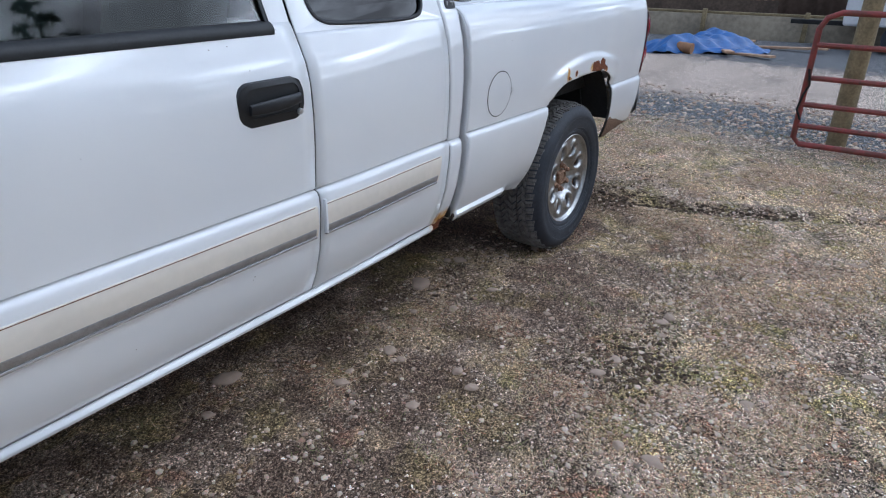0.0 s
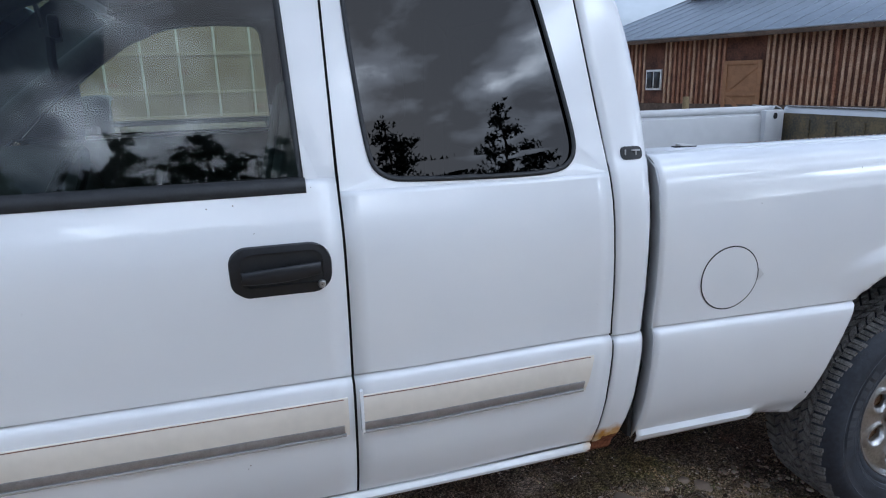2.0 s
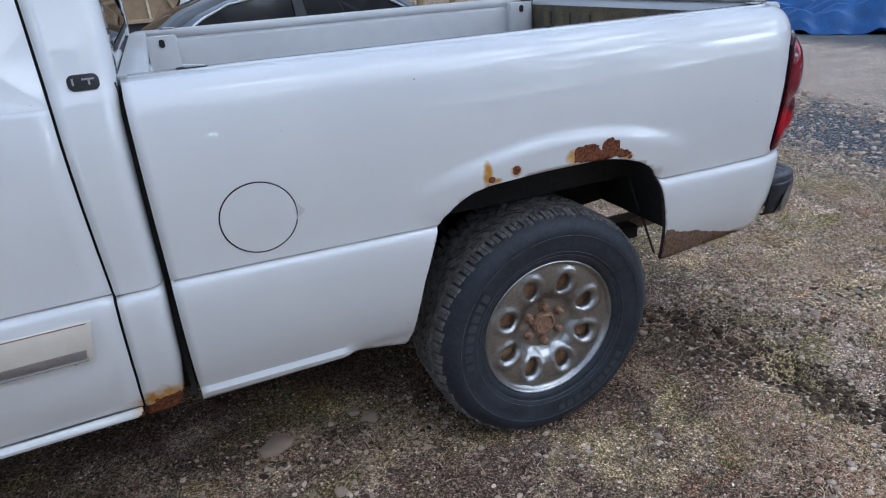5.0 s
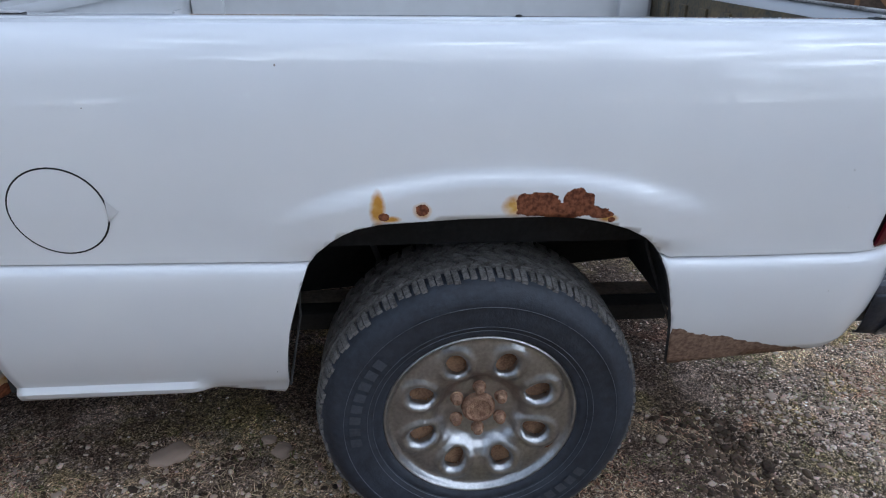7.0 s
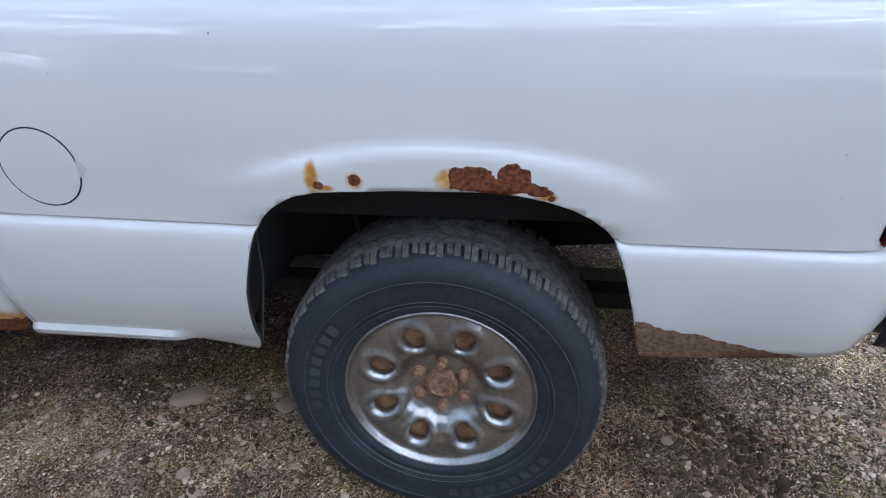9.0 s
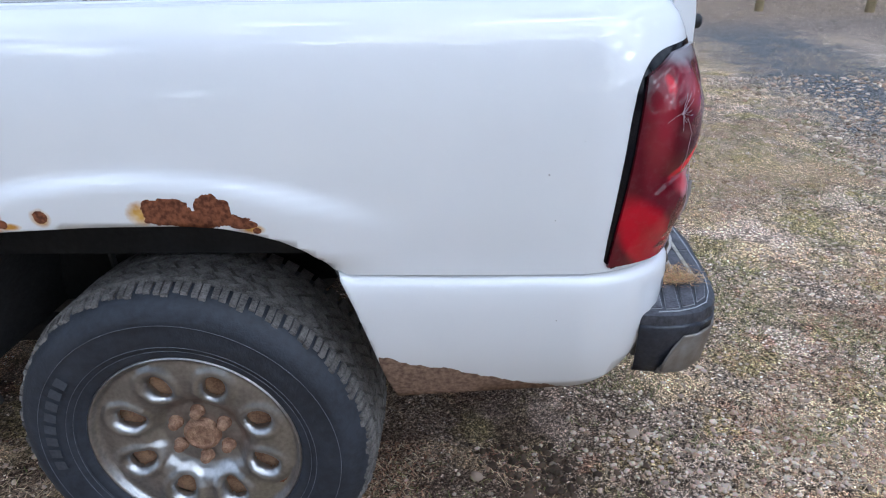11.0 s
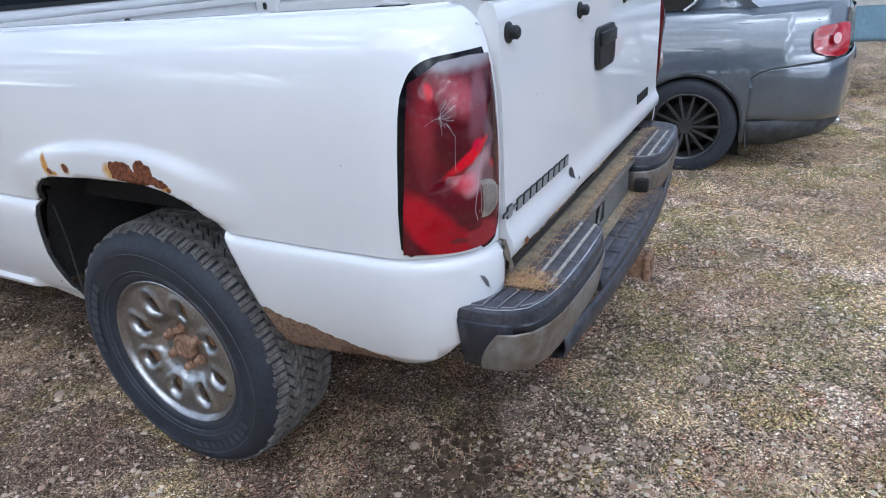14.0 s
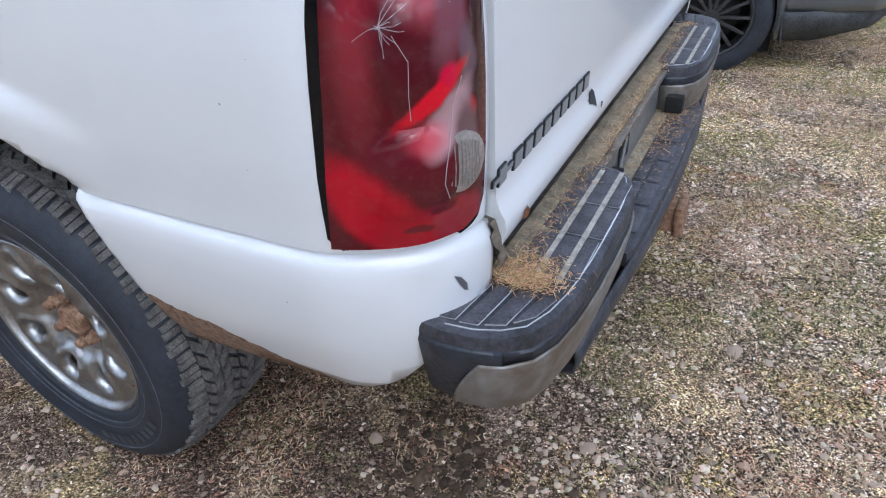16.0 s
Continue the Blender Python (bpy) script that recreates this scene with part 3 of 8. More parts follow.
def tread():
    b = bmesh.new()

    def block(a, w, r0, r1, y0, y1, skew=0.0, r_out=None):
        pts = []
        for r in (r0, r1):
            for aa, yy in ((-w / 2, y0), (w / 2, y0), (w / 2, y1), (-w / 2, y1)):
                shrink = 0.9 if r == r1 else 1.0
                t = a + aa * shrink + skew * (yy - (y0 + y1) / 2)
                rr = r
                if r_out is not None and yy == y0 and r == r1:
                    rr = r_out
                pts.append(b.verts.new((rr * math.cos(t), yy, rr * math.sin(t))))
        for f in ((4, 5, 6, 7), (0, 1, 5, 4), (1, 2, 6, 5), (2, 3, 7, 6), (3, 0, 4, 7)):
            b.faces.new([pts[k] for k in f])

    n = 64
    w = 2 * math.pi / n
    jig = random.Random(4)
    for k in range(n):
        a = w * k
        long = k % 2 == 0
        # shoulder lugs that fold over the sidewall, each cut by a sipe
        block(a - w * 0.22, w * 0.40, 0.352 if long else 0.360, 0.3905, 0.006 if long else 0.013, 0.050, 0.2, r_out=0.3795 if long else 0.3835)
        block(a + w * 0.21, w * 0.38, 0.358, 0.3905, 0.010 if long else 0.016, 0.050, 0.2, r_out=0.3815)
        block(a + w * 0.5, w * 0.80, 0.362, 0.391, 0.216, 0.262, -0.2, r_out=None)
        # three ribs of zigzag blocks
        for y0, y1, sk, ph in ((0.056, 0.100, -2.6, 0.25), (0.107, 0.157, 2.2, 0.60), (0.164, 0.209, -2.6, 0.05)):
            m = (y0 + y1) / 2
            j = 0.06 * (jig.random() - 0.5)
            block(a + w * (ph + j), w * 0.80, 0.378, R_TYRE, y0, m - 0.0011, sk)
            block(a + w * (ph + j + 0.10), w * 0.80, 0.378, R_TYRE, m + 0.0011, y1, -sk)
    return b


def tyre_bar(lo, hi):
    """A worn raised mark on the sidewall, as a plain bar."""
    b = bmesh.new()
    b.faces.new([b.verts.new((r * math.cos(t), -0.0253 - 0.0006 * (r < 0.30), r * math.sin(t))) for r, t in ((0.286, lo), (0.286, (lo + hi) / 2), (0.286, hi), (0.312, hi), (0.312, (lo + hi) / 2), (0.312, lo))])
    return b


M_LETTER = mat("raised_rubber", (0.050, 0.056, 0.068), 0.6, vary=0.3, scale=20)
M_LINE = mat("scuffed_rubber_line", (0.12, 0.13, 0.15), 0.7, vary=0.4, scale=30)


def lift(r):
    return lerp([(0.2575, -0.0112), (0.2700, -0.0165), (0.3245, -0.0250)], r)


def build_wheel():
    drum = lathe([(0.001, 0.064), (0.15, 0.052), (0.19, 0.055), (0.20, 0.08), (0.20, 0.16), (0.05, 0.17), (0.05, 0.2), (0.001, 0.2)], 48)
    w = part("wheel", drum, M_DRUM, truck, "steel wheel with a worn all-terrain tyre")
    part("tyre", tyre_carcass(), M_RUBBER, w, "worn black rubber tyre", smooth=50)
    part("tread", tread(), M_TREAD, w, "grey dusty tread blocks", smooth=0)
    for a0, count, step in ((140, 8, 6.4), (-35, 9, -6.4)):
        for k in range(count):
            part("sidewall_mark", tyre_bar(radians(a0 + k * step), radians(a0 + k * step + 4.4)), M_LETTER, w, smooth=0)
    for r in (0.2575, 0.2700, 0.3245):
        part("sidewall_ring", lathe([(r - 0.0007, lift(r)), (r, lift(r) - 0.001), (r + 0.0007, lift(r))], 96), M_LINE, w)
    part("rim", rim_disc(), M_CHROME, w, "dull chromed steel rim with eight oval openings", smooth=60)
    cap = lathe([(0.042, 0.058), (0.041, 0.046), (0.037, 0.040), (0.031, 0.038), (0.028, 0.044), (0.020, 0.045), (0.001, 0.043)], 36)
    part("centre_cap", cap, M_HUBRUST, w, "rusty centre cap")
    for k in range(6):
        a = 2 * math.pi * k / 6 + math.pi / 2
        nut = lathe([(0.0165, 0.060), (0.0165, 0.050), (0.0125, 0.047), (0.0120, 0.034), (0.0085, 0.029), (0.001, 0.028)], 12)
        bmesh.ops.transform(nut, matrix=Matrix.Translation((0.063 * math.cos(a), 0, 0.063 * math.sin(a))) @ Matrix.Rotation(-a, 4, "Y"), verts=nut.verts)
        part("lug_nut", nut, M_HUBRUST, w, "rusty lug nut" if k == 0 else "")
    chip = disc_flat(0.205, -0.42, 0.022, 0.030)
    part("rust_spot", chip, M_RUST, w)
    return w


def disc_flat(r, a, rx, ry):
    """A ragged rust patch on the rim's outer dish."""
    b = bmesh.new()
    rr = random.Random(9)
    c = b.verts.new((r * math.cos(a), 0.0262, r * math.sin(a)))
    ringv = []
    for k in range(26):
        t = 2 * math.pi * k / 26
        q = 0.75 + 0.5 * rr.random()
        rad = min(0.2125, r + rx * q * math.cos(t) * 0.5)
        aa = a + ry * q * math.sin(t) / r
        ringv.append(b.verts.new((rad * math.cos(aa), lerp([(0.165, 0.0150), (0.190, 0.0160), (0.206, 0.0180), (0.214, 0.0190)], rad), rad * math.sin(aa))))
    c.co.y = 0.0168
    for k in range(26):
        b.faces.new((c, ringv[k], ringv[(k + 1) % 26]))
    return b


WHEEL_Y = 0.036
wheel = build_wheel()
wheel.matrix_world = pose(-0.002, WHEEL_Y, 0.373)
wheel.scale = (1.012, 0.88, 1.012)


def wheel_copy(src, m):
    made = {}
    for o in (src, *src.children_recursive):
        made[o] = o.copy()
        scene.collection.objects.link(made[o])
        made[o].parent = made.get(o.parent, o.parent)
    made[src].matrix_basis = m
    return made[src]


wheel_copy(wheel, pose(0.0, 2 * C - WHEEL_Y, 0.382, 0, 0, 180))
wheel_copy(wheel, pose(-3.62, WHEEL_Y, 0.382, 0, 40, 0))
wheel_copy(wheel, pose(-3.62, 2 * C - WHEEL_Y, 0.382, 0, 25, 180))

# ---- cab: doors, corners, roof
GAP = [(0.46, -1.192), (0.60, -1.183), (0.81, -1.176), (1.24, -1.189), (1.40, -1.199), (1.80, -1.226)]
BACK = [(0.44, -1.105), (0.50, -1.092), (0.60, -1.080), (0.80, -1.072), (1.06, -1.070), (1.22, -1.068), (1.32, -1.058), (1.44, -1.059), (1.545, -1.065), (1.60, -1.071), (1.65, -1.080), (1.69, -1.092), (1.72, -1.105), (1.75, -1.124), (1.775, -1.147), (1.788, -1.172), (1.796, -1.205), (1.80, -1.24)]
SPLIT = -1.849
CAB_Z = [0.492, 0.50, 0.52, 0.56, 0.60, 0.64, 0.68, 0.72, 0.75, 0.775, 0.79, 0.803, 0.8135, 0.818, 0.822, 0.8275, 0.845, 0.86, 0.90, 0.94, 0.99, 1.04, 1.08, 1.12, 1.15, 1.18, 1.20, 1.22, 1.235, 1.248, 1.264, 1.276]
TUMBLE = 0.37


def cab_y(z):
    return lerp(CAB_PROF, z) if z <= 1.276 else 0.047 + TUMBLE * (z - 1.276)


def side_panel(x0, x1, zs, n=14, off=0.0):
    rows = []
    for z in zs:
        a, b_ = (f(z) if callable(f) else f for f in (x0, x1))
        rows.append([(a + (b_ - a) * k / n, cab_y(z) + off, z + tilt_z(-1.3, z)) for k in range(n + 1)])
    return grid(rows)


def both(name, bm, material, parent, label="", **kw):
    far = part(name, mirrored(bm, C), material, parent, **kw)
    return part(name, bm, material, parent, label, **kw), far


gap_x = lambda z: lerp(GAP, z) - 0.003
gap_x2 = lambda z: lerp(GAP, z) + 0.003
back_x = lambda z: lerp(BACK, z)
front_door, far_front = both("front_door", side_panel(-2.96, SPLIT - 0.003, CAB_Z, 24), M_TRUCK, truck, "white front door with a black pull handle", solid=0.004)
rear_door, far_rear = both("rear_door", side_panel(SPLIT + 0.003, gap_x, CAB_Z[:-2], 16), M_TRUCK, truck, "white rear-hinged back door", solid=0.004)


def corner_panel():
    zs = [0.452, 0.462, 0.475, 0.485] + CAB_Z[1:] + [1.30, 1.36, 1.42, 1.48, 1.54, 1.58, 1.62, 1.65, 1.68, 1.705, 1.73, 1.75, 1.765, 1.777, 1.787]
    rows = []
    for z in zs:
        a, e, y = lerp(GAP, z) + 0.003, lerp(BACK, z), cab_y(max(z, 0.47))
        row = [(a + (e - 0.035 - a) * k / 4, y, z) for k in range(5)]
        for k in range(1, 7):
            t = k / 6 * math.pi / 2
            row.append((e - 0.035 + 0.035 * math.sin(t), y + 0.045 * (1 - math.cos(t)), z))
        row.append((e - 0.002, y + 0.09, z))
        row.append((e - 0.004, y + 0.20, z))
        rows.append(row)
    return grid(rows)


corner, far_corner = both("cab_corner", corner_panel(), M_TRUCK, truck, "white cab corner with a rusted lower tip", solid=0.004)

# outlines of the window openings, and of the door frames round them
FRONT_WIN = [(-1.922, 1.272), (-1.930, 1.50), (-1.936, 1.66), (-1.942, 1.700), (-1.956, 1.722), (-1.982, 1.733), (-2.11, 1.737), (-2.22, 1.734), (-2.32, 1.722), (-2.41, 1.697), (-2.50, 1.655), (-2.62, 1.575), (-2.74, 1.485), (-2.86, 1.390), (-2.985, 1.276)]
FRONT_FRAME = [(SPLIT - 0.003, 1.2765), (SPLIT - 0.001, 1.50), (SPLIT + 0.002, 1.790), (-2.00, 1.792), (-2.15, 1.790), (-2.28, 1.782), (-2.40, 1.760), (-2.52, 1.715), (-2.66, 1.630), (-2.80, 1.530), (-2.95, 1.410), (-3.10, 1.2765)]
REAR_WIN = [(-1.700, 1.262), (-1.400, 1.255), (-1.318, 1.262), (-1.285, 1.280), (-1.272, 1.310), (-1.272, 1.350), (-1.290, 1.480), (-1.312, 1.620), (-1.324, 1.680), (-1.338, 1.712), (-1.365, 1.730), (-1.410, 1.737), (-1.60, 1.740), (-1.735, 1.738), (-1.770, 1.730), (-1.790, 1.708), (-1.795, 1.670), (-1.792, 1.560), (-1.783, 1.400), (-1.776, 1.330), (-1.768, 1.295), (-1.745, 1.272)]


def chaikin(loop, times=2):
    """The outline with its corners cut round."""
    for _ in range(times):
        loop = [q for a, b_ in zip(loop, loop[1:] + loop[:1]) for q in ((a[0] * 0.75 + b_[0] * 0.25, a[1] * 0.75 + b_[1] * 0.25), (a[0] * 0.25 + b_[0] * 0.75, a[1] * 0.25 + b_[1] * 0.75))]
    return loop


REAR_WIN = chaikin(REAR_WIN)
REAR_FRAME = [(SPLIT + 0.003, 1.248)] + [(lerp(GAP, z) - 0.003, z) for z in (1.248, 1.40, 1.60, 1.790)] + [(-1.40, 1.792), (-1.65, 1.792), (SPLIT + 0.008, 1.790), (SPLIT + 0.005, 1.50)]


def up3(off):
    """On the plane of the side glass."""
    return lambda u, v: (u, max(cab_y(v), 0.047 + TUMBLE * (v - 1.276)) + off, v)


def skin3(off):
    """On the swelling outer skin of the doors."""
    return lambda u, v: (u, cab_y(v) + off, v)


def inset(loop, d):
    """The outline moved inward by d."""
    n = len(loop)
    area = sum(loop[i][0] * loop[(i + 1) % n][1] - loop[(i + 1) % n][0] * loop[i][1] for i in range(n))
    sg = 1 if area > 0 else -1
    out = []
    for i in range(n):
        p0, p1, p2 = Vector(loop[i - 1]), Vector(loop[i]), Vector(loop[(i + 1) % n])
        t = ((p1 - p0).normalized() + (p2 - p1).normalized()).normalized()
        q = p1 + Vector((-t.y, t.x)) * d * sg
        out.append((q.x, q.y))
    return out


M_SEAL = mat("window_rubber", (0.014, 0.015, 0.017), 0.55, vary=0.3, scale=30)
M_TRIM = mat("grey_interior", (0.075, 0.080, 0.082), 0.75, vary=0.2, scale=12, bump=0.2, bscale=200)
M_HEAD = mat("headliner", (0.10, 0.105, 0.105), 0.9, vary=0.15, scale=20)


def window_set(frame_o, win_o, door, far_door, glassm, seal, on=up3):
    for dr, mir in ((door, False), (far_door, True)):
        def put(name, bm, mt, par, **kw):
            if mir:
                b2 = mirrored(bm, C)
                bm.free()
                bm = b2
            return part(name, bm, mt, par, **kw)
        fr = put("window_frame", ring(frame_o, win_o, on(0.0)), M_TRUCK, dr, solid=0.004, smooth=0)
        put("inner_trim", ring(frame_o, inset(win_o, 0.004), up3(0.030)), M_TRIM, dr, solid=0.01)
        put("window_seal", ring(inset(win_o, -0.004), inset(win_o, seal), on(-0.0042)), M_SEAL, dr, solid=0.003)
        g = put("window_pane", ring_fill(inset(win_o, 0.002), up3(0.004)), glassm, dr, smooth=0)
        g.visible_shadow = False


def ring_fill(loop, to3):
    b = bmesh.new()
    f = b.faces.new([b.verts.new((u, v, 0)) for u, v in loop])
    for v in b.verts:
        v.co = Vector(to3(v.co.x, v.co.y))
    return b


window_set(FRONT_FRAME, FRONT_WIN, front_door, far_front, M_GLASS, 0.010)
window_set(REAR_FRAME, REAR_WIN, rear_door, far_rear, M_TINT, 0.006, skin3)
# black belt strip below the front glass
belt = grid([[(x, cab_y(1.262) + o, z) for o, z in ((0.002, 1.249), (-0.008, 1.252), (-0.010, 1.262), (-0.006, 1.272), (0.004, 1.280), (0.02, 1.283))] for x in (-1.917, -2.2, -2.6, -3.0)])
for k, dr in ((0, front_door), (1, far_front)):
    b = mirrored(belt, C) if k else belt.copy()
    bmesh.ops.holes_fill(b, edges=b.edges)
    part("belt_strip", b, M_SEAL, dr, solid=0.002)
belt.free()


# dark channels behind the gaps
def channel(xf, z0, z1, wide=0.02, deep=0.012):
    rows = []
    for i in range(40):
        z = z0 + (z1 - z0) * i / 39
        x = xf(z)
        rows.append([(x - wide, cab_y(z) + deep, z), (x + wide, cab_y(z) + deep, z)])
    return grid(rows)


both("door_gap", channel(lambda z: SPLIT, 0.475, 1.79), M_DARK, truck)
both("door_gap", channel(lambda z: lerp(GAP, z), 0.475, 1.79), M_DARK, truck)
part("cab_gap", box(0.012, 2 * C - 0.14, 0.80, (-1.068, C, 0.88), 0), M_DARK, truck)
part("cab_gap_side", grid([[(x, 0.05 + cab_y(min(z, 1.27)), z) for x in (-1.11, -1.03)] for z in (0.47, 0.55, 0.7, 0.82, 1.0, 1.15, 1.25, 1.27)]), M_DARK, truck)

# rocker lip under the doors
rock = grid([[(x, y, z) for y, z in ((0.066, 0.489), (0.060, 0.484), (0.055, 0.476), (0.058, 0.468), (0.072, 0.463), (0.12, 0.463))] for x in (-2.96, -2.4, -1.9, -1.5, -1.196)])
both("rocker_lip", rock, M_TRUCK, truck, solid=0.003)

# pale body-side mouldings with a grey strip, one a door
M_CREAM = mat("yellowed_moulding", (0.74, 0.675, 0.585), 0.42, 0, 0.2, vary=0.05, scale=6)
M_STRIP = mat("brushed_grey_strip", (0.42, 0.43, 0.46), 0.30, 0.85, vary=0.15, scale=40)
M_BRIGHT = mat("bright_edge", (0.75, 0.76, 0.78), 0.25, 0.6, vary=0.05)


def strip(x0, x1, prof, slant=0.0):
    n = 16
    rows = []
    for i in range(n + 1):
        rows.append([(x0 + (x1 - x0) * i / n + (slant * (z - 0.74) if i == n else 0.0), cab_y(z) - o, z) for z, o in prof])
    b = grid(rows)
    bmesh.ops.holes_fill(b, edges=b.edges)
    return b


for x0, x1, sl, dr in ((-2.95, -1.866, 0.0, front_door), (-1.834, -1.243, 0.20, rear_door)):
    mo = part("side_moulding", strip(x0, x1, [(0.689, 0.0), (0.691, 0.008), (0.722, 0.0115), (0.756, 0.0105), (0.781, 0.0085), (0.7868, 0.0065), (0.7872, 0.0)], sl), M_CREAM, dr, "yellowed cream body-side moulding")
    part("grey_strip", strip(x0, x1 - 0.012, [(0.698, 0.0085), (0.700, 0.0125), (0.717, 0.014), (0.721, 0.0125), (0.722, 0.0095)], sl), M_STRIP, mo, "brushed grey strip")
    part("bright_edge", strip(x0, x1 - 0.008, [(0.6885, 0.002), (0.690, 0.0125), (0.6965, 0.0135), (0.698, 0.009)], sl), M_BRIGHT, mo)
    part("pinstripe", strip(x0, x1 - 0.01, [(0.7835, 0.0076), (0.7838, 0.0086), (0.7850, 0.0082), (0.7853, 0.0072)], sl), M_RUST, mo, "thin brown pinstripe")
    if dr is rear_door:
        part("end_lip", box(0.008, 0.016, 0.105, (x0 - 0.001, cab_y(0.748) - 0.006, 0.748), 0.003), M_TRUCK, mo)


# short dark scratches low on the front door
rx = random.Random(12)
for k in range(7):
    x0, z0 = -2.012 + 0.011 * k, 0.652 + 0.010 * rx.random()
    dz = 0.004 + 0.012 * rx.random()
    part("scratch", tube([(x0, cab_y(z0) - 0.0006, z0), (x0 + 0.002 * rx.random(), cab_y(z0 + dz / 2) - 0.0006, z0 + dz / 2), (x0 + 0.003, cab_y(z0 + dz) - 0.0006, z0 + dz)], 0.0006, 4), M_GRIME, front_door)
for x0, z0, r0 in ((-2.14, 0.638, 0.0022), (-1.972, 0.612, 0.0014), (-1.905, 0.628, 0.0012)):
    part("paint_chip", prism([(r0 * math.cos(t), 1.6 * r0 * math.sin(t)) for t in [2 * math.pi * q / 9 for q in range(9)]], 0.0006, lambda u, v, w, a=x0, b=z0: (a + u, cab_y(b + v) - 0.0004 - w, b + v)), M_GRIME, front_door)


# door handle: black bezel, recess, pull bar, lock
def oval_plate(cx, cz, w, h, r, y, depth, bevel):
    return prism(rounded(cx - w / 2, cx + w / 2, cz - h / 2, cz + h / 2, r, 6), depth, lambda u, v, k: (u, y - k, v), bevel)


hx, hz = -1.984, 1.098
HS = cab_y(1.1)


def bezel_y(u, v):
    return HS - 0.015 + 0.9 * (u - hx) ** 2 + 2.2 * (v - hz) ** 2


def bezel():
    """A domed frame round the hollow, with a rolled outer edge."""
    outer = rounded(hx - 0.106, hx + 0.106, hz - 0.056, hz + 0.056, (0.036, 0.042, 0.048, 0.038), 8)
    hole = rounded(hx - 0.082, hx + 0.086, hz - 0.030, hz + 0.041, (0.020, 0.012, 0.026, 0.026), 8)
    rows = []
    for k in range(9):
        f = k / 8
        row = []
        for (a0, a1), (b0, b1) in zip(outer, hole):
            g = max(0.0, (f - 0.12) / 0.88)
            u, v = a0 + (b0 - a0) * g, a1 + (b1 - a1) * g
            row.append((u, HS + 0.002 if k == 0 else bezel_y(u, v) + (0.004 if k == 1 else 0.0), v))
        rows.append(row)
    rows.append([(u, HS - 0.002, v) for u, y, v in rows[-1]])
    return grid(rows, close_u=True)


handle = part("door_handle", bezel(), M_PLASTIC, front_door, "black plastic door handle with a keyhole", smooth=35)
part("recess", prism(rounded(hx - 0.092, hx + 0.096, hz - 0.042, hz + 0.050, 0.02, 6), 0.0015, lambda u, v, k: (u, HS - 0.0035 - k, v)), M_SEAL, handle)
pull = grid([[(hx - 0.080 + 0.160 * i / 14, HS - 0.010 - 0.024 * math.sin(math.pi * (0.10 + 0.80 * i / 14)) ** 0.5 + 0.006 * (1 - math.cos(t)), hz - 0.006 + 0.009 * i / 14 + (0.0135 + 0.003 * math.sin(math.pi * i / 14)) * math.sin(t)) for t in [2 * math.pi * k / 14 for k in range(14)]] for i in range(15)], close_u=True)
bmesh.ops.holes_fill(pull, edges=pull.edges)
part("pull_bar", pull, M_PLASTIC, handle, smooth=60)
lk = lathe([(0.001, -0.006), (0.006, -0.006), (0.0085, -0.003), (0.009, 0.002)], 20)
part("lock", lk, M_CHROME, handle, "round metal keyhole").location = (hx + 0.080, cab_y(1.1) - 0.0125, hz - 0.034)
part("door_handle", mirrored(oval_plate(hx, hz, 0.19, 0.09, 0.035, cab_y(1.1), 0.012, 0.004), C), M_PLASTIC, far_front)

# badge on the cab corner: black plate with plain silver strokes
bz = 1.290
bd = part("badge", prism(rounded(-1.150, -1.090, bz - 0.0155, bz + 0.0155, 0.012), 0.004, lambda u, v, w: (u, cab_y(v) - 0.002 - w + (0.0 if u < -1.11 else 4 * (u + 1.11) ** 2), v), 0.0015), M_SEAL, corner, "small black and silver badge")
for x, z, w, h in ((-1.139, bz + 0.001, 0.004, 0.016), (-1.131, bz - 0.007, 0.018, 0.004), (-1.110, bz + 0.006, 0.024, 0.004), (-1.109, bz - 0.002, 0.004, 0.014)):
    part("badge_stroke", box(w, 0.002, h, (x, cab_y(bz) - 0.0066, z), 0.0006), M_BRIGHT, bd)


# the doors swell outward ahead of the cab corner
def door_swell(x, z):
    return 0.019 * smooth01((-1.20 - x) / 0.55) * (1 - smooth01((z - 1.13) / 0.15))


for ob in [o for d in (front_door, far_front, rear_door, far_rear) for o in (d, *d.children_recursive)] + [o for o in truck.children if o.name.split(".")[0] in ("door_gap", "rocker_lip")]:
    for v in ob.data.vertices:
        q = v.co + ob.location
        v.co.y += door_swell(q.x, q.z) * (-1 if q.y < C else 1)


# roof, back wall, rear glass
def roof_sheet(off=0.0, x_lo=-2.52, x_hi=-1.075):
    half = [(0.2375, 1.788), (0.247, 1.7945), (0.268, 1.803), (0.305, 1.810), (0.38, 1.817), (0.52, 1.823), (0.74, 1.827), (C, 1.828)]
    sec = half + [(2 * C - y, z) for y, z in half[-2::-1]]
    rows = []
    n = 22
    cuts = [x_lo + (min(x_hi, -1.24) - x_lo) * i / n for i in range(n + 1)]
    if x_hi > -1.24:
        cuts += [-1.22, -1.205, -1.19, -1.172, -1.158, -1.147, -1.135, -1.124, -1.112, -1.105, -1.092, -1.08]
    for x in cuts:
        drop = lerp([(-2.52, 0.074), (-2.46, 0.050), (-2.40, 0.029), (-2.34, 0.016), (-2.28, 0.008), (-2.15, 0.0)], x)
        if x > -1.24:
            drop = 1.80 - lerp([(bx, bz) for bz, bx in BACK[:7:-1]], x)
        rows.append([(x, y + off * (1 if y < C else -1), z - drop - off * 1.2) for y, z in sec])
    return grid(rows)


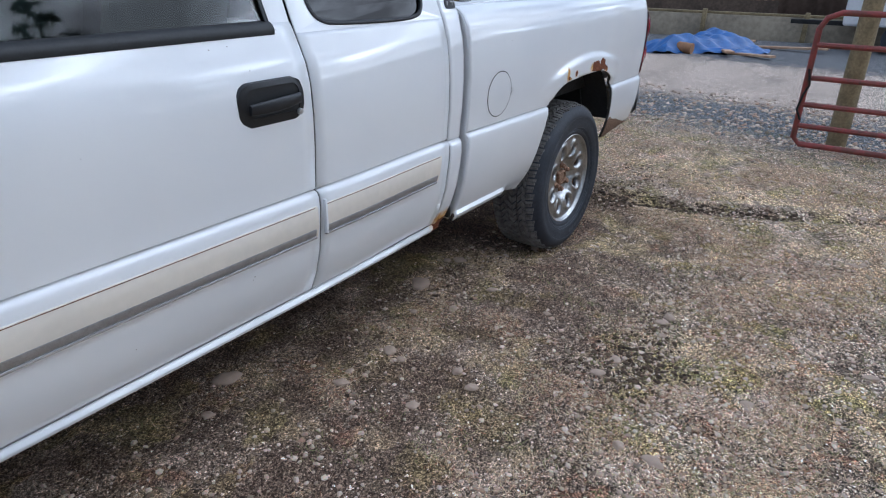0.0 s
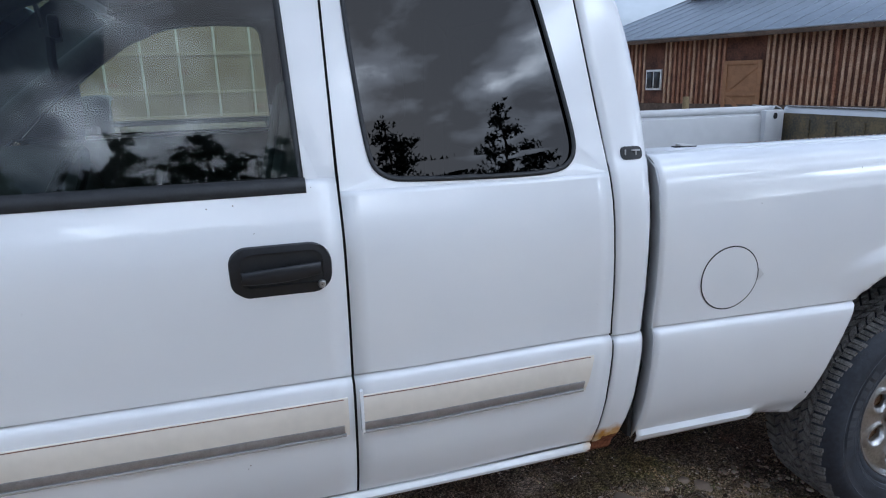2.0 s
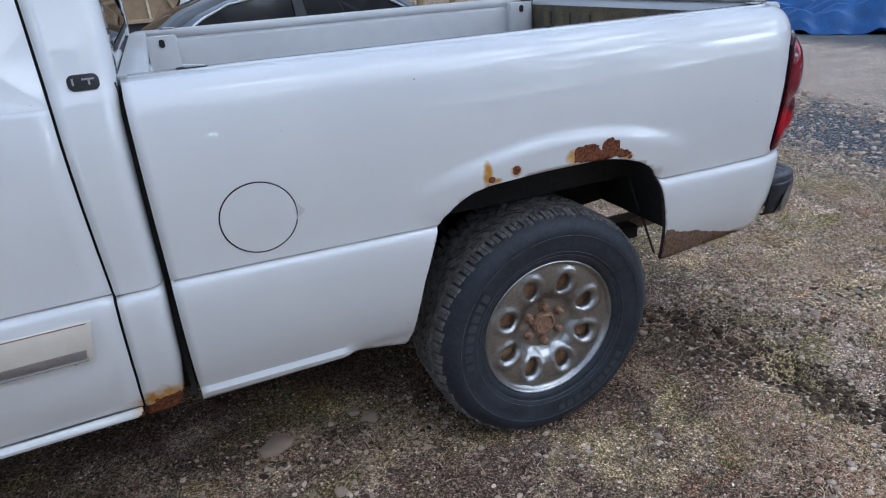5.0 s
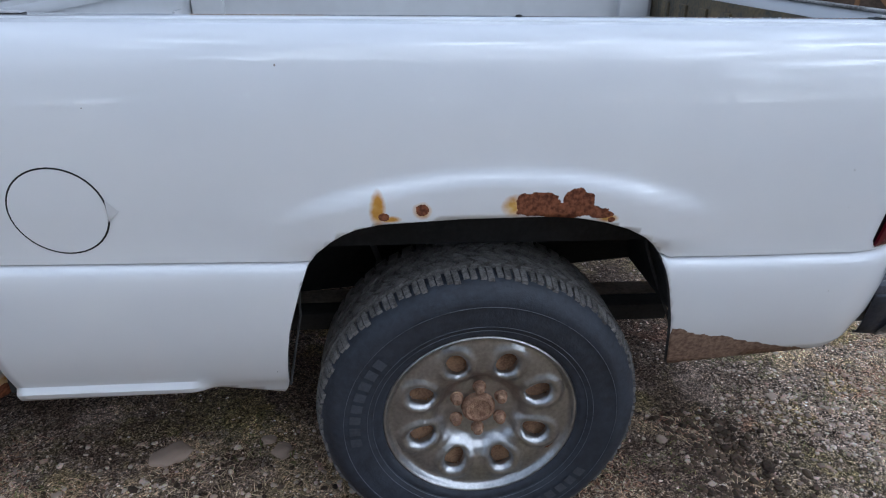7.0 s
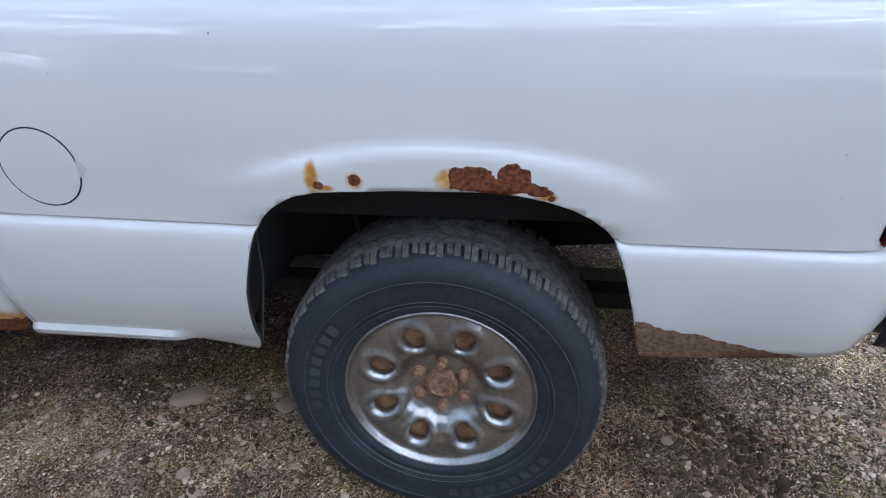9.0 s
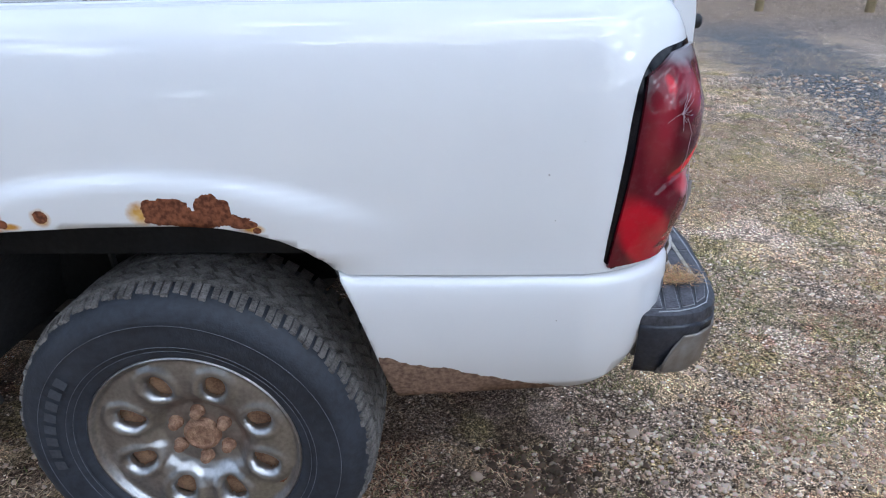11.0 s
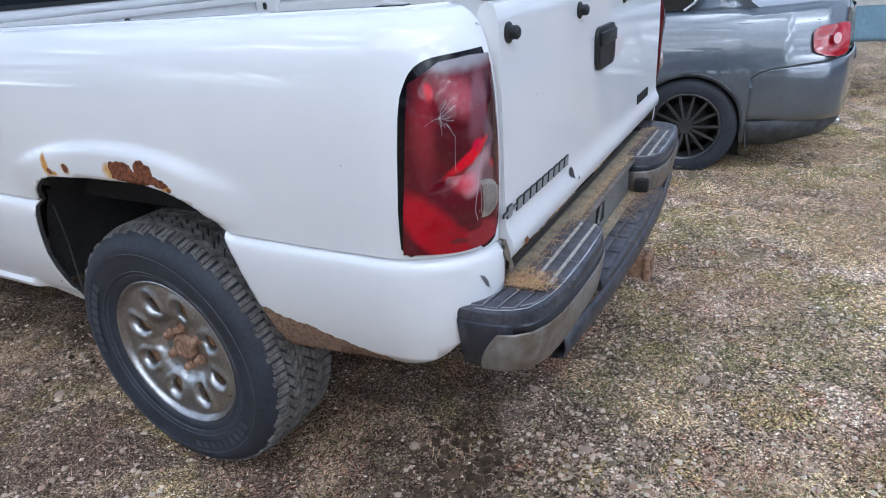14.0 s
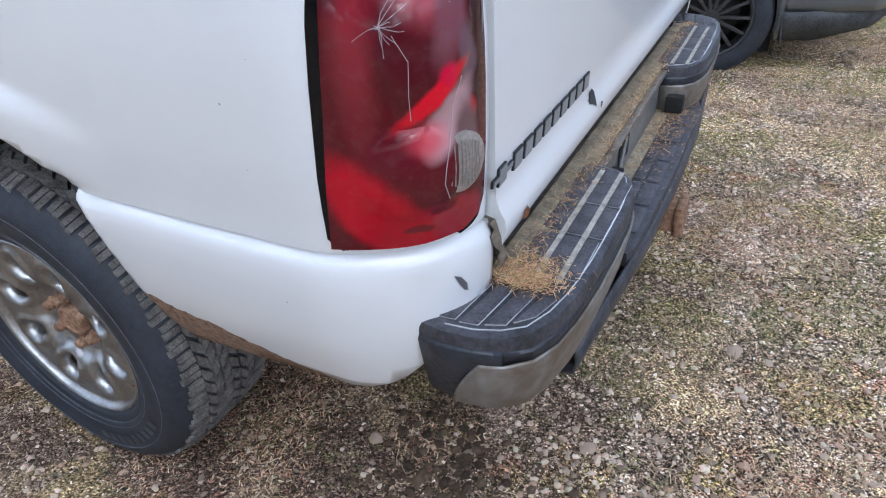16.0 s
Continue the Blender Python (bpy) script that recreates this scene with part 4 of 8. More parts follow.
part("roof", roof_sheet(), M_TRUCK, truck, "white cab roof", solid=0.004)
part("headliner", roof_sheet(0.03, -2.45, -1.2), M_HEAD, truck)
part("roof_trim", tube([(-1.24, 0.285, 1.8065), (-1.6, 0.285, 1.8075), (-1.75, 0.285, 1.8075)], 0.004, 6), M_SEAL, truck)


def back3(off):
    return lambda u, v: (lerp(BACK, v) - 0.006 + off, u, v)


BACK_FRAME = [(0.20, 1.28), (0.20, 1.30), (0.30, 1.60), (0.34, 1.76), (C, 1.79), (2 * C - 0.34, 1.76), (2 * C - 0.30, 1.60), (2 * C - 0.20, 1.30), (2 * C - 0.20, 1.28), (C, 1.28)]
BACK_WIN = rounded(0.27, 2 * C - 0.27, 1.335, 1.745, 0.05, 5)
bw = part("cab_back", ring(BACK_FRAME, BACK_WIN, back3(0.0)), M_TRUCK, truck, "white rear wall of the cab", solid=0.004)
part("cab_back_lower", grid([[(lerp(BACK, z) - 0.006, y, z) for y in (0.14, C, 2 * C - 0.14)] for z in (0.47, 0.6, 0.8, 1.06, 1.28)]), M_TRUCK, truck, solid=0.004)
part("rear_glass", ring_fill(inset(BACK_WIN, -0.004), back3(0.004)), M_TINT, bw, "dark rear window glass", smooth=0)
part("rear_glass_seal", ring(inset(BACK_WIN, -0.014), inset(BACK_WIN, 0.004), back3(0.006)), M_SEAL, bw)

# screen, pillars, bonnet, wings and nose
ws = grid([[(-2.52 - 0.70 * t - 0.10 * (1 - ((y - C) / 0.72) ** 2) * t, C + (y - C) * (1 + 0.12 * t), 1.784 - 0.53 * t - 0.07 * (1 - t) * abs((y - C) / 0.72) ** 6 - 0.03 * abs((y - C) / 0.72) ** 2 * t) for y in [C + 0.72 * (k / 8 - 1) for k in range(17)]] for t in [i / 8 for i in range(9)]])
wsp = part("windscreen", ws, M_GLASS, truck, "clear windscreen")
wsp.visible_shadow = False
for y in (0.245, 2 * C - 0.245):
    d = -1 if y < C else 1
    part("screen_pillar", tube([(-2.50, y + 0.01 * -d, 1.708), (-2.70, y + d * 0.03, 1.578), (-2.95, y + d * 0.07, 1.392), (-3.16, y + d * 0.11, 1.232)], 0.026, 10), M_TRUCK, truck)
    part("pillar_cover", tube([(-2.40, y - d * 0.060, 1.730), (-2.50, y - d * 0.055, 1.690), (-2.70, y - d * 0.028, 1.558), (-2.95, y + d * 0.012, 1.372), (-3.10, y + d * 0.040, 1.255)], 0.055, 12), M_TRIM, truck)
    part("screen_seal", tube([(-2.55, y - d * 0.01, 1.712), (-2.77, y + d * 0.022, 1.572), (-3.00, y + d * 0.057, 1.396), (-3.20, y + d * 0.10, 1.242)], 0.006, 8), M_SEAL, truck)
hood = grid([[(x, C + (C - 0.10) * w, lerp([(-4.52, 1.02), (-4.46, 1.09), (-4.2, 1.13), (-3.14, 1.255)], x) - 0.045 * abs(w) ** 3) for w in [k / 6 - 1 for k in range(13)]] for x in (-4.52, -4.50, -4.46, -4.3, -4.0, -3.6, -3.3, -3.14)])
part("bonnet", hood, M_PAINT, truck, solid=0.006)


def wing():
    zs = CAB_Z[:-4] + [1.21]
    rows = []
    for i in range(61):
        x = -4.50 + (4.50 - 2.966) * i / 60
        d = abs(x + 3.62)
        zb = 0.49 if d > 0.46 else 0.387 + math.sqrt(max(0, 0.46 ** 2 - d ** 2)) * 1.12
        rows.append([(x, lerp(CAB_PROF, max(z, zb)) + 0.12 * max(0, (-4.2 - x) / 0.3) ** 2, max(z, zb)) for z in zs])
    return finish(grid(rows))


both("wing", wing(), M_PAINT, truck, solid=0.004)
part("front_well", box(1.0, 2 * C - 0.5, 0.5, (-3.62, C, 0.75), 0.03), M_DARK, truck)
part("engine_block", box(1.1, 1.1, 0.4, (-3.75, C, 0.84), 0.04), M_DARK, truck)
part("grille", box(0.05, 1.15, 0.24, (-4.54, C, 0.95), 0.02), M_SEAL, truck)
part("grille_bar", box(0.07, 1.15, 0.05, (-4.545, C, 0.95), 0.015), M_BRIGHT, truck)
for y in (0.27, 2 * C - 0.27):
    part("headlight", box(0.08, 0.30, 0.20, (-4.50, y, 0.97), 0.03), M_BRIGHT, truck)
part("front_bumper", box(0.16, 2 * C - 0.06, 0.24, (-4.60, C, 0.66), 0.05, 4), M_CHROME, truck)
part("cab_floor", box(1.85, 2 * C - 0.16, 0.04, (-2.05, C, 0.52), 0), M_DARK, truck)
part("firewall", box(0.04, 2 * C - 0.3, 0.70, (-3.02, C, 0.85), 0), M_DARK, truck)
for y in (0.075, 2 * C - 0.075):
    part("door_lining", grid([[(x, y if z < 1.2 else y + (0.012 if y < C else -0.012), z) for x in (-2.95, -2.4, -1.87, -1.2)] for z in (0.53, 0.8, 1.1, 1.262)]), M_TRIM, truck, solid=0.01)

# cabin
dash = prism([(-3.05, 0.85), (-2.74, 0.85), (-2.66, 1.00), (-2.70, 1.16), (-2.78, 1.235), (-2.95, 1.255), (-3.10, 1.25)], 2 * C - 0.28, lambda u, v, w: (u, 0.14 + w, v), 0.0)
part("dashboard", dash, M_TRIM, truck, "grey dashboard")
sw = bmesh.new()
rows = []
for i in range(40):
    a = 2 * math.pi * i / 40
    c0 = Vector((0, 0.185 * math.cos(a), 0.185 * math.sin(a)))
    out = Vector((0, math.cos(a), math.sin(a)))
    rows.append([c0 + 0.014 * (math.cos(t) * out + math.sin(t) * Vector((1, 0, 0))) for t in (2 * math.pi * k / 8 for k in range(8))])
sw = grid(rows, close_u=True, close_v=True)
box(0.05, 0.14, 0.11, (-0.02, 0, 0), 0.02, bm=sw)
box(0.02, 0.34, 0.03, (-0.01, 0, -0.01), 0.008, bm=sw)
bmesh.ops.transform(sw, matrix=pose(-2.54, 0.58, 1.15, 0, 24, 0), verts=sw.verts)
part("steering_wheel", sw, M_SEAL, truck, "dark steering wheel")
for y in (0.56, 2 * C - 0.56):
    se = box(0.50, 0.50, 0.16, (-2.20, y, 0.90), 0.05, 3)
    box(0.14, 0.48, 0.58, (-1.90, y, 1.20), 0.05, 3, Matrix.Rotation(radians(14), 4, "Y"), bm=se)
    box(0.10, 0.26, 0.16, (-1.81, y, 1.55), 0.04, 3, bm=se)
    part("seat", se, M_TRIM, truck, "grey cloth seat")
part("rear_bench", box(0.45, 1.4, 0.5, (-1.40, C, 0.80), 0.05, 3), M_TRIM, truck)
im = box(0.03, 0.24, 0.065, (-2.56, C - 0.02, 1.655), 0.012, 3, Matrix.Rotation(radians(12), 4, "Z"))
tube([(-2.60, C, 1.66), (-2.61, C, 1.76)], 0.008, 6, bm=im)
part("inside_mirror", im, M_SEAL, truck)
part("mirror_charm", tube([(-2.57, C - 0.05, 1.63), (-2.575, C - 0.05, 1.56), (-2.57, C - 0.055, 1.50)], 0.014, 6), M_SEAL, truck)
for y in (0.52, 2 * C - 0.52):
    part("sun_visor", box(0.20, 0.40, 0.02, (-2.36, y, 1.755), 0.008, 2, Matrix.Rotation(radians(-14), 4, "Y")), M_TRIM, truck)
for y, d in ((0.0, -1), (2 * C, 1)):
    mx = -2.70 if d > 0 else -2.84
    mm = box(0.13, 0.19, 0.21, (mx, y + d * 0.12, 1.345), 0.045, 4)
    sm = part("door_mirror", mm, M_PLASTIC, truck, "black door mirror")
    if d > 0:
        part("mirror_sail", mirrored(ring_fill([(-2.985, 1.262), (-2.735, 1.262), (-2.715, 1.40), (-2.705, 1.505), (-2.76, 1.470), (-2.86, 1.390)], up3(0.016)), C), M_SEAL, far_front, solid=0.012)
    part("mirror_arm", box(0.07, 0.10, 0.05, (mx - 0.02, y + d * 0.01, 1.29), 0.015), M_PLASTIC, sm)
    part("mirror_glass", prism(rounded(y + d * 0.12 - 0.078, y + d * 0.12 + 0.078, 1.262, 1.428, 0.035, 5), 0.004, lambda u, v, w, q=mx: (q + 0.0655 + w, u, v)), mat("mirror_silver", (0.85, 0.85, 0.86), 0.03, 1.0), sm)

# ---- tailgate
gate_sec = [(0.962, 0.764), (0.962, 1.262), (0.968, 1.276), (0.980, 1.281), (0.993, 1.277), (1.000, 1.265), (1.0035, 1.235), (1.005, 1.07), (1.003, 0.869), (1.004, 0.836), (1.010, 0.819), (1.017, 0.806), (1.018, 0.784), (1.012, 0.767), (1.000, 0.761)]
GY0, GY1 = 0.188, 2 * C - 0.188
gate = grid([[(x, y, z) for x, z in gate_sec] for y in (GY0, GY0 + 0.01, 0.5, C, 1.5, GY1 - 0.01, GY1)], close_u=True)
bmesh.ops.holes_fill(gate, edges=gate.edges)
tailgate = part("tailgate", gate, M_TRUCK, truck, "white tailgate with a black pull handle", smooth=35)
M_GINNER = mat("stained_gate_lining", (0.055, 0.05, 0.038), 0.85, vary=0.6, scale=11, bump=0.4, colour2=(0.16, 0.115, 0.055))
gi = box(0.012, GY1 - GY0 - 0.02, 0.40, (0.952, C, 1.045), 0.004)
for k in range(8):
    part("gate_rib", box(0.012, 0.06, 0.34, (0.9405, 0.36 + k * 0.17, 1.045), 0.005), M_GINNER, tailgate)
part("gate_lining", gi, M_GINNER, tailgate, "dark stained inner face of the tailgate")
M_WORN = mat("worn_top_edge", (0.42, 0.41, 0.40), 0.8, vary=0.7, scale=16, colour2=(0.09, 0.075, 0.06), bump=0.3)
part("gate_top_strip", box(0.032, GY1 - GY0 - 0.06, 0.006, (0.966, C + 0.01, 1.2835), 0.003), M_WORN, tailgate, "worn dirty top edge")
gz, gy = 1.106, 0.925
gh = part("gate_handle", prism(rounded(gy - 0.098, gy + 0.098, gz - 0.058, gz + 0.058, 0.032), 0.010, lambda u, v, w: (1.0045 + w, u, v), 0.004), M_PLASTIC, tailgate, "black tailgate handle")
part("handle_recess", prism(rounded(gy - 0.080, gy + 0.080, gz - 0.046, gz + 0.010, 0.018), 0.002, lambda u, v, w: (1.0146 + w, u, v)), M_SEAL, gh)
part("handle_lever", box(0.012, 0.155, 0.036, (1.018, gy, gz + 0.026), 0.005), M_PLASTIC, gh)
for y in (0.232, 0.69, 1.15):
    kn = lathe([(0.020, 0.0), (0.020, 0.004), (0.013, 0.008), (0.013, 0.020), (0.009, 0.024), (0.001, 0.024)], 18, "Z")
    bmesh.ops.transform(kn, matrix=pose(1.0035, y, 1.222, 0, 90, 0), verts=kn.verts)
    part("rubber_plug", kn, M_SEAL, tailgate)
M_SILVER = mat("dull_silver_plastic", (0.24, 0.25, 0.26), 0.35, vary=0.15, scale=30)
# raised emblem and name, as plain dark-edged shapes
for k in range(10):
    y0, y1 = (0.168, 0.236) if k == 0 else (0.240 + (k - 1) * 0.0400, 0.240 + (k - 1) * 0.0400 + 0.0370)
    z0 = 0.855
    if k == 0:
        o = [(y0, z0 + 0.008), (y0 + 0.020, z0 + 0.008), (y0 + 0.020, z0), (y0 + 0.046, z0 + 0.001), (y0 + 0.048, z0 + 0.009), (y1, z0 + 0.009), (y1 + 0.004, z0 + 0.019), (y0 + 0.050, z0 + 0.019), (y0 + 0.050, z0 + 0.027), (y0 + 0.024, z0 + 0.026), (y0 + 0.022, z0 + 0.018), (y0 + 0.003, z0 + 0.018)]
    else:
        o = [(y0, z0), (y1 - 0.006, z0), (y1 + 0.001, z0 + 0.026), (y0 + 0.007, z0 + 0.026)]
    em = part("emblem", prism(inset(o, 0.0006), 0.0035, lambda u, v, w: (1.0040 + w, u, v)), M_SEAL, tailgate)
    if k == 0:
        part("emblem_face", prism(inset(o, 0.0030), 0.0012, lambda u, v, w: (1.0076 + w, u, v)), M_SILVER, em)
    else:
        # a plain slanted bar in a dark edge
        for c0, c1 in ((0.0022, 0.0290),):
            part("emblem_face", prism([(y0 + c0, z0 + 0.003), (y0 + c1, z0 + 0.003), (y0 + c1 + 0.0054, z0 + 0.023), (y0 + c0 + 0.0054, z0 + 0.023)], 0.0012, lambda u, v, w: (1.0076 + w, u, v)), M_SILVER, em)
for k in range(5):
    part("emblem", box(0.004, 0.028, 0.032, (1.006, 1.41 + 0.036 * k, 0.856), 0.001), M_SEAL, tailgate)
for y, z, r in ((0.262, 0.780, 0.011), (0.615, 0.826, 0.016), (0.65, 0.802, 0.006)):
    b = bmesh.new()
    rr = random.Random(int(y * 100))
    b.faces.new([b.verts.new((lerp([(0.764, 1.0185), (0.806, 1.0185), (0.820, 1.0115), (0.838, 1.005)], z + dz) + 0.001, y + dy, z + dz)) for dy, dz in [((r * (0.6 + 0.7 * rr.random())) * math.cos(t), (r * (0.6 + 0.7 * rr.random())) * math.sin(t)) for t in [2 * math.pi * q / 12 for q in range(12)]]])
    part("rust_chip", b, M_RUST if z < 0.79 else M_GRIME, tailgate, smooth=0)
part("corner_scrap", grid([[(1.002 + 0.010 * k / 6 + 0.004 * math.sin(k * 2.1), 0.166 + 0.003 * k + 0.004 * math.sin(k * 1.7), 0.812 - 0.013 * k), (1.006 + 0.008 * k / 6, 0.176 + 0.004 * k, 0.814 - 0.013 * k), (0.985, 0.184 + 0.003 * k, 0.812 - 0.013 * k)] for k in range(7)]), M_FRAME, truck, "bent dirty corner flange", solid=0.003)


# ---- tail lights
def lens_material():
    """Clouded red plastic over the lamp's reflectors and bulbs, with glints and sky sheen painted in."""
    m = bpy.data.materials.new("clouded_red_lens")
    m.use_nodes = True
    n, l = m.node_tree.nodes, m.node_tree.links
    p = n["Principled BSDF"]
    p.inputs["Roughness"].default_value = 0.07
    p.inputs["Coat Weight"].default_value, p.inputs["Coat Roughness"].default_value = 0.3, 0.02
    p.inputs["Specular IOR Level"].default_value = 0.25
    uv = n.new("ShaderNodeUVMap")
    uv.uv_map = "lamp"
    wob = n.new("ShaderNodeTexNoise")
    wob.inputs["Scale"].default_value, wob.inputs["Detail"].default_value = 28, 4
    l.new(uv.outputs[0], wob.inputs["Vector"])
    sc = n.new("ShaderNodeVectorMath")
    sc.operation = "MULTIPLY_ADD"
    sc.inputs[1].default_value, sc.inputs[2].default_value = (0.016, 0.016, 0), (-0.008, -0.008, 0)
    l.new(wob.outputs["Color"], sc.inputs[0])
    ad = n.new("ShaderNodeVectorMath")
    l.new(uv.outputs[0], ad.inputs[0])
    l.new(sc.outputs[0], ad.inputs[1])
    state = {"c": None}

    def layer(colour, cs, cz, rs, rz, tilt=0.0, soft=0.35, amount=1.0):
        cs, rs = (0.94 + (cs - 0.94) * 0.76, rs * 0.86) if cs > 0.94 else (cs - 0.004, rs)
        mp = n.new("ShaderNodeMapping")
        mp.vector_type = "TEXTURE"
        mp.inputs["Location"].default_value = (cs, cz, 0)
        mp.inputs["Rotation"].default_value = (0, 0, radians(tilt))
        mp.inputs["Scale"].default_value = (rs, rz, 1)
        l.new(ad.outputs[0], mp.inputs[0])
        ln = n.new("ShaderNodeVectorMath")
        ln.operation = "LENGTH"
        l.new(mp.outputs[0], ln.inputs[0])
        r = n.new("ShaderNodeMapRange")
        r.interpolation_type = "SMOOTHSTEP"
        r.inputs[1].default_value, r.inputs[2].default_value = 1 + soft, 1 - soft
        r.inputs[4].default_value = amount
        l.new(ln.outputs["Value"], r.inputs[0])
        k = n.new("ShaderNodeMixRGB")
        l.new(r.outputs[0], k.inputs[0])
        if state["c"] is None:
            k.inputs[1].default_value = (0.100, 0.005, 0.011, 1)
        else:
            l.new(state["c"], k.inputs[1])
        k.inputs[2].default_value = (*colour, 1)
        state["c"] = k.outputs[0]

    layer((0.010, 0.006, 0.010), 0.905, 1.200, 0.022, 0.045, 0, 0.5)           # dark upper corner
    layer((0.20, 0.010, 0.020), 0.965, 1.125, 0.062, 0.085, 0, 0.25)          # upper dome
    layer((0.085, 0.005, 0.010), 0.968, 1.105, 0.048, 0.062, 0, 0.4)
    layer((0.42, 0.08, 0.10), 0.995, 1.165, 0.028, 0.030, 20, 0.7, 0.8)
    layer((0.040, 0.005, 0.010), 1.082, 1.110, 0.020, 0.095, 0, 0.3)           # dark side next to the tailgate
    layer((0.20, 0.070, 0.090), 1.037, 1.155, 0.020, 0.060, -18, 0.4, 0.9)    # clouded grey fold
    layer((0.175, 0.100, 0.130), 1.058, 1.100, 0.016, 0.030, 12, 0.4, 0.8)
    layer((0.62, 0.012, 0.030), 0.930, 1.182, 0.008, 0.014, 0, 0.5)            # red glints painted into the colour
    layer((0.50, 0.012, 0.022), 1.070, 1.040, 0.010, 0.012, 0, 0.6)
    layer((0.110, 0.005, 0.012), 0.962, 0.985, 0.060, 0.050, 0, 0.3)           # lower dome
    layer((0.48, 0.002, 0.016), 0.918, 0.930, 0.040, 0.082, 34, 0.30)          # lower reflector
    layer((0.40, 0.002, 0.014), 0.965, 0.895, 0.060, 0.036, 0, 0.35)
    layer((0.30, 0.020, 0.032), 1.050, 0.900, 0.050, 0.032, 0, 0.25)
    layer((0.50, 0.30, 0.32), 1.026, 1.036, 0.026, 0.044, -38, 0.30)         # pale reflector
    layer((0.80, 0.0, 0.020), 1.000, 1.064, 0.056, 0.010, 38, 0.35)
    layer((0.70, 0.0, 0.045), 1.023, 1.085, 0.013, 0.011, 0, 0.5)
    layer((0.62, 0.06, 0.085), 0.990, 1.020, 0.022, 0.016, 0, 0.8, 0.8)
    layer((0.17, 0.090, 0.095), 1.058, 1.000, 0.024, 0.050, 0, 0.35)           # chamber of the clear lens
    layer((0.34, 0.030, 0.045), 0.915, 1.12, 0.018, 0.080, 0, 0.7, 0.55)          # sky sheen painted on the dome's side
    layer((0.30, 0.285, 0.305), 1.000, 1.236, 0.120, 0.022, 0, 0.5, 0.9)       # greyer upper edge
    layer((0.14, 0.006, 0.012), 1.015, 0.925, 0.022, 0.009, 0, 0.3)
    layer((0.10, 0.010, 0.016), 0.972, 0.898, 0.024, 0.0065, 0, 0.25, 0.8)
    # dust and fine crazing
    d = n.new("ShaderNodeTexNoise")
    d.inputs["Scale"].default_value, d.inputs["Detail"].default_value, d.inputs["Roughness"].default_value = 60, 6, 0.7
    l.new(uv.outputs[0], d.inputs["Vector"])
    dr = n.new("ShaderNodeMapRange")
    dr.inputs[1].default_value, dr.inputs[2].default_value, dr.inputs[4].default_value = 0.50, 0.78, 0.05
    l.new(d.outputs["Fac"], dr.inputs[0])
    k = n.new("ShaderNodeMixRGB")
    l.new(dr.outputs[0], k.inputs[0])
    l.new(state["c"], k.inputs[1])
    k.inputs[2].default_value = (0.40, 0.33, 0.35, 1)
    l.new(k.outputs[0], p.inputs["Base Color"])
    bp = n.new("ShaderNodeBump")
    bp.inputs["Strength"].default_value, bp.inputs["Distance"].default_value = 0.15, 0.002
    l.new(d.outputs["Fac"], bp.inputs["Height"])
    l.new(bp.outputs[0], p.inputs["Normal"])
    return m


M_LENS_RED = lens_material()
M_HOUSE = mat("gloss_black_housing", (0.004, 0.004, 0.006), 0.12, vary=0.3, scale=30, spec=0.3)
M_LENS = mat("red_lens", (0.42, 0.012, 0.022), 0.14, 0, 1.0, vary=0.35, scale=9)
M_LENSP = mat("pink_reflector", (0.72, 0.38, 0.36), 0.18, 0.2, 1.0, vary=0.3, scale=15)
M_CLEARL = mat("ribbed_clear_lens", (0.34, 0.30, 0.28), 0.18, 0.1, 0.8, vary=0.25, scale=30)
M_CRACK = mat("white_crack", (0.50, 0.38, 0.41), 0.5)


def lamp_pt(s, z, o):
    return bed_point(s, z - 0.036, -o)


def fan(outline, off, dome, rings=7, swell=None):
    """A domed patch inside an outline of (s, z)."""
    cs = sum(p[0] for p in outline) / len(outline)
    cz = sum(p[1] for p in outline) / len(outline)
    b = bmesh.new()
    c = b.verts.new(lamp_pt(cs, cz, off + dome + (swell(cs, cz) if swell else 0)))
    where = {c: (cs, cz)}
    prev = None
    for j in range(1, rings + 1):
        f = j / rings
        row = [b.verts.new(lamp_pt(cs + (s - cs) * f, cz + (z - cz) * f, off + dome * (1 - f ** 2) + (swell(cs + (s - cs) * f, cz + (z - cz) * f) if swell else 0))) for s, z in outline]
        for v, (s, z) in zip(row, outline):
            where[v] = (cs + (s - cs) * f, cz + (z - cz) * f)
        n = len(row)
        for k in range(n):
            if prev is None:
                b.faces.new((c, row[k], row[(k + 1) % n]))
            else:
                b.faces.new((prev[k], row[k], row[(k + 1) % n], prev[(k + 1) % n]))
        prev = row
    # skirt back to the body
    back = [b.verts.new(lamp_pt(s, z, -0.004)) for s, z in outline]
    n = len(back)
    for k in range(n):
        b.faces.new((prev[k], back[k], back[(k + 1) % n], prev[(k + 1) % n]))
    for v, sz in zip(back, outline):
        where[v] = sz
    lay = b.loops.layers.uv.new("lamp")
    for f in b.faces:
        for lp in f.loops:
            lp[lay].uv = where[lp.vert]
    return b


def dense(loop, n=4):
    out = []
    for i in range(len(loop)):
        a, b_ = loop[i], loop[(i + 1) % len(loop)]
        out += [(a[0] + (b_[0] - a[0]) * k / n, a[1] + (b_[1] - a[1]) * k / n) for k in range(n)]
    return out


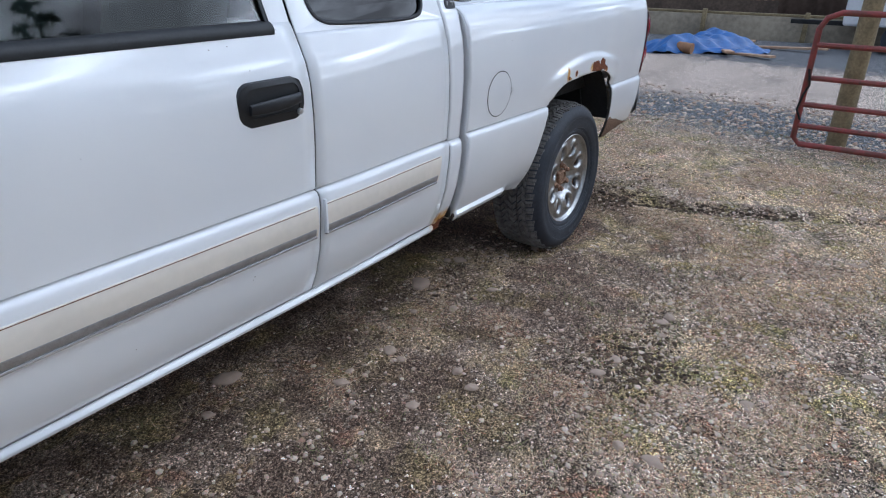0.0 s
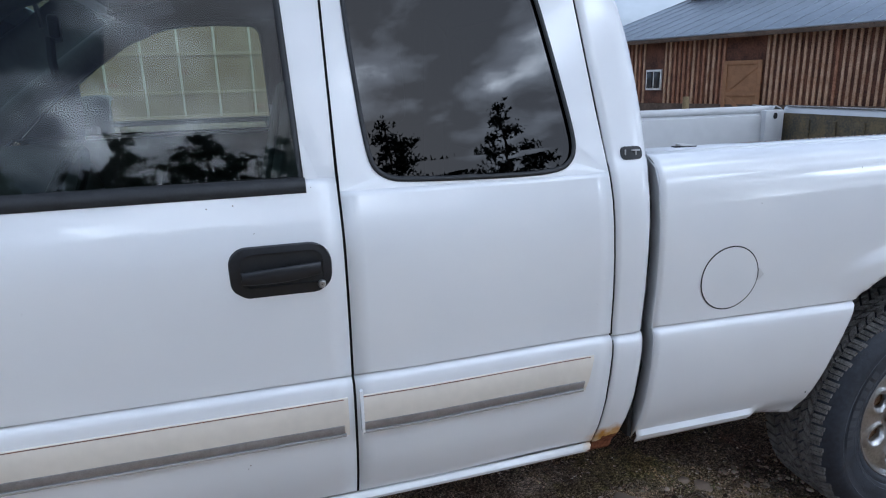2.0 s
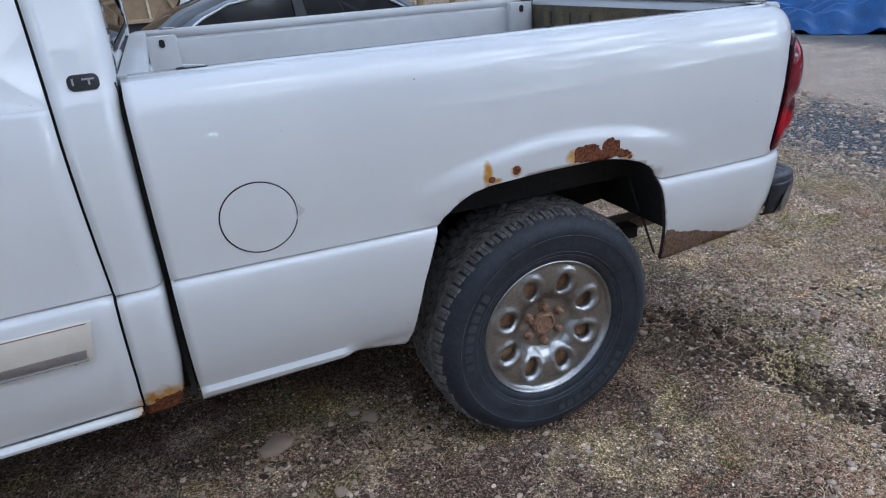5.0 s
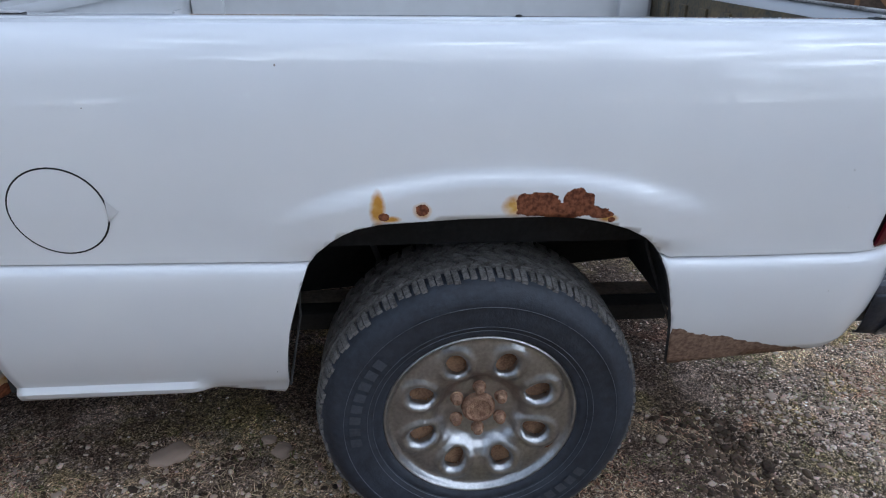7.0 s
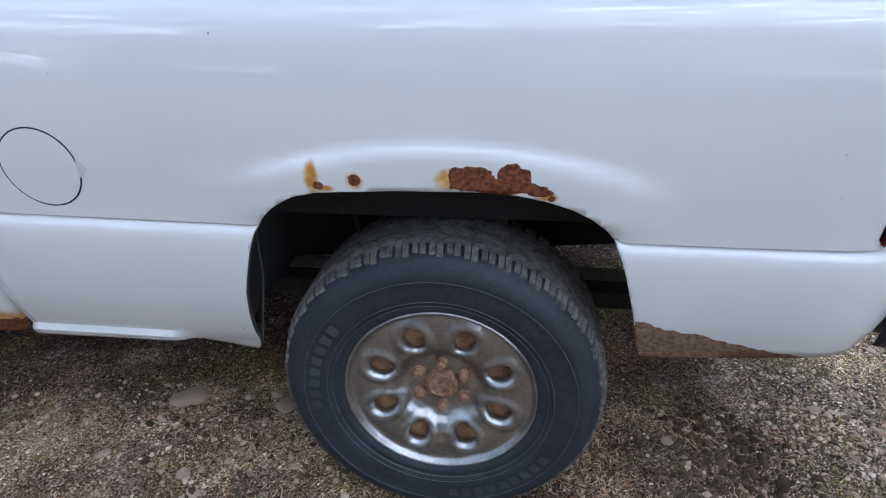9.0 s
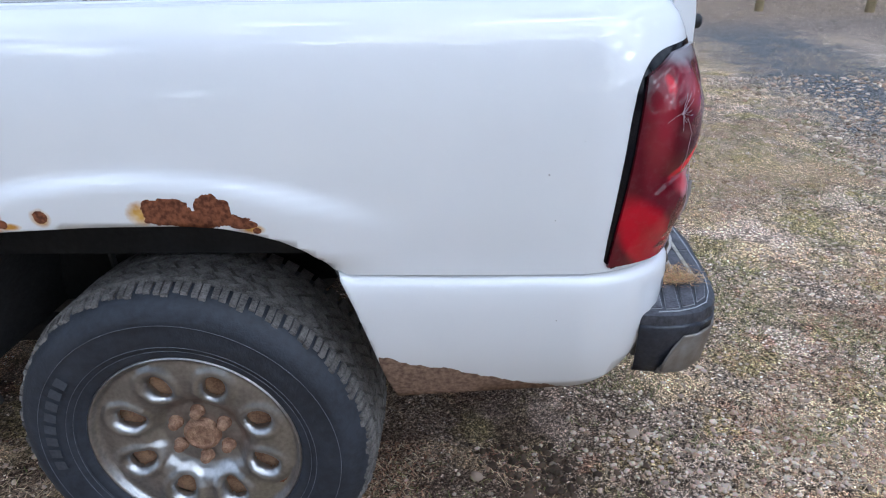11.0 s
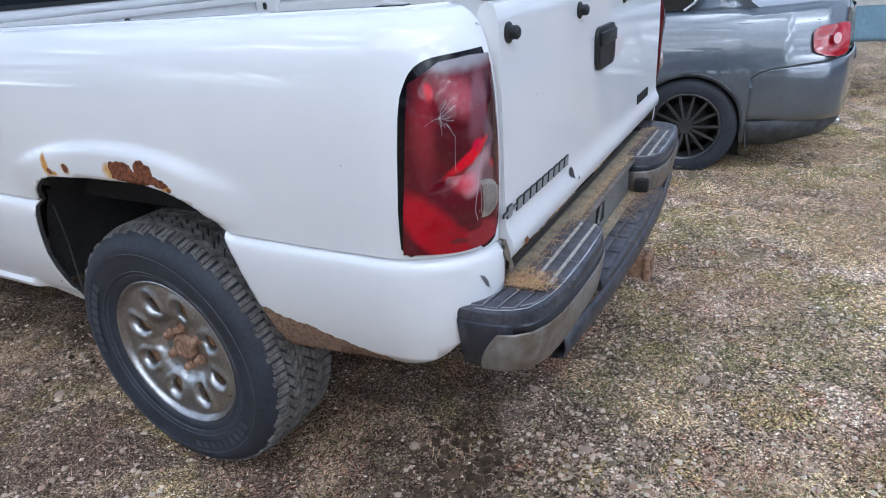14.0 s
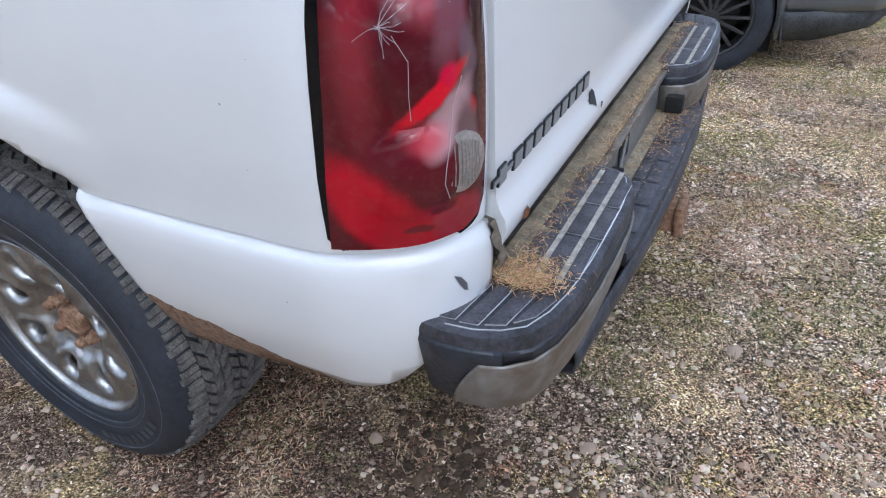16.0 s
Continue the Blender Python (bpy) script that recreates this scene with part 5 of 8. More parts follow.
L0, L1 = 0.868, 1.242
left_edge = lambda z: lerp([(0.862, 0.840), (1.00, 0.854), (1.15, 0.870), (1.242, 0.886)], z)
S_R = 1.082
OUT = dense(chaikin([(left_edge(0.868) + 0.004, 0.864), (0.93, 0.858), (1.02, 0.860), (1.07, 0.872), (S_R, 0.890), (S_R, 1.05), (S_R, 1.244), (1.02, 1.242), (0.945, 1.238), (0.918, 1.232), (0.898, 1.220), (0.885, 1.200), (left_edge(1.16), 1.165), (left_edge(1.05), 1.05), (left_edge(0.95), 0.95)], 1), 2)


def ell(cs, cz, rs, rz, n=28, tilt=0.0):
    return [(cs + rs * math.cos(t) * math.cos(tilt) - rz * math.sin(t) * math.sin(tilt) * 0.5, cz + rz * math.sin(t) + rs * math.cos(t) * math.sin(tilt)) for t in [2 * math.pi * k / n for k in range(n)]]


def tail_lamp(mir):
    def put(name, bm, mt, par, label="", **kw):
        if mir:
            b2 = mirrored(bm, C)
            bm.free()
            bm = b2
        return part(name, bm, mt, par, label, **kw)
    lamp = put("tail_light", fan(OUT, 0.003, 0.006), M_HOUSE, truck, "cracked red tail light in a black housing")
    red = dense([(left_edge(0.88) + 0.010, 0.875), (0.97, 0.872), (1.03, 0.874), (1.065, 0.888), (1.076, 0.91), (1.077, 1.10), (1.076, 1.232), (1.02, 1.234), (0.950, 1.229), (left_edge(1.19) + 0.014, 1.197), (left_edge(1.05) + 0.015, 1.05), (left_edge(0.96) + 0.012, 0.96)], 5)

    def swell(s, z):
        g = lambda cs, cz, rs, rz: max(0.0, 1 - ((s - cs) / rs) ** 2 - ((z - cz) / rz) ** 2)
        return 0.018 * g(0.965, 1.125, 0.075, 0.090) ** 0.7 + 0.012 * g(0.962, 0.975, 0.070, 0.060) ** 0.7 + 0.006 * g(1.045, 1.14, 0.03, 0.08) + 0.003 * g(0.955, 0.90, 0.06, 0.04)

    def lens_pt(s, z, o):
        cs, cz = sum(p[0] for p in red) / len(red), sum(p[1] for p in red) / len(red)
        f = max(abs(s - cs) / 0.085, abs(z - cz) / 0.178)
        return lamp_pt(s, z, 0.010 + 0.014 * max(0.0, 1 - f ** 2) + swell(s, z) + o)
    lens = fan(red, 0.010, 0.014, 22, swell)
    put("red_lens", lens, M_LENS_RED, lamp, "clouded red lens with painted glints over pale reflectors")
    rv = put("reverse_lens", fan(ell(1.020, 0.980, 0.036, 0.038, tilt=0.10), 0.024, 0.005), M_CLEARL, lamp, "ribbed clear reversing lens")
    for k in range(10):
        s = 0.997 + k * 0.0050
        h = 0.029 * math.sqrt(max(0.05, 1 - ((s - 1.020) / 0.030) ** 2))
        put("lens_rib", tube([lamp_pt(s, 0.981 - h, 0.0288), lamp_pt(s, 0.981, 0.0300), lamp_pt(s, 0.981 + h, 0.0288)], 0.0010, 5), M_CLEARL, rv)
    if not mir:
        rr = random.Random(21)
        for k in range(11):
            a = rr.uniform(0, 2 * math.pi)
            ln = rr.uniform(0.012, 0.045)
            s0, z0 = 0.940, 1.139
            pts = [(s0 + 0.75 * ln * f * math.cos(a) + rr.uniform(-1, 1) * 0.0015, z0 + ln * f * math.sin(a) + rr.uniform(-1, 1) * 0.002) for f in (-0.1, 0.35, 0.7, 1.0)]
            put("crack", tube([lens_pt(s, z, 0.0012) for s, z in pts], 0.00032, 4), M_CRACK, lamp)
        put("crack", tube([lens_pt(s, z, 0.0012) for s, z in ((0.950, 1.13), (0.962, 1.105), (0.960, 1.07), (0.961, 1.045))], 0.00035, 4), M_CRACK, lamp)
        put("crack", tube([lens_pt(s, z, 0.0012) for s, z in ((0.965, 1.168), (0.985, 1.165), (1.01, 1.15))], 0.00035, 4), M_CRACK, lamp)
        put("crack", tube([lens_pt(s, z, 0.0012) for s, z in ((1.020, 1.078), (1.010, 1.05), (1.001, 1.01), (0.994, 0.985), (0.992, 0.965), (1.000, 0.940))], 0.0006, 5), M_CRACK, lamp)
    return lamp


tail_lamp(False)
tail_lamp(True)
# dent with a scraped edge below the lamp
dent = bmesh.new()
dent.faces.new([dent.verts.new(bed_point(s, z, -0.0035)) for s, z in ((1.006, 0.776), (1.018, 0.770), (1.030, 0.754), (1.032, 0.740), (1.024, 0.744), (1.016, 0.758))])
part("scrape", dent, M_STRIP, bedside, smooth=0)

# ---- rear step bumper
M_BUMP = mat("faded_bumper_steel", (0.27, 0.262, 0.25), 0.42, 0.4, vary=0.30, scale=5, bump=0.25, bscale=60, colour2=(0.15, 0.115, 0.085))
M_PADB = mat("black_bumper_plastic", (0.024, 0.027, 0.036), 0.35, vary=0.5, scale=14, bump=0.3, bscale=120)
M_BLOCK = mat("dusty_tread_block", (0.085, 0.082, 0.096), 0.5, vary=0.55, scale=30, bump=0.3, bscale=160)
M_PAD = mat("black_step_plastic", (0.052, 0.053, 0.064), 0.42, vary=0.6, scale=18, bump=0.3, bscale=120)
M_STEEL = mat("dull_grey_steel", (0.19, 0.188, 0.18), 0.5, 0.2, vary=0.3, scale=9, bump=0.2, bscale=90)
M_GRIT = mat("pale_dust_line", (0.46, 0.43, 0.38), 0.95, vary=0.4, scale=60, bump=0.6, bscale=200)
M_DUST = mat("dusty_step", (0.40, 0.335, 0.24), 0.95, vary=0.45, scale=26, bump=1.0, bscale=130, colour2=(0.19, 0.16, 0.115))
bumper = part("rear_bumper", box(0.078, 2 * C - 0.34, 0.12, (0.979, C, 0.655), 0.012), M_STEEL, truck, "grey steel step bumper with black plastic pads")


def bumper_end(mir):
    def put(name, bm, mt, par, label="", **kw):
        if mir:
            b2 = mirrored(bm, C)
            bm.free()
            bm = b2
        return part(name, bm, mt, par, label, **kw)
    # pad seen from above, from the body side round the corner to the inner end
    edge = [(0.938, 0.118), (0.975, 0.113), (1.018, 0.117), (1.058, 0.130), (1.090, 0.158), (1.109, 0.200), (1.120, 0.260), (1.126, 0.34), (1.128, 0.45), (1.127, 0.53), (1.121, 0.58), (1.108, 0.622), (1.086, 0.650), (1.056, 0.664), (1.028, 0.668)]
    inner = [(1.004, 0.655), (1.000, 0.255), (0.985, 0.235), (0.938, 0.222)]
    plate = edge + inner
    cap = prism(plate, 0.046, lambda u, v, w: (u, v, 0.686 + w), 0.010)
    pad = put("step_pad", cap, M_PAD, bumper, "black plastic step pad with tread blocks", smooth=50)
    # grey face below the cap, and the black corner
    def band(path, z0, z1, out, n=4):
        rows = []
        for x, y in path:
            d = Vector((x - 0.95, (y - 0.45) * 0.35)).normalized()
            rows.append([(x + d.x * o, y + d.y * o, z) for z, o in ((z0, -0.034), (z0 + 0.008, out - 0.022), (z0 + 0.03, out - 0.014), (z1 - 0.03, out - 0.003), (z1 - 0.006, out), (z1, out - 0.004))])
        return grid(rows)
    put("corner_cap", band(edge[:4], 0.582, 0.708, 0.001), M_PADB, pad, solid=0.006)
    face = []
    for k in range(25):
        # the front corner of the plate is cut back in a round slope
        f = k / 24
        x, y = [a + (b - a) * f for a, b in zip((0.990, 0.1135), (1.040, 0.123))]
        face.append((x, y, 0.606 + 0.078 * min(1.0, f * 1.35) ** 0.6))
    face += [(x, y, 0.684) for x, y in edge[3:]]
    rows = []
    for x, y, z1 in face:
        d = Vector((x - 0.95, (y - 0.45) * 0.35)).normalized()
        rows.append([(x + d.x * o, y + d.y * o, z) for z, o in ((0.584, -0.030), (0.587, -0.016), (0.60, -0.010), (z1 - 0.004, 0.003), (z1, 0.001))])
    put("bumper_face", grid(rows), M_BUMP, bumper, "faded grey bumper face stained with brown dirt", solid=0.005)
    put("pad_side", band(edge[3:], 0.681, 0.706, 0.001), M_PADB, pad, solid=0.004)
    put("step_frame", box(0.09, 0.36, 0.10, (1.00, 0.42, 0.645), 0.01), M_DARK, bumper)
    # tread pads: three to a row, drawn in at the rounded end, with dust between them
    def pad_block(o):
        put("tread_block", prism(o, 0.0032, lambda u, v, w: (u, v, 0.7325 + w), 0.001), M_BLOCK, pad)
        put("pad_outline", tube([(u, v, 0.7332) for u, v in o + o[:1]], 0.0011, 4), M_BRIGHT, pad)
    for y0, y1, reach in ((0.285, 0.395, 1.110), (0.405, 0.500, 1.113), (0.510, 0.645, 1.112)):
        for x0, x1 in ((1.012, 1.044), (1.054, 1.080), (1.090, reach)):
            top = y1 if y0 < 0.5 else y1 - (0.0 if x1 < 1.05 else 0.006 if x1 < 1.09 else 0.045)
            pad_block(rounded(x0, x1, y0, top, (0.004, 0.004, 0.010 if y0 > 0.5 and x1 > 1.05 else 0.004, 0.004), 4))
    for i, (x0, x1) in enumerate(((0.958, 0.984), (0.992, 1.018), (1.026, 1.052), (1.060, 1.082))):
        lo = (0.138, 0.138, 0.146, 0.165)[i]
        pad_block([(x0, lo), (x1, lo + (0.002, 0.004, 0.010, 0.022)[i]), (x1 + 0.014, 0.232), (x0 + 0.016, 0.232)])
    for x in (1.049, 1.085):
        put("dust_line", box(0.0085, 0.36, 0.0024, (x, 0.455, 0.7342), 0), M_GRIT, pad)
    put("pad_edge_line", tube([(x - 0.013 * min(1.0, max(0.0, (x - 1.0) / 0.1)), y + (0.014 if k < 3 else 0.007 if k < 5 else -0.012 if k > 10 else 0), 0.7330) for k, (x, y) in enumerate(edge[1:])], 0.0012, 4), M_BRIGHT, pad)


bumper_end(False)
bumper_end(True)
bumper.location = (0.0, -0.052, -0.034)
# low middle step, number plate pocket and hitch
mid = prism([(1.03, 0.60), (1.125, 0.56), (1.136, 0.60), (1.143, C), (1.136, 2 * C - 0.60), (1.125, 2 * C - 0.56), (1.03, 2 * C - 0.60)], 0.03, lambda u, v, w: (u, v, 0.580 + w), 0.008)
lowstep = part("middle_step", mid, M_PAD, bumper, "low black middle step", smooth=50)
part("lower_valance", grid([[(x + o, y, z) for z, o in ((0.530, -0.03), (0.535, 0.0), (0.56, 0.006), (0.592, 0.0))] for x, y in ((1.108, 0.30), (1.118, 0.42), (1.129, 0.55), (1.138, 0.7), (1.143, C), (1.138, 2 * C - 0.7), (1.129, 2 * C - 0.55), (1.118, 2 * C - 0.42), (1.108, 2 * C - 0.30))]), M_PAD, bumper, solid=0.006)
for x0, x1 in ((1.066, 1.088), (1.094, 1.124)):
    for j in range(6):
        y0 = 0.635 + j * 0.11
        part("tread_block", prism(rounded(x0, x1, y0, y0 + 0.098, 0.005, 3), 0.004, lambda u, v, w: (u, v, 0.609 + w), 0.001), M_BLOCK, lowstep)
part("dirt_layer", box(0.035, 0.66, 0.004, (1.045, C, 0.612), 0), M_DUST, lowstep)
part("plate_recess", box(0.02, 0.56, 0.13, (1.022, C, 0.655), 0.004), M_STEEL, bumper)
part("top_channel", box(0.048, 2 * C - 0.50, 0.016, (1.004, C, 0.7275), 0.004), M_DUST, bumper, "dirt-filled channel under the tailgate")
for y in (0.78, 1.33, 1.39):
    part("plate_bracket", box(0.025, 0.012, 0.07, (1.055, y - 0.05, 0.66), 0.003), M_DARK, bumper)
# flat dark plate that stands for the shade inside an opening
part("recess_hole", box(0.006, 0.085, 0.060, (1.0315, 0.875, 0.672), 0.001), M_DARK, bumper)
part("recess_lip", box(0.016, 0.60, 0.012, (1.036, C, 0.718), 0.003), M_BUMP, bumper)
part("latch_rod", tube([(1.060, 0.72, 0.612), (1.046, 0.80, 0.655), (1.040, 0.86, 0.705)], 0.004, 6), M_STEEL, bumper)
part("tow_socket", box(0.045, 0.03, 0.045, (1.075, 1.252, 0.640), 0.006), M_DARK, bumper, "black trailer socket")
hit = part("hitch", box(0.22, 0.065, 0.065, (1.06, 0.955, 0.472), 0.006), M_HUBRUST, truck, "rusty square hitch receiver")
part("hitch_opening", box(0.004, 0.046, 0.046, (1.171, 0.955, 0.472), 0.002), M_DARK, hit)
part("hitch_lip", ring(rounded(0.915, 0.995, 0.432, 0.512, 0.006), rounded(0.933, 0.977, 0.450, 0.494, 0.003), lambda u, v: (1.168, u, v)), M_HUBRUST, hit, solid=0.02)
part("hitch_bar", tube([(1.0, 0.35, 0.52), (1.0, 2 * C - 0.35, 0.52)], 0.035, 10), M_DARK, truck)


hit.location = (0.0, -0.06, -0.02)
# all panes face outward
for ob in truck.children_recursive:
    if ob.type == "MESH" and ob.data.materials and ob.data.materials[0] in (M_GLASS, M_TINT):
        mid_ = sum((v.co for v in ob.data.vertices), Vector()) / len(ob.data.vertices)
        if ob.data.polygons[0].normal.dot(mid_ - Vector((-1.9, C, 1.3))) < 0:
            ob.data.flip_normals()


# ---------------------------------------------------------------- grey sedan beside the truck
M_CAR = mat("grey_blue_car_paint", (0.110, 0.132, 0.156), 0.30, 0.35, 1.0, vary=0.10, scale=5)
M_CAR.node_tree.nodes["Principled BSDF"].inputs["Coat IOR"].default_value = 1.75
M_CARD = mat("dusty_lower_paint", (0.048, 0.052, 0.056), 0.55, 0.0, 0.0, vary=0.6, scale=14)
M_ALLOY = mat("black_alloy", (0.075, 0.076, 0.080), 0.32, 0.5, vary=0.3)
M_CGLASS = glass("car_glass", (0.05, 0.06, 0.068), ior=1.32)


def build_sedan():
    car = thing("parked_sedan", "dusty grey-blue sedan with black alloy wheels parked on grass", "car")
    W = 0.885
    hood = [(-3.30, 0.66), (-3.20, 0.76), (-2.8, 0.87), (-2.2, 0.955), (-2.0, 0.965), (0.30, 0.985), (0.80, 1.00), (1.02, 0.985), (1.08, 0.94)]
    low = [(-3.30, 0.30), (-3.1, 0.20), (0.55, 0.20), (0.95, 0.27), (1.06, 0.36)]
    wide = [(-3.30, 0.55), (-3.20, 0.70), (-2.95, 0.82), (-2.5, 0.875), (0.2, 0.885), (0.60, 0.865), (0.88, 0.80), (1.00, 0.70), (1.08, 0.50)]
    R = 0.330

    def side_y(x, z):
        w = lerp(wide, x)
        k = (z - 0.58) / 0.42
        return -(w - 0.165 * max(0, k) ** 2 - 0.05 * max(0, -k) ** 2)

    xs = [-3.30 + 4.38 * i / 170 for i in range(171)]
    rows = []
    for x in xs:
        zb = lerp(low, x)
        for hx in (0.0, -2.58):
            d = abs(x - hx)
            if d < R:
                zb = max(zb, 0.30 + math.sqrt(R * R - d * d))
        zt = lerp(hood, x)
        rows.append([(x, side_y(x, max(zb, zb + (zt - zb) * k / 16)), zb + (zt - zb) * k / 16) for k in range(17)])
    sd = finish(grid(rows))
    near = part("body_side", sd, M_CAR, car, "dusty grey-blue body side", solid=0.004)
    b = bmesh.new()
    b.from_mesh(near.data)
    for v in b.verts:
        v.co.y = -v.co.y
    part("body_side", b, M_CAR, car, solid=0.004)

    def deck(x0, x1, n=14, lift=0.0):
        rows = []
        for i in range(n + 1):
            x = x0 + (x1 - x0) * i / n
            zt = lerp(hood, x)
            y = side_y(x, zt)
            rows.append([(x, y * (1 - 2 * k / 12), zt + 0.035 * (1 - (2 * k / 12 - 1) ** 4)) for k in range(13)])
        return grid(rows)
    part("bonnet", deck(-3.30, -2.02), M_CAR, car)
    part("boot_lid", deck(-0.10, 1.08), M_CAR, car)
    tail = grid([[(1.08 + 0.07 * (1 - t * t) * (1 + 0.4 * math.sin((z - 0.36) * 5)), t * -side_y(1.08, z), z) for t in [1 - 2 * k / 14 for k in range(15)]] for z in (0.94, 0.88, 0.80, 0.72, 0.66, 0.60, 0.54, 0.48, 0.42, 0.36)])
    part("rear_panel", tail, M_CAR, car)
    # moulded bumper wrapped round the tail, proud of the body below its seam
    rim_z = [(0.36, 0.60), (0.42, 0.635), (0.50, 0.655), (0.75, 0.676), (0.93, 0.69), (1.08, 0.70)]
    rows = []
    for x in [0.36 + 0.72 * i / 24 for i in range(25)]:
        zt, o = lerp(rim_z, x), 0.004 + 0.030 * smooth01((x - 0.45) / 0.55)
        rows.append([(x + o * 0.6, side_y(x, z) - o * f, z) for z, f in ((zt, 0.15), (zt - 0.012, 0.6), (zt - 0.05, 0.95), (0.55, 1.05), (0.47, 1.0), (0.39, 0.85), (0.345, 0.55))])
    for t in [1 - 2 * k / 14 for k in range(1, 14)]:
        rows.append([(1.08 + 0.07 * (1 - t * t) * (1 + 0.4 * math.sin((z - 0.36) * 5)) + 0.034 * f, t * side_y(1.08, z) * 1.02, z) for z, f in ((0.70, 0.15), (0.688, 0.6), (0.65, 0.95), (0.55, 1.05), (0.47, 1.0), (0.39, 0.85), (0.345, 0.55))])
    for x in [1.08 - 0.72 * i / 24 for i in range(25)]:
        zt, o = lerp(rim_z, x), 0.004 + 0.030 * smooth01((x - 0.45) / 0.55)
        rows.append([(x + o * 0.6, -side_y(x, z) + o * f, z) for z, f in ((zt, 0.15), (zt - 0.012, 0.6), (zt - 0.05, 0.95), (0.55, 1.05), (0.47, 1.0), (0.39, 0.85), (0.345, 0.55))])
    part("bumper", finish(grid(rows)), M_CAR, car, "grey-blue moulded rear bumper", solid=0.003)
    # lower dark valance
    rows = []
    for i in range(20):
        x = 0.36 + 0.72 * i / 19
        rows.append([(x, side_y(x, z) - 0.006, z) for z in (lerp(low, x) - 0.005, 0.29, lerp([(0.36, 0.335), (1.08, 0.385)], x))])
    part("dark_valance", grid(rows), M_CARD, car, "dirty dark lower bumper", solid=0.004)
    # cabin
    roof = [(-2.15, 0.975), (-1.90, 1.13), (-1.60, 1.30), (-1.35, 1.385), (-1.05, 1.425), (-0.70, 1.435), (-0.40, 1.405), (-0.15, 1.335), (0.10, 1.215), (0.35, 1.02)]
    rows = []
    for i in range(41):
        x = -2.15 + 2.50 * i / 40
        z = lerp(roof, x)
        w = 0.715 - 0.175 * (z - 0.975) / 0.46
        rows.append([(x, w * (-1 + 2 * k / 12), z - 0.045 * abs(-1 + 2 * k / 12) ** 3) for k in range(13)])
    # glass front and rear, painted top between
    cut0, cut1 = 13, 30
    part("windscreen", grid(rows[:cut0 + 1]), M_CGLASS, car)
    part("roof", grid(rows[cut0:cut1 + 1]), M_CAR, car, "grey-blue roof", solid=0.004)
    part("rear_window", grid(rows[cut1:]), M_CGLASS, car)

    def y_glass(z, s):
        return s * (0.745 - 0.170 * (z - 0.975) / 0.46)
    for s in (-1, 1):
        arc = [(-1.98, 0.985), (-1.80, 1.10), (-1.55, 1.245), (-1.35, 1.325), (-1.05, 1.368), (-0.70, 1.378), (-0.42, 1.352), (-0.20, 1.290), (-0.04, 1.205), (0.02, 1.12), (0.00, 1.03), (-0.06, 0.99)]
        g = ring_fill(arc, lambda u, v, q=s: (u, y_glass(v, q) * 0.985, v))
        gp = part("side_glass", g, M_CGLASS, car, smooth=0)
        trim = tube([(u, y_glass(v, s), v) for u, v in arc], 0.008, 6)
        part("chrome_trim", trim, M_BRIGHT, car, "bright chrome window trim")
        part("door_pillar", prism([(-0.90, 0.985), (-0.80, 0.985), (-0.84, 1.372), (-0.91, 1.372)], 0.006, lambda u, v, w, q=s: (u, y_glass(v, q) * 0.995 + q * w, v)), M_SEAL, car)
        cant = grid([[(u, y_glass(v, s) * 0.99, v), (u, s * (0.715 - 0.175 * (w - 0.975) / 0.46), w - 0.040)] for (u, v), w in zip(arc[1:9], [lerp(roof, u) for u, v in arc[1:9]])])
        part("roof_rail", cant, M_CAR, car, solid=0.004)
        part("quarter_panel", ring_fill([(-0.06, 0.975), (0.0, 1.03), (0.03, 1.12), (-0.03, 1.215), (-0.16, 1.29), (-0.14, 1.31), (0.10, 1.19), (0.38, 0.985)], lambda u, v, q=s: (u, y_glass(v, q) * 0.985, v)), M_CAR, car, solid=0.004)
        # tail lamp
        tl = prism(chaikin([(0.725, 0.735), (0.80, 0.715), (0.90, 0.702), (0.970, 0.720), (0.972, 0.80), (0.968, 0.885), (0.88, 0.882), (0.715, 0.868), (0.708, 0.80)], 2), 0.012, lambda u, v, w, q=s: (u + 0.05, q * (-side_y(u, v) + w), v), 0.004)
        lamp = part("tail_lamp", tl, M_LENS, car, "red tail lamp")
        # a pale pink disc on the lamp's face
        part("lamp_spot", prism([(0.875 + 0.028 * math.cos(t), 0.805 + 0.030 * math.sin(t)) for t in [2 * math.pi * k / 16 for k in range(16)]], 0.004, lambda u, v, w, q=s: (u + 0.05, q * (-side_y(u, v) + 0.0125 + w), v)), M_LENSP, lamp)
        seam = [(0.36 + 0.57 * k / 14, lerp([(0.36, 0.60), (0.42, 0.635), (0.50, 0.655), (0.75, 0.676), (0.93, 0.69)], 0.36 + 0.57 * k / 14)) for k in range(15)] + [(0.936, 0.71), (0.936, 0.735)]
        part("boot_line", tube([(u, s * (-side_y(u, v) + 0.0035 + 0.005 * smooth01((u - 0.45) / 0.55)), v) for u, v in seam], 0.005, 5), M_SEAL, car)
        part("shoulder_line", tube([(x, s * -side_y(x, 0.905) * 1.001, 0.905) for x in (-2.3, -1.5, -0.5, 0.3, 0.8)], 0.005, 5), M_CAR, car)
        part("arch_trim", tube([(0.334 * math.cos(t), s * -side_y(0.334 * math.cos(t), 0.30 + 0.334 * math.sin(t)) * 1.004, 0.30 + 0.334 * math.sin(t)) for t in [math.pi * k / 20 for k in range(-1, 22)]], 0.014, 6), M_CARD, car)
        part("mud_flap", box(0.012, 0.05, 0.16, (0.37, s * 0.84, 0.25), 0.004, rot=Matrix.Rotation(radians(-10), 4, "Y")), M_CARD, car)
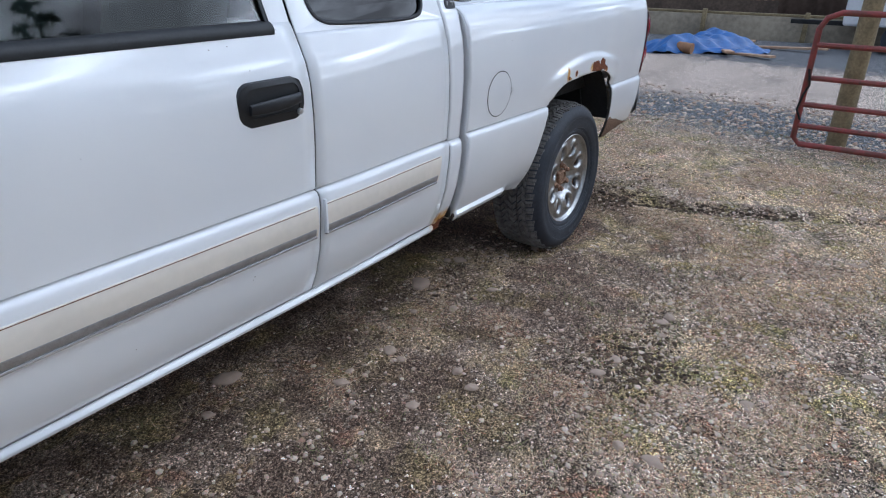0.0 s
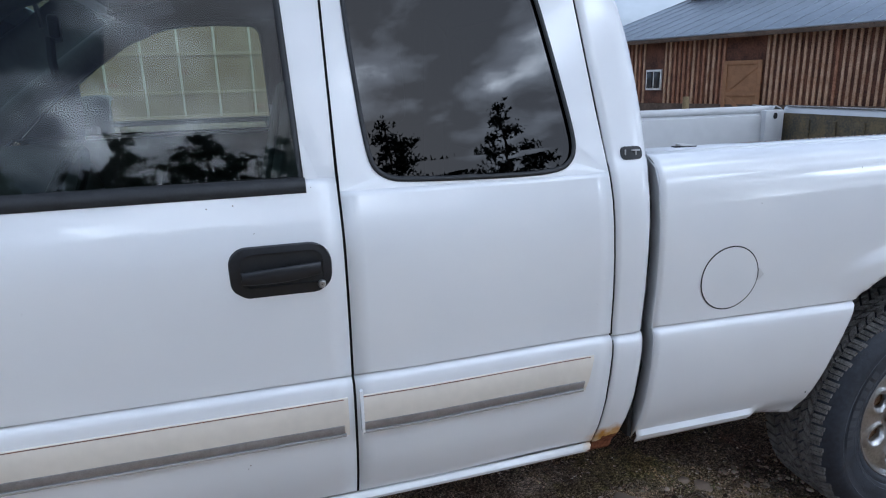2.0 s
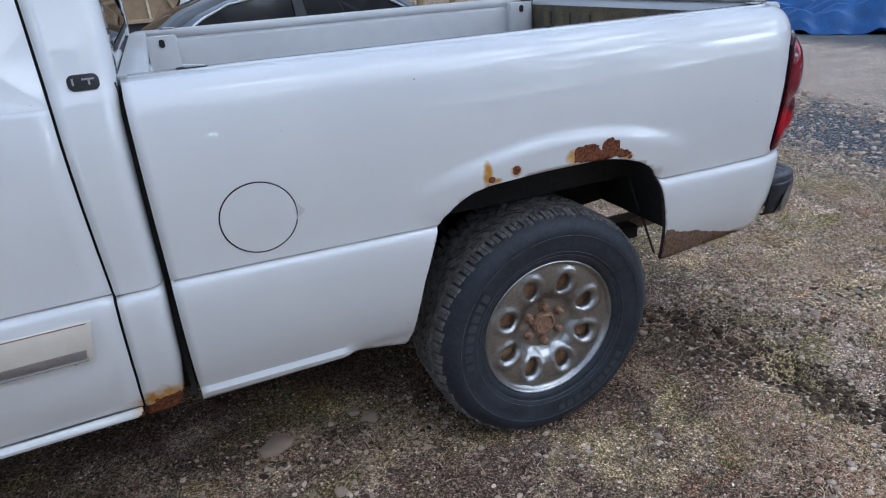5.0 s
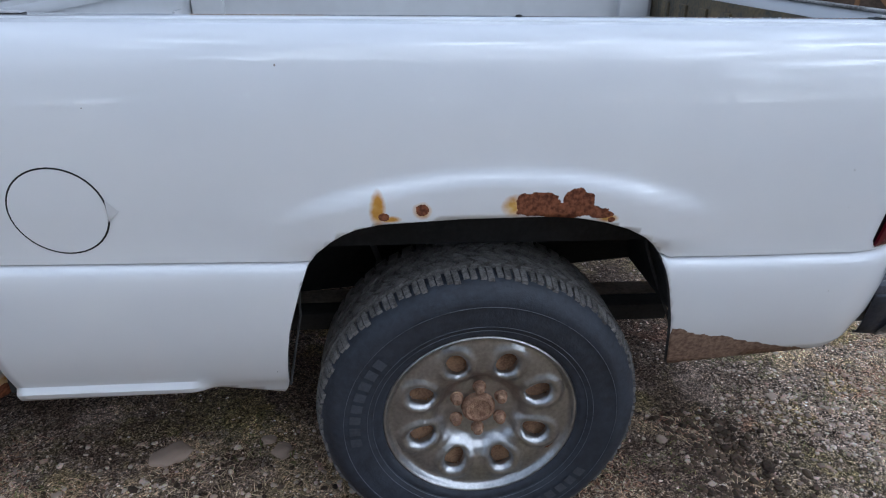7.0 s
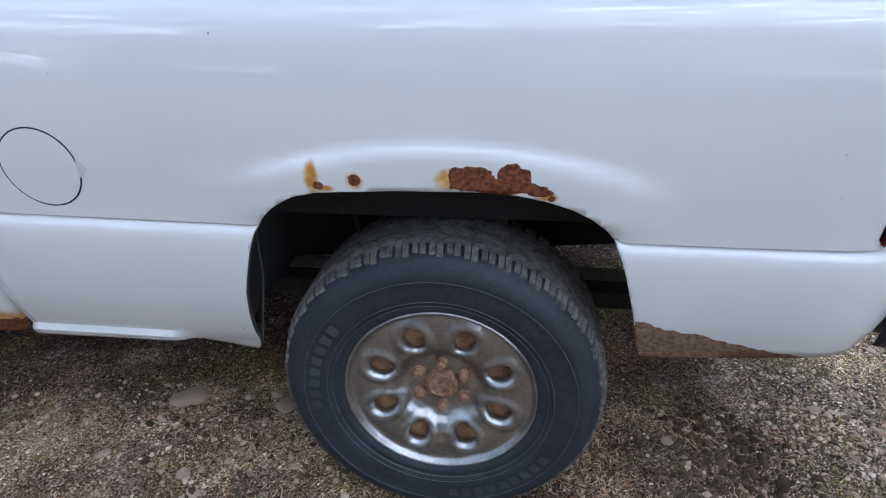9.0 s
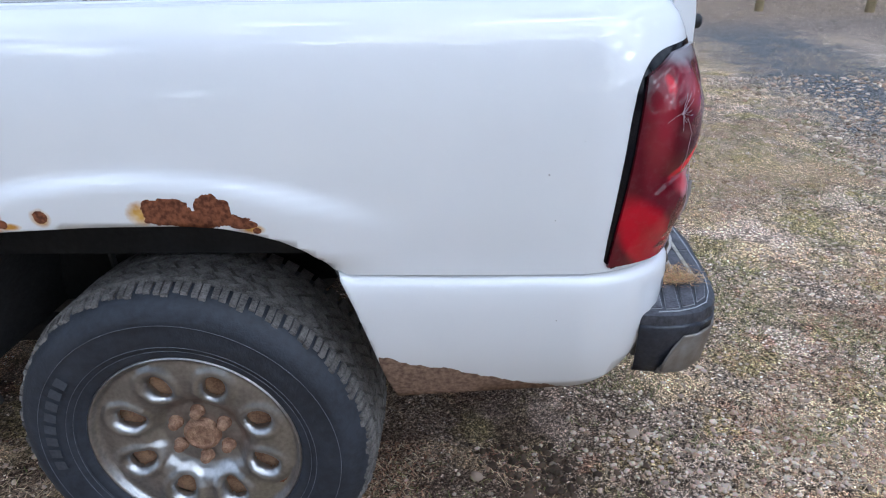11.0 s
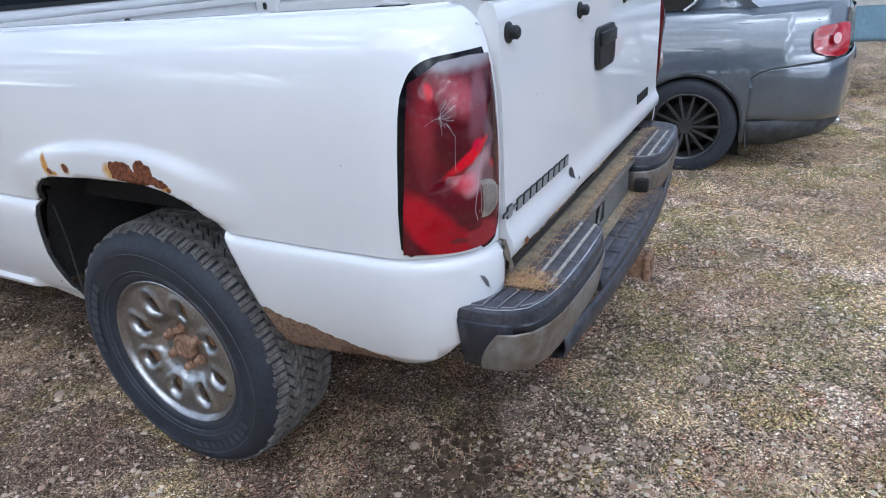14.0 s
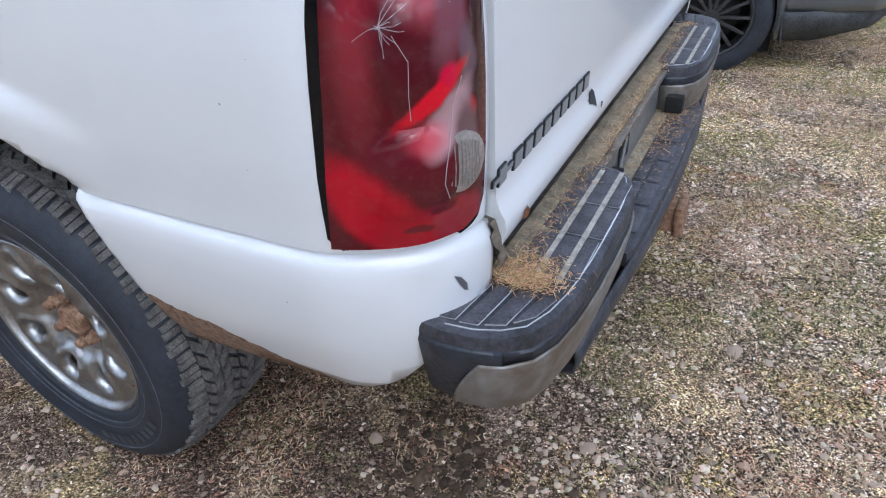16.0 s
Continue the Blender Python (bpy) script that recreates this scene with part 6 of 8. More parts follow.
    part("underside", box(3.5, 1.45, 0.25, (-0.9, 0, 0.36), 0.02), M_DARK, car)
    part("cabin_floor", box(2.0, 1.3, 0.3, (-1.0, 0, 0.75), 0.05), M_TRIM, car)
    part("exhaust_tip", tube([(0.9, -0.42, 0.26), (1.10, -0.42, 0.25)], 0.028, 10), M_BRIGHT, car)
    part("number_plate", box(0.004, 0.32, 0.11, (1.160, 0, 0.78), 0.001), M_WORN, car)
    ty = lathe([(0.205, 0.01), (0.215, -0.004), (0.25, -0.012), (0.285, -0.006), (0.303, 0.012), (0.306, 0.05), (0.306, 0.16), (0.30, 0.19), (0.26, 0.205), (0.21, 0.20)], 64)
    w = part("wheel", ty, M_RUBBER, car, "low-profile tyre on a black multi-spoke wheel")
    rim = lathe([(0.205, 0.012), (0.212, 0.002), (0.206, -0.001), (0.196, 0.006), (0.192, 0.03), (0.19, 0.12)], 56)
    r = part("rim", rim, M_ALLOY, w)
    for k in range(14):
        a = 2 * math.pi * k / 14
        sp = box(0.165, 0.018, 0.017, (0.110, 0.022, 0), 0.004)
        bmesh.ops.transform(sp, matrix=Matrix.Rotation(-a, 4, "Y"), verts=sp.verts)
        part("spoke", sp, M_ALLOY, w)
    part("hub", lathe([(0.001, 0.008), (0.04, 0.010), (0.05, 0.03), (0.06, 0.04)], 24), M_ALLOY, w)
    part("brake_disc", lathe([(0.001, 0.09), (0.14, 0.09), (0.14, 0.10), (0.001, 0.10)], 32), M_DARK, w)
    part("inner_well", box(0.70, 0.02, 0.62, (0, 0.24, 0.05), 0), M_DARK, car).location = (0, -0.84, 0.32)
    w.matrix_basis = pose(0, -0.868, 0.304)
    wheel_copy(w, pose(0, 0.868, 0.304, 0, 0, 180))
    wheel_copy(w, pose(-2.58, -0.868, 0.304, 0, 20, 0))
    wheel_copy(w, pose(-2.58, 0.868, 0.304, 0, 20, 180))
    for o in car.children:
        if o.name.split('.')[0] != 'wheel':
            for q in (o, *o.children):
                for v in q.data.vertices:
                    v.co.x = v.co.x if v.co.x < 0.28 else 0.28 + (v.co.x - 0.28) * 0.774
    return car


sedan = build_sedan()
for ob in sedan.children:
    if ob.data and ob.data.materials and ob.data.materials[0] == M_CGLASS:
        mid_ = sum((v.co for v in ob.data.vertices), Vector()) / len(ob.data.vertices)
        if ob.data.polygons[0].normal.dot(mid_ - Vector((-0.9, 0, 0.9))) < 0:
            ob.data.flip_normals()
SEDAN_TURN = 7.0
sedan.matrix_world = pose(0.915, 3.25, 0.0, 0, 0, SEDAN_TURN) @ pose(0, 0.868, 0)


# ---------------------------------------------------------------- old light-blue pickup further back
M_OLD = mat("faded_blue_paint", (0.20, 0.33, 0.42), 0.45, 0.0, 0.3, vary=0.14, scale=4)
M_OLDW = mat("faded_white_band", (0.60, 0.60, 0.58), 0.5, vary=0.1)


def build_old_pickup():
    t = thing("old_pickup", "faded light-blue old pickup with a white band", "pickup truck")
    W = 0.92
    bedb = box(2.2, 2 * W, 0.10, (-0.2, 0, 0.62), 0.02)
    part("bed_floor", bedb, M_DARK, t)
    for s in (-1, 1):
        rows = []
        for i in range(61):
            x = -1.25 + 2.35 * i / 60
            d = abs(x)
            zb = 0.56 if d > 0.42 else 0.36 + math.sqrt(max(0, 0.42 ** 2 - d * d))
            rows.append([(x, s * (W - 0.02 * abs(z - 0.8) ** 1.5), max(z, zb)) for z in (0.5, 0.6, 0.66, 0.72, 0.78, 0.84, 0.92, 1.00, 1.06)])
        part("bed_side", finish(grid(rows)), M_OLD, t, solid=0.02)
        part("white_band", box(2.3, 0.012, 0.13, (-0.08, s * (W + 0.008), 0.93), 0.004), M_OLDW, t)
        part("door", grid([[(x, s * (W - 0.01), z) for x in (-2.45, -1.28)] for z in (0.5, 0.8, 1.06)]), M_OLD, t, solid=0.02)
        part("wing", grid([[(x, s * (W - 0.01), z) for x in (-4.1, -3.7, -2.47)] for z in (0.62, 0.8, 1.02)]), M_OLD, t, solid=0.02)
        fr = [(-2.50, 1.06), (-1.27, 1.06), (-1.33, 1.62), (-1.40, 1.66), (-2.05, 1.66), (-2.15, 1.62)]
        wi = [(-2.38, 1.10), (-1.36, 1.10), (-1.41, 1.56), (-1.46, 1.59), (-2.02, 1.59), (-2.09, 1.56)]
        f = part("window_frame", ring(fr, wi, lambda u, v, q=s: (u, q * (W - 0.02 - 0.22 * (v - 1.06)), v)), M_OLDW, t, solid=0.02)
        part("window_pane", ring_fill(wi, lambda u, v, q=s: (u, q * (W - 0.025 - 0.22 * (v - 1.06)), v)), M_CGLASS, f, smooth=0)
        part("tail_lamp", box(0.03, 0.10, 0.20, (1.105, s * 0.83, 0.80), 0.01), M_LENS, t, "red tail lamp")
    part("roof", box(0.95, 1.55, 0.07, (-1.80, 0, 1.685), 0.03, 3), M_OLDW, t, "white roof")
    part("cab_back", box(0.03, 1.70, 0.60, (-1.28, 0, 0.86), 0.01), M_OLD, t)
    part("tailgate", box(0.05, 1.60, 0.50, (1.09, 0, 0.81), 0.015), M_OLD, t, "faded blue tailgate")
    part("gate_band", box(0.01, 1.30, 0.12, (1.12, 0, 0.86), 0.003), M_OLDW, t)
    part("rear_bumper", box(0.14, 1.85, 0.17, (1.19, 0, 0.52), 0.02), M_CHROME, t, "dull bumper with a dark recess")
    part("bumper_recess", box(0.01, 0.7, 0.07, (1.262, -0.2, 0.52), 0.003), M_DARK, t)
    part("bumper_end", box(0.12, 0.14, 0.18, (1.20, -0.92, 0.54), 0.03), M_SEAL, t)
    part("bonnet", box(1.7, 1.74, 0.12, (-3.25, 0, 0.98), 0.05, 3), M_OLD, t)
    part("nose", box(0.08, 1.74, 0.36, (-4.12, 0, 0.82), 0.03), M_OLDW, t)
    part("chassis", box(4.6, 1.0, 0.16, (-1.6, 0, 0.48), 0.02), M_DARK, t)
    part("screen", grid([[(-2.55 + 0.42 * k, y, 1.06 + 0.58 * k) for y in (-0.8 + 0.1 * k, 0.8 - 0.1 * k)] for k in (0, 1)]), M_CGLASS, t)
    ty = lathe([(0.20, 0.02), (0.22, 0.0), (0.28, -0.01), (0.335, 0.0), (0.355, 0.03), (0.355, 0.18), (0.33, 0.21), (0.2, 0.2)], 40)
    w = part("wheel", ty, M_RUBBER, t)
    part("rim", lathe([(0.001, 0.03), (0.06, 0.03), (0.08, 0.05), (0.18, 0.04), (0.20, 0.02)], 32), M_OLDW, w)
    w.matrix_basis = pose(0, -W + 0.04, 0.352)
    wheel_copy(w, pose(0, W - 0.04, 0.352, 0, 0, 180))
    wheel_copy(w, pose(-3.3, -W + 0.04, 0.352))
    wheel_copy(w, pose(-3.3, W - 0.04, 0.352, 0, 0, 180))
    return t


build_old_pickup().matrix_world = pose(1.2, 6.4, 0.0, 0, 0, 4) @ Matrix.Diagonal((0.85, 1, 0.92, 1))

# ---------------------------------------------------------------- long tan box trailer
M_TAN = mat("weathered_tan_panel", (0.36, 0.26, 0.165), 0.7, vary=0.22, scale=1.3, bump=0.15, colour2=(0.27, 0.185, 0.11))
M_TANR = mat("tan_rib", (0.42, 0.32, 0.21), 0.6, vary=0.2, scale=4)
M_RIBC = mat("pale_trailer_rib", (0.62, 0.57, 0.46), 0.7, vary=0.25, scale=6)
M_ROOFW = mat("white_trailer_roof", (0.72, 0.72, 0.72), 0.55, vary=0.1, scale=2)
box_trailer = thing("box_trailer", "long weathered tan box trailer with upright ribs and a white roof", "trailer", pose(-4.6, 19.6, 0) @ Matrix.Diagonal((1, 1, 0.95, 1)))
part("wall", box(12.0, 2.4, 3.25, (0, 0, 2.27), 0.03), M_TAN, box_trailer, "weathered tan side wall")
roof_w = box(3.72, 2.5, 0.54, (-4.17, 0, 4.15), 0.20, 4)
part("roof", roof_w, M_ROOFW, box_trailer, "white rounded roof cap")
part("roof", box(8.3, 2.46, 0.44, (1.86, 0, 4.06), 0.16, 3), M_TANR, box_trailer)
for k in range(13):
    part("rib", box(0.06, 0.05, 3.15, (-5.97 + k * 0.965, -1.22, 2.30), 0.01), M_RIBC, box_trailer)
for z in (0.70, 1.40, 2.50, 3.78):
    part("rail", box(12.0, 0.06, 0.10, (0, -1.225, z), 0.01), M_TANR, box_trailer)
for k in range(6):
    part("rust_stain", box(0.25 + 0.1 * (k % 3), 0.008, 0.12, (-4.9 + k * 1.92, -1.204, 0.95 + 0.35 * (k % 4)), 0.003), M_DRUM, box_trailer)
part("chassis", box(11.0, 1.2, 0.22, (0, 0, 0.56), 0.02), M_DARK, box_trailer)
for x in (-4.0, 3.4, 4.5):
    for y in (-1.0, 1.0):
        part("wheel", lathe([(0.001, 0.0), (0.22, 0.01), (0.30, -0.02), (0.42, -0.01), (0.45, 0.03), (0.45, 0.22), (0.3, 0.25), (0.001, 0.25)], 28), M_RUBBER, box_trailer).location = (x, y - 0.12, 0.45)
part("hatch", box(0.35, 0.02, 0.25, (-5.45, -1.255, 4.08), 0.06), M_DARK, box_trailer)
part("aerial", tube([(-4.75, -1.0, 4.2), (-4.75, -1.0, 4.95)], 0.015, 6), M_DARK, box_trailer)

# ---------------------------------------------------------------- barn
M_BOARD = mat("weathered_barn_board", (0.17, 0.072, 0.043), 0.85, vary=0.35, scale=2.5, bump=0.4, bscale=30, colour2=(0.055, 0.025, 0.018))
M_BATTEN = mat("pale_batten", (0.56, 0.38, 0.25), 0.8, vary=0.3, scale=3, bump=0.3, colour2=(0.34, 0.19, 0.11))
M_BATTEN_RED = mat("reddish_batten", (0.42, 0.22, 0.13), 0.8, vary=0.3, scale=3, bump=0.3, colour2=(0.24, 0.105, 0.06))
M_BASE = mat("stained_footing", (0.115, 0.080, 0.058), 0.9, vary=0.4, scale=2.2, bump=0.4)
M_METAL = mat("galvanised_roof", (0.33, 0.37, 0.42), 0.42, 0.55, vary=0.10, scale=1.2)
M_FRESH = mat("fresh_timber", (0.32, 0.165, 0.080), 0.7, vary=0.2, scale=6, bump=0.2)
M_WFRAME = mat("white_window_frame", (0.75, 0.75, 0.73), 0.5, vary=0.05)
D_W, N_W = Vector((0.316, -0.949, 0)), Vector((0.949, 0.316, 0))
B0 = Vector((10.4, 21.3, 0))
BARN_M = Matrix(((D_W.x, N_W.x, 0, B0.x), (D_W.y, N_W.y, 0, B0.y), (0, 0, 1, 0), (0, 0, 0, 1)))
# in the barn's own axes: x along the front wall, y inward, z up
barn = thing("barn", "old board-and-batten timber barn with a galvanised metal roof", "barn", BARN_M)
LEN, EAVE = 21.0, 2.62
part("front_wall", box(LEN, 0.12, EAVE + 0.25, (LEN / 2, 0.06, (EAVE - 0.25) / 2), 0), M_BOARD, barn, "reddish weathered boards")
part("end_wall", grid([[(0.02, y, z0 + (z1 - z0) * k) for k in (0, 1)] for y, z0, z1 in ((0.1, -0.2, EAVE), (5.9, -0.2, 4.4))]), M_BOARD, barn, solid=0.08)
part("footing", box(LEN, 0.10, 0.75, (LEN / 2, -0.04, 0.17), 0.01), M_BASE, barn, "dark stained footing boards")
rb = random.Random(3)
openings = ((0.98, 1.62), (2.80, 3.44), (5.75, 6.95), (12.6, 13.6))
x = 0.06
while x < LEN:
    if not any(a - 0.05 < x < b_ + 0.05 for a, b_ in openings):
        h = EAVE - 0.52
        part("batten", box(0.066 + 0.02 * rb.random(), 0.05, h, (x, -0.022, 0.54 + h / 2), 0.004), (M_BATTEN, M_BATTEN, M_BATTEN_RED)[int(rb.random() * 3)], barn)
    x += 0.165 + 0.02 * rb.random()
part("lower_roof", grid([[(x_, y_, z_) for x_ in (0.02, LEN)] for y_, z_ in ((-0.45, EAVE + 0.02), (6.0, 4.48))]), M_METAL, barn, "galvanised lower roof", solid=0.05)
for k in range(36):
    part("roof_rib", tube([(0.06 + k * 0.58, -0.45, EAVE + 0.055), (0.06 + k * 0.58, 6.0, 4.515)], 0.018, 4), M_METAL, barn)
part("fascia", box(LEN, 0.03, 0.12, (LEN / 2 + 0.02, -0.43, EAVE - 0.06), 0.004), M_BASE, barn)
part("upper_wall", box(LEN, 0.12, 1.2, (LEN / 2 + 0.3, 5.9, 4.6), 0), M_BOARD, barn)
part("upper_gable", ring_fill([(5.85, 4.0), (17.0, 4.0), (17.0, 5.0), (14.4, 6.8), (11.5, 7.5), (8.65, 6.8), (5.85, 5.0)], lambda u, v: (0.3, u, v)), M_BOARD, barn, smooth=0, solid=0.1)
part("upper_roof", grid([[(x_, y_, z_) for x_ in (-0.15, LEN)] for y_, z_ in ((5.4, 4.93), (8.65, 6.9), (11.5, 7.65), (14.5, 6.9), (17.4, 4.93))]), M_METAL, barn, "galvanised upper roof", solid=0.05, smooth=20)


def barn_window(xc, z0, z1, w):
    f = part("window", box(w, 0.06, z1 - z0, (xc, -0.03, (z0 + z1) / 2), 0.004), M_WFRAME, barn, "small white-framed window")
    for sx in (-0.25, 0.25):
        part("pane", box(w * 0.40, 0.012, (z1 - z0) * 0.80, (xc + sx * w * 0.92, -0.064, (z0 + z1) / 2), 0.002), M_CGLASS2, f)


M_CGLASS2 = mat("dark_pane", (0.03, 0.035, 0.04), 0.08, 0, 0.5)
barn_window(1.30, 0.98, 1.66, 0.58)
barn_window(3.12, 0.98, 1.66, 0.62)
barn_window(13.1, 1.10, 1.95, 0.95)
dr = part("barn_door", box(1.15, 0.05, 1.95, (6.35, -0.05, 0.86), 0.006), M_FRESH, barn, "fresh timber door with cross braces")
for xx in (-0.55, 0.55):
    part("door_stile", box(0.13, 0.04, 1.95, (6.35 + xx, -0.09, 0.86), 0.006), M_FRESH, dr)
for zz in (-0.08, 0.86, 1.78):
    part("door_rail", box(1.15, 0.04, 0.13, (6.35, -0.085, zz), 0.006), M_FRESH, dr)
for zz, sg in ((0.39, 1), (1.32, -1)):
    part("door_brace", box(1.30, 0.035, 0.11, (6.35, -0.08, zz), 0.006, rot=Matrix.Rotation(radians(38 * sg), 4, "Y")), M_FRESH, dr)

# ---------------------------------------------------------------- yard: gate, posts, wall, tarps, clutter
M_GATE = mat("rusty_red_gate", (0.30, 0.050, 0.045), 0.55, 0.1, vary=0.3, scale=12, bump=0.2, colour2=(0.13, 0.05, 0.035))
M_POST = mat("weathered_post", (0.26, 0.20, 0.11), 0.9, vary=0.35, scale=7, bump=0.5, bscale=50)
fg = thing("farm_gate", "rusty red tube farm gate standing on the grass", "gate", pose(2.86, -0.66, 0.06, 0, 0, -89))
part("frame", tube([(3.0, 0, 0.02), (0.05, 0, 0.02), (0.0, 0, 0.07), (0.0, 0, 0.92), (0.04, 0, 1.0), (0.13, 0, 1.04), (3.0, 0, 1.04)], 0.023, 10), M_GATE, fg)
for z in (0.17, 0.34, 0.55, 0.80):
    part("rail", tube([(0.0, 0, z), (3.0, 0, z)], 0.021, 8), M_GATE, fg)
part("upright", tube([(1.5, 0.03, 0.02), (1.5, 0.03, 1.04)], 0.016, 8), M_GATE, fg)
part("chain", tube([(0.0, -0.03, 0.62), (0.03, -0.04, 0.50), (0.0, -0.03, 0.42), (-0.02, -0.03, 0.30), (0.02, -0.03, 0.22)], 0.009, 6), M_DARK, fg)


def post(x, y, h, r=0.085, lean=0.0, label="weathered round timber post standing in the yard"):
    b = tube([(0, 0, -0.15), (0.002, 0, h * 0.5), (0.0, 0.004, h)], r, 14, r_end=r * 0.93)
    ob = part("timber_post", b, M_POST)
    ob.matrix_world = pose(x, y, 0, 0, lean, 0)
    return tagged(ob, label, "post", group="timber posts")


post(3.25, -0.95, 1.75, 0.078, label="tall round timber post beside the red gate")
post(7.1, 16.4, 1.15)
post(8.2, 12.3, 0.95)
for x_, y_, h_ in ((2.9, 14.5, 1.2), (4.0, 14.0, 1.2), (5.0, 13.6, 1.15), (6.4, 13.0, 1.1), (10.2, 8.6, 1.1), (3.4, 20, 1.3)):
    post(x_, y_, h_)

M_CONC = mat("stained_concrete", (0.36, 0.30, 0.22), 0.9, vary=0.3, scale=1.6, bump=0.3)
wall = part("low_wall", box(26, 0.16, 0.50, (0, 0, 0.22), 0.01), M_CONC)
wall.matrix_world = pose(12.5, -4.0, 0, 0, 0, 97)
tagged(wall, "low stained concrete wall with a timber rail", "wall", kind="structure")
part("rail", box(26, 0.10, 0.05, (0, 0, 0.50), 0.008), M_POST, wall)
for k in range(14):
    part("rail_post", box(0.09, 0.09, 0.62, (-12.5 + k * 1.9, 0.10, 0.26), 0.01), M_POST, wall)
M_SHED = mat("brown_corrugated", (0.15, 0.10, 0.075), 0.7, 0.2, vary=0.3, scale=1.5)
shed = thing("long_shed", "long dark brown corrugated shed behind the wall", "shed", pose(17.5, -4.0, 0, 0, 0, 97))
part("wall", grid([[(-16 + k * 0.1, 0.03 * math.cos(k * math.pi / 1.5), z) for z in (-0.1, 2.6)] for k in range(321)]), M_SHED, shed, solid=0.01)
part("roof", box(32.6, 5.0, 0.06, (0, -2.3, 2.9), 0, rot=Matrix.Rotation(radians(-7), 4, "X")), M_METAL, shed)

M_TARP = mat("blue_tarp", (0.02, 0.115, 0.35), 0.42, vary=0.25, scale=5, bump=0.2)


def tarp(cx, cy, rx, ry, h, seed, turn, label):
    rr = np.random.default_rng(seed)
    ph = rr.uniform(0, 6.28, 8)
    rows = []
    for i in range(41):
        row = []
        for j in range(41):
            u, v = i / 20 - 1, j / 20 - 1
            d = max(abs(u) ** 1.6, abs(v) ** 1.6)
            hh = h * max(0.0, 1 - d) ** 0.7 * (0.55 + 0.45 * math.sin(3.1 * u + ph[0]) * math.cos(2.3 * v + ph[1]))
            wr = 0.05 * math.sin(9 * u + 5 * v + ph[2]) + 0.035 * math.sin(17 * v - 8 * u + ph[3]) + 0.02 * math.sin(31 * u + ph[4])
            row.append((u * rx * (1 + 0.10 * math.sin(5 * v + ph[5])), v * ry * (1 + 0.12 * math.sin(4 * u + ph[6])), max(0.02, hh + wr * h * 1.4 + 0.03)))
        rows.append(row)
    ob = part("blue_tarp", grid(rows), M_TARP, smooth=25)
    ob.matrix_world = pose(cx, cy, 0, 0, 0, turn)
    return tagged(ob, label, "tarp")


tarp(9.25, 1.80, 0.60, 1.02, 0.42, 3, 38, "crumpled blue tarp lying over a heap on gravel")
tarp(10.1, 7.1, 0.9, 1.7, 0.95, 5, 20, "blue tarp draped over a tall heap")
log = part("log", tube([(0, 0, 0), (0.3, 0.05, 0.02), (0.62, 0.02, 0)], 0.09, 10), M_FRESH)
log.matrix_world = pose(8.5, 1.75, 0.11, 0, 0, 75)
tagged(log, "short yellow timber offcut lying against the tarp", "log")
for k, (x_, y_, a, ln) in enumerate(((8.9, 0.95, 60, 1.0), (10.2, 0.6, 85, 1.4), (10.6, 1.9, 70, 1.6), (8.6, 1.2, 20, 0.5))):
    b = part("plank", box(ln, 0.14, 0.035, (0, 0, 0), 0.004), M_BATTEN)
    b.matrix_world = pose(x_, y_, 0.045 + 0.02 * k, 0, 3, a)
    tagged(b, "loose pale plank lying on the gravel", "plank", group="loose planks")


def clutter(x, y, kind):
    t = thing("scrap_rack" if kind == 0 else "garden_cart", "rusty scrap rack with shelves of metal odds" if kind == 0 else "low flat steel cart with dark tyres", "rack" if kind == 0 else "cart", pose(x, y, 0, 0, 0, 70))
    if kind == 0:
        for sx in (-0.5, 0.5):
            for sy in (-0.2, 0.2):
                part("leg", box(0.05, 0.05, 1.1, (sx, sy, 0.55), 0.006), M_HUBRUST, t)
        for z in (0.25, 0.62, 1.05):
            part("shelf", box(1.15, 0.5, 0.04, (0, 0, z), 0.006), M_BOARD, t)
        for k in range(5):
            part("scrap", box(0.15 + 0.05 * (k % 2), 0.2, 0.12 + 0.04 * (k % 3), (-0.42 + k * 0.2, 0, 0.33 + 0.37 * (k % 2)), 0.02), M_DARK, t)
    else:
        part("deck", box(1.5, 0.8, 0.08, (0, 0, 0.42), 0.01), M_DARK, t)
        for sx in (-0.55, 0.55):
            for sy in (-0.4, 0.32):
                part("wheel", lathe([(0.001, 0), (0.12, 0.0), (0.19, 0.01), (0.19, 0.08), (0.001, 0.08)], 20), M_RUBBER, t).location = (sx, sy, 0.19)
        part("pile", box(1.0, 0.5, 0.25, (0, 0, 0.58), 0.06), M_DRUM, t)


clutter(10.6, 4.6, 0)
clutter(6.2, 22.5, 1)
bin_ = thing("wheelie_bin", "black wheeled rubbish bin standing by the posts", "bin", pose(4.3, 15.2, 0))
part("body", prism([(-0.26, -0.26), (0.26, -0.26), (0.26, 0.26), (-0.26, 0.26)], 0.95, lambda u, v, w: (u * (0.85 + 0.18 * w), v * (0.85 + 0.18 * w), 0.05 + w)), M_PLASTIC, bin_)
part("lid", box(0.58, 0.60, 0.06, (0, 0, 1.03), 0.02), M_PLASTIC, bin_)
stack = thing("timber_stack", "dark stack of stained boards at the trailer's end", "timber stack", pose(2.4, 19.4, 0))
for k in range(9):
    part("board", box(1.2, 0.9, 0.22, (0.04 * (k % 3), 0, 0.12 + k * 0.26), 0.02), M_BOARD if k % 2 else M_BASE, stack)

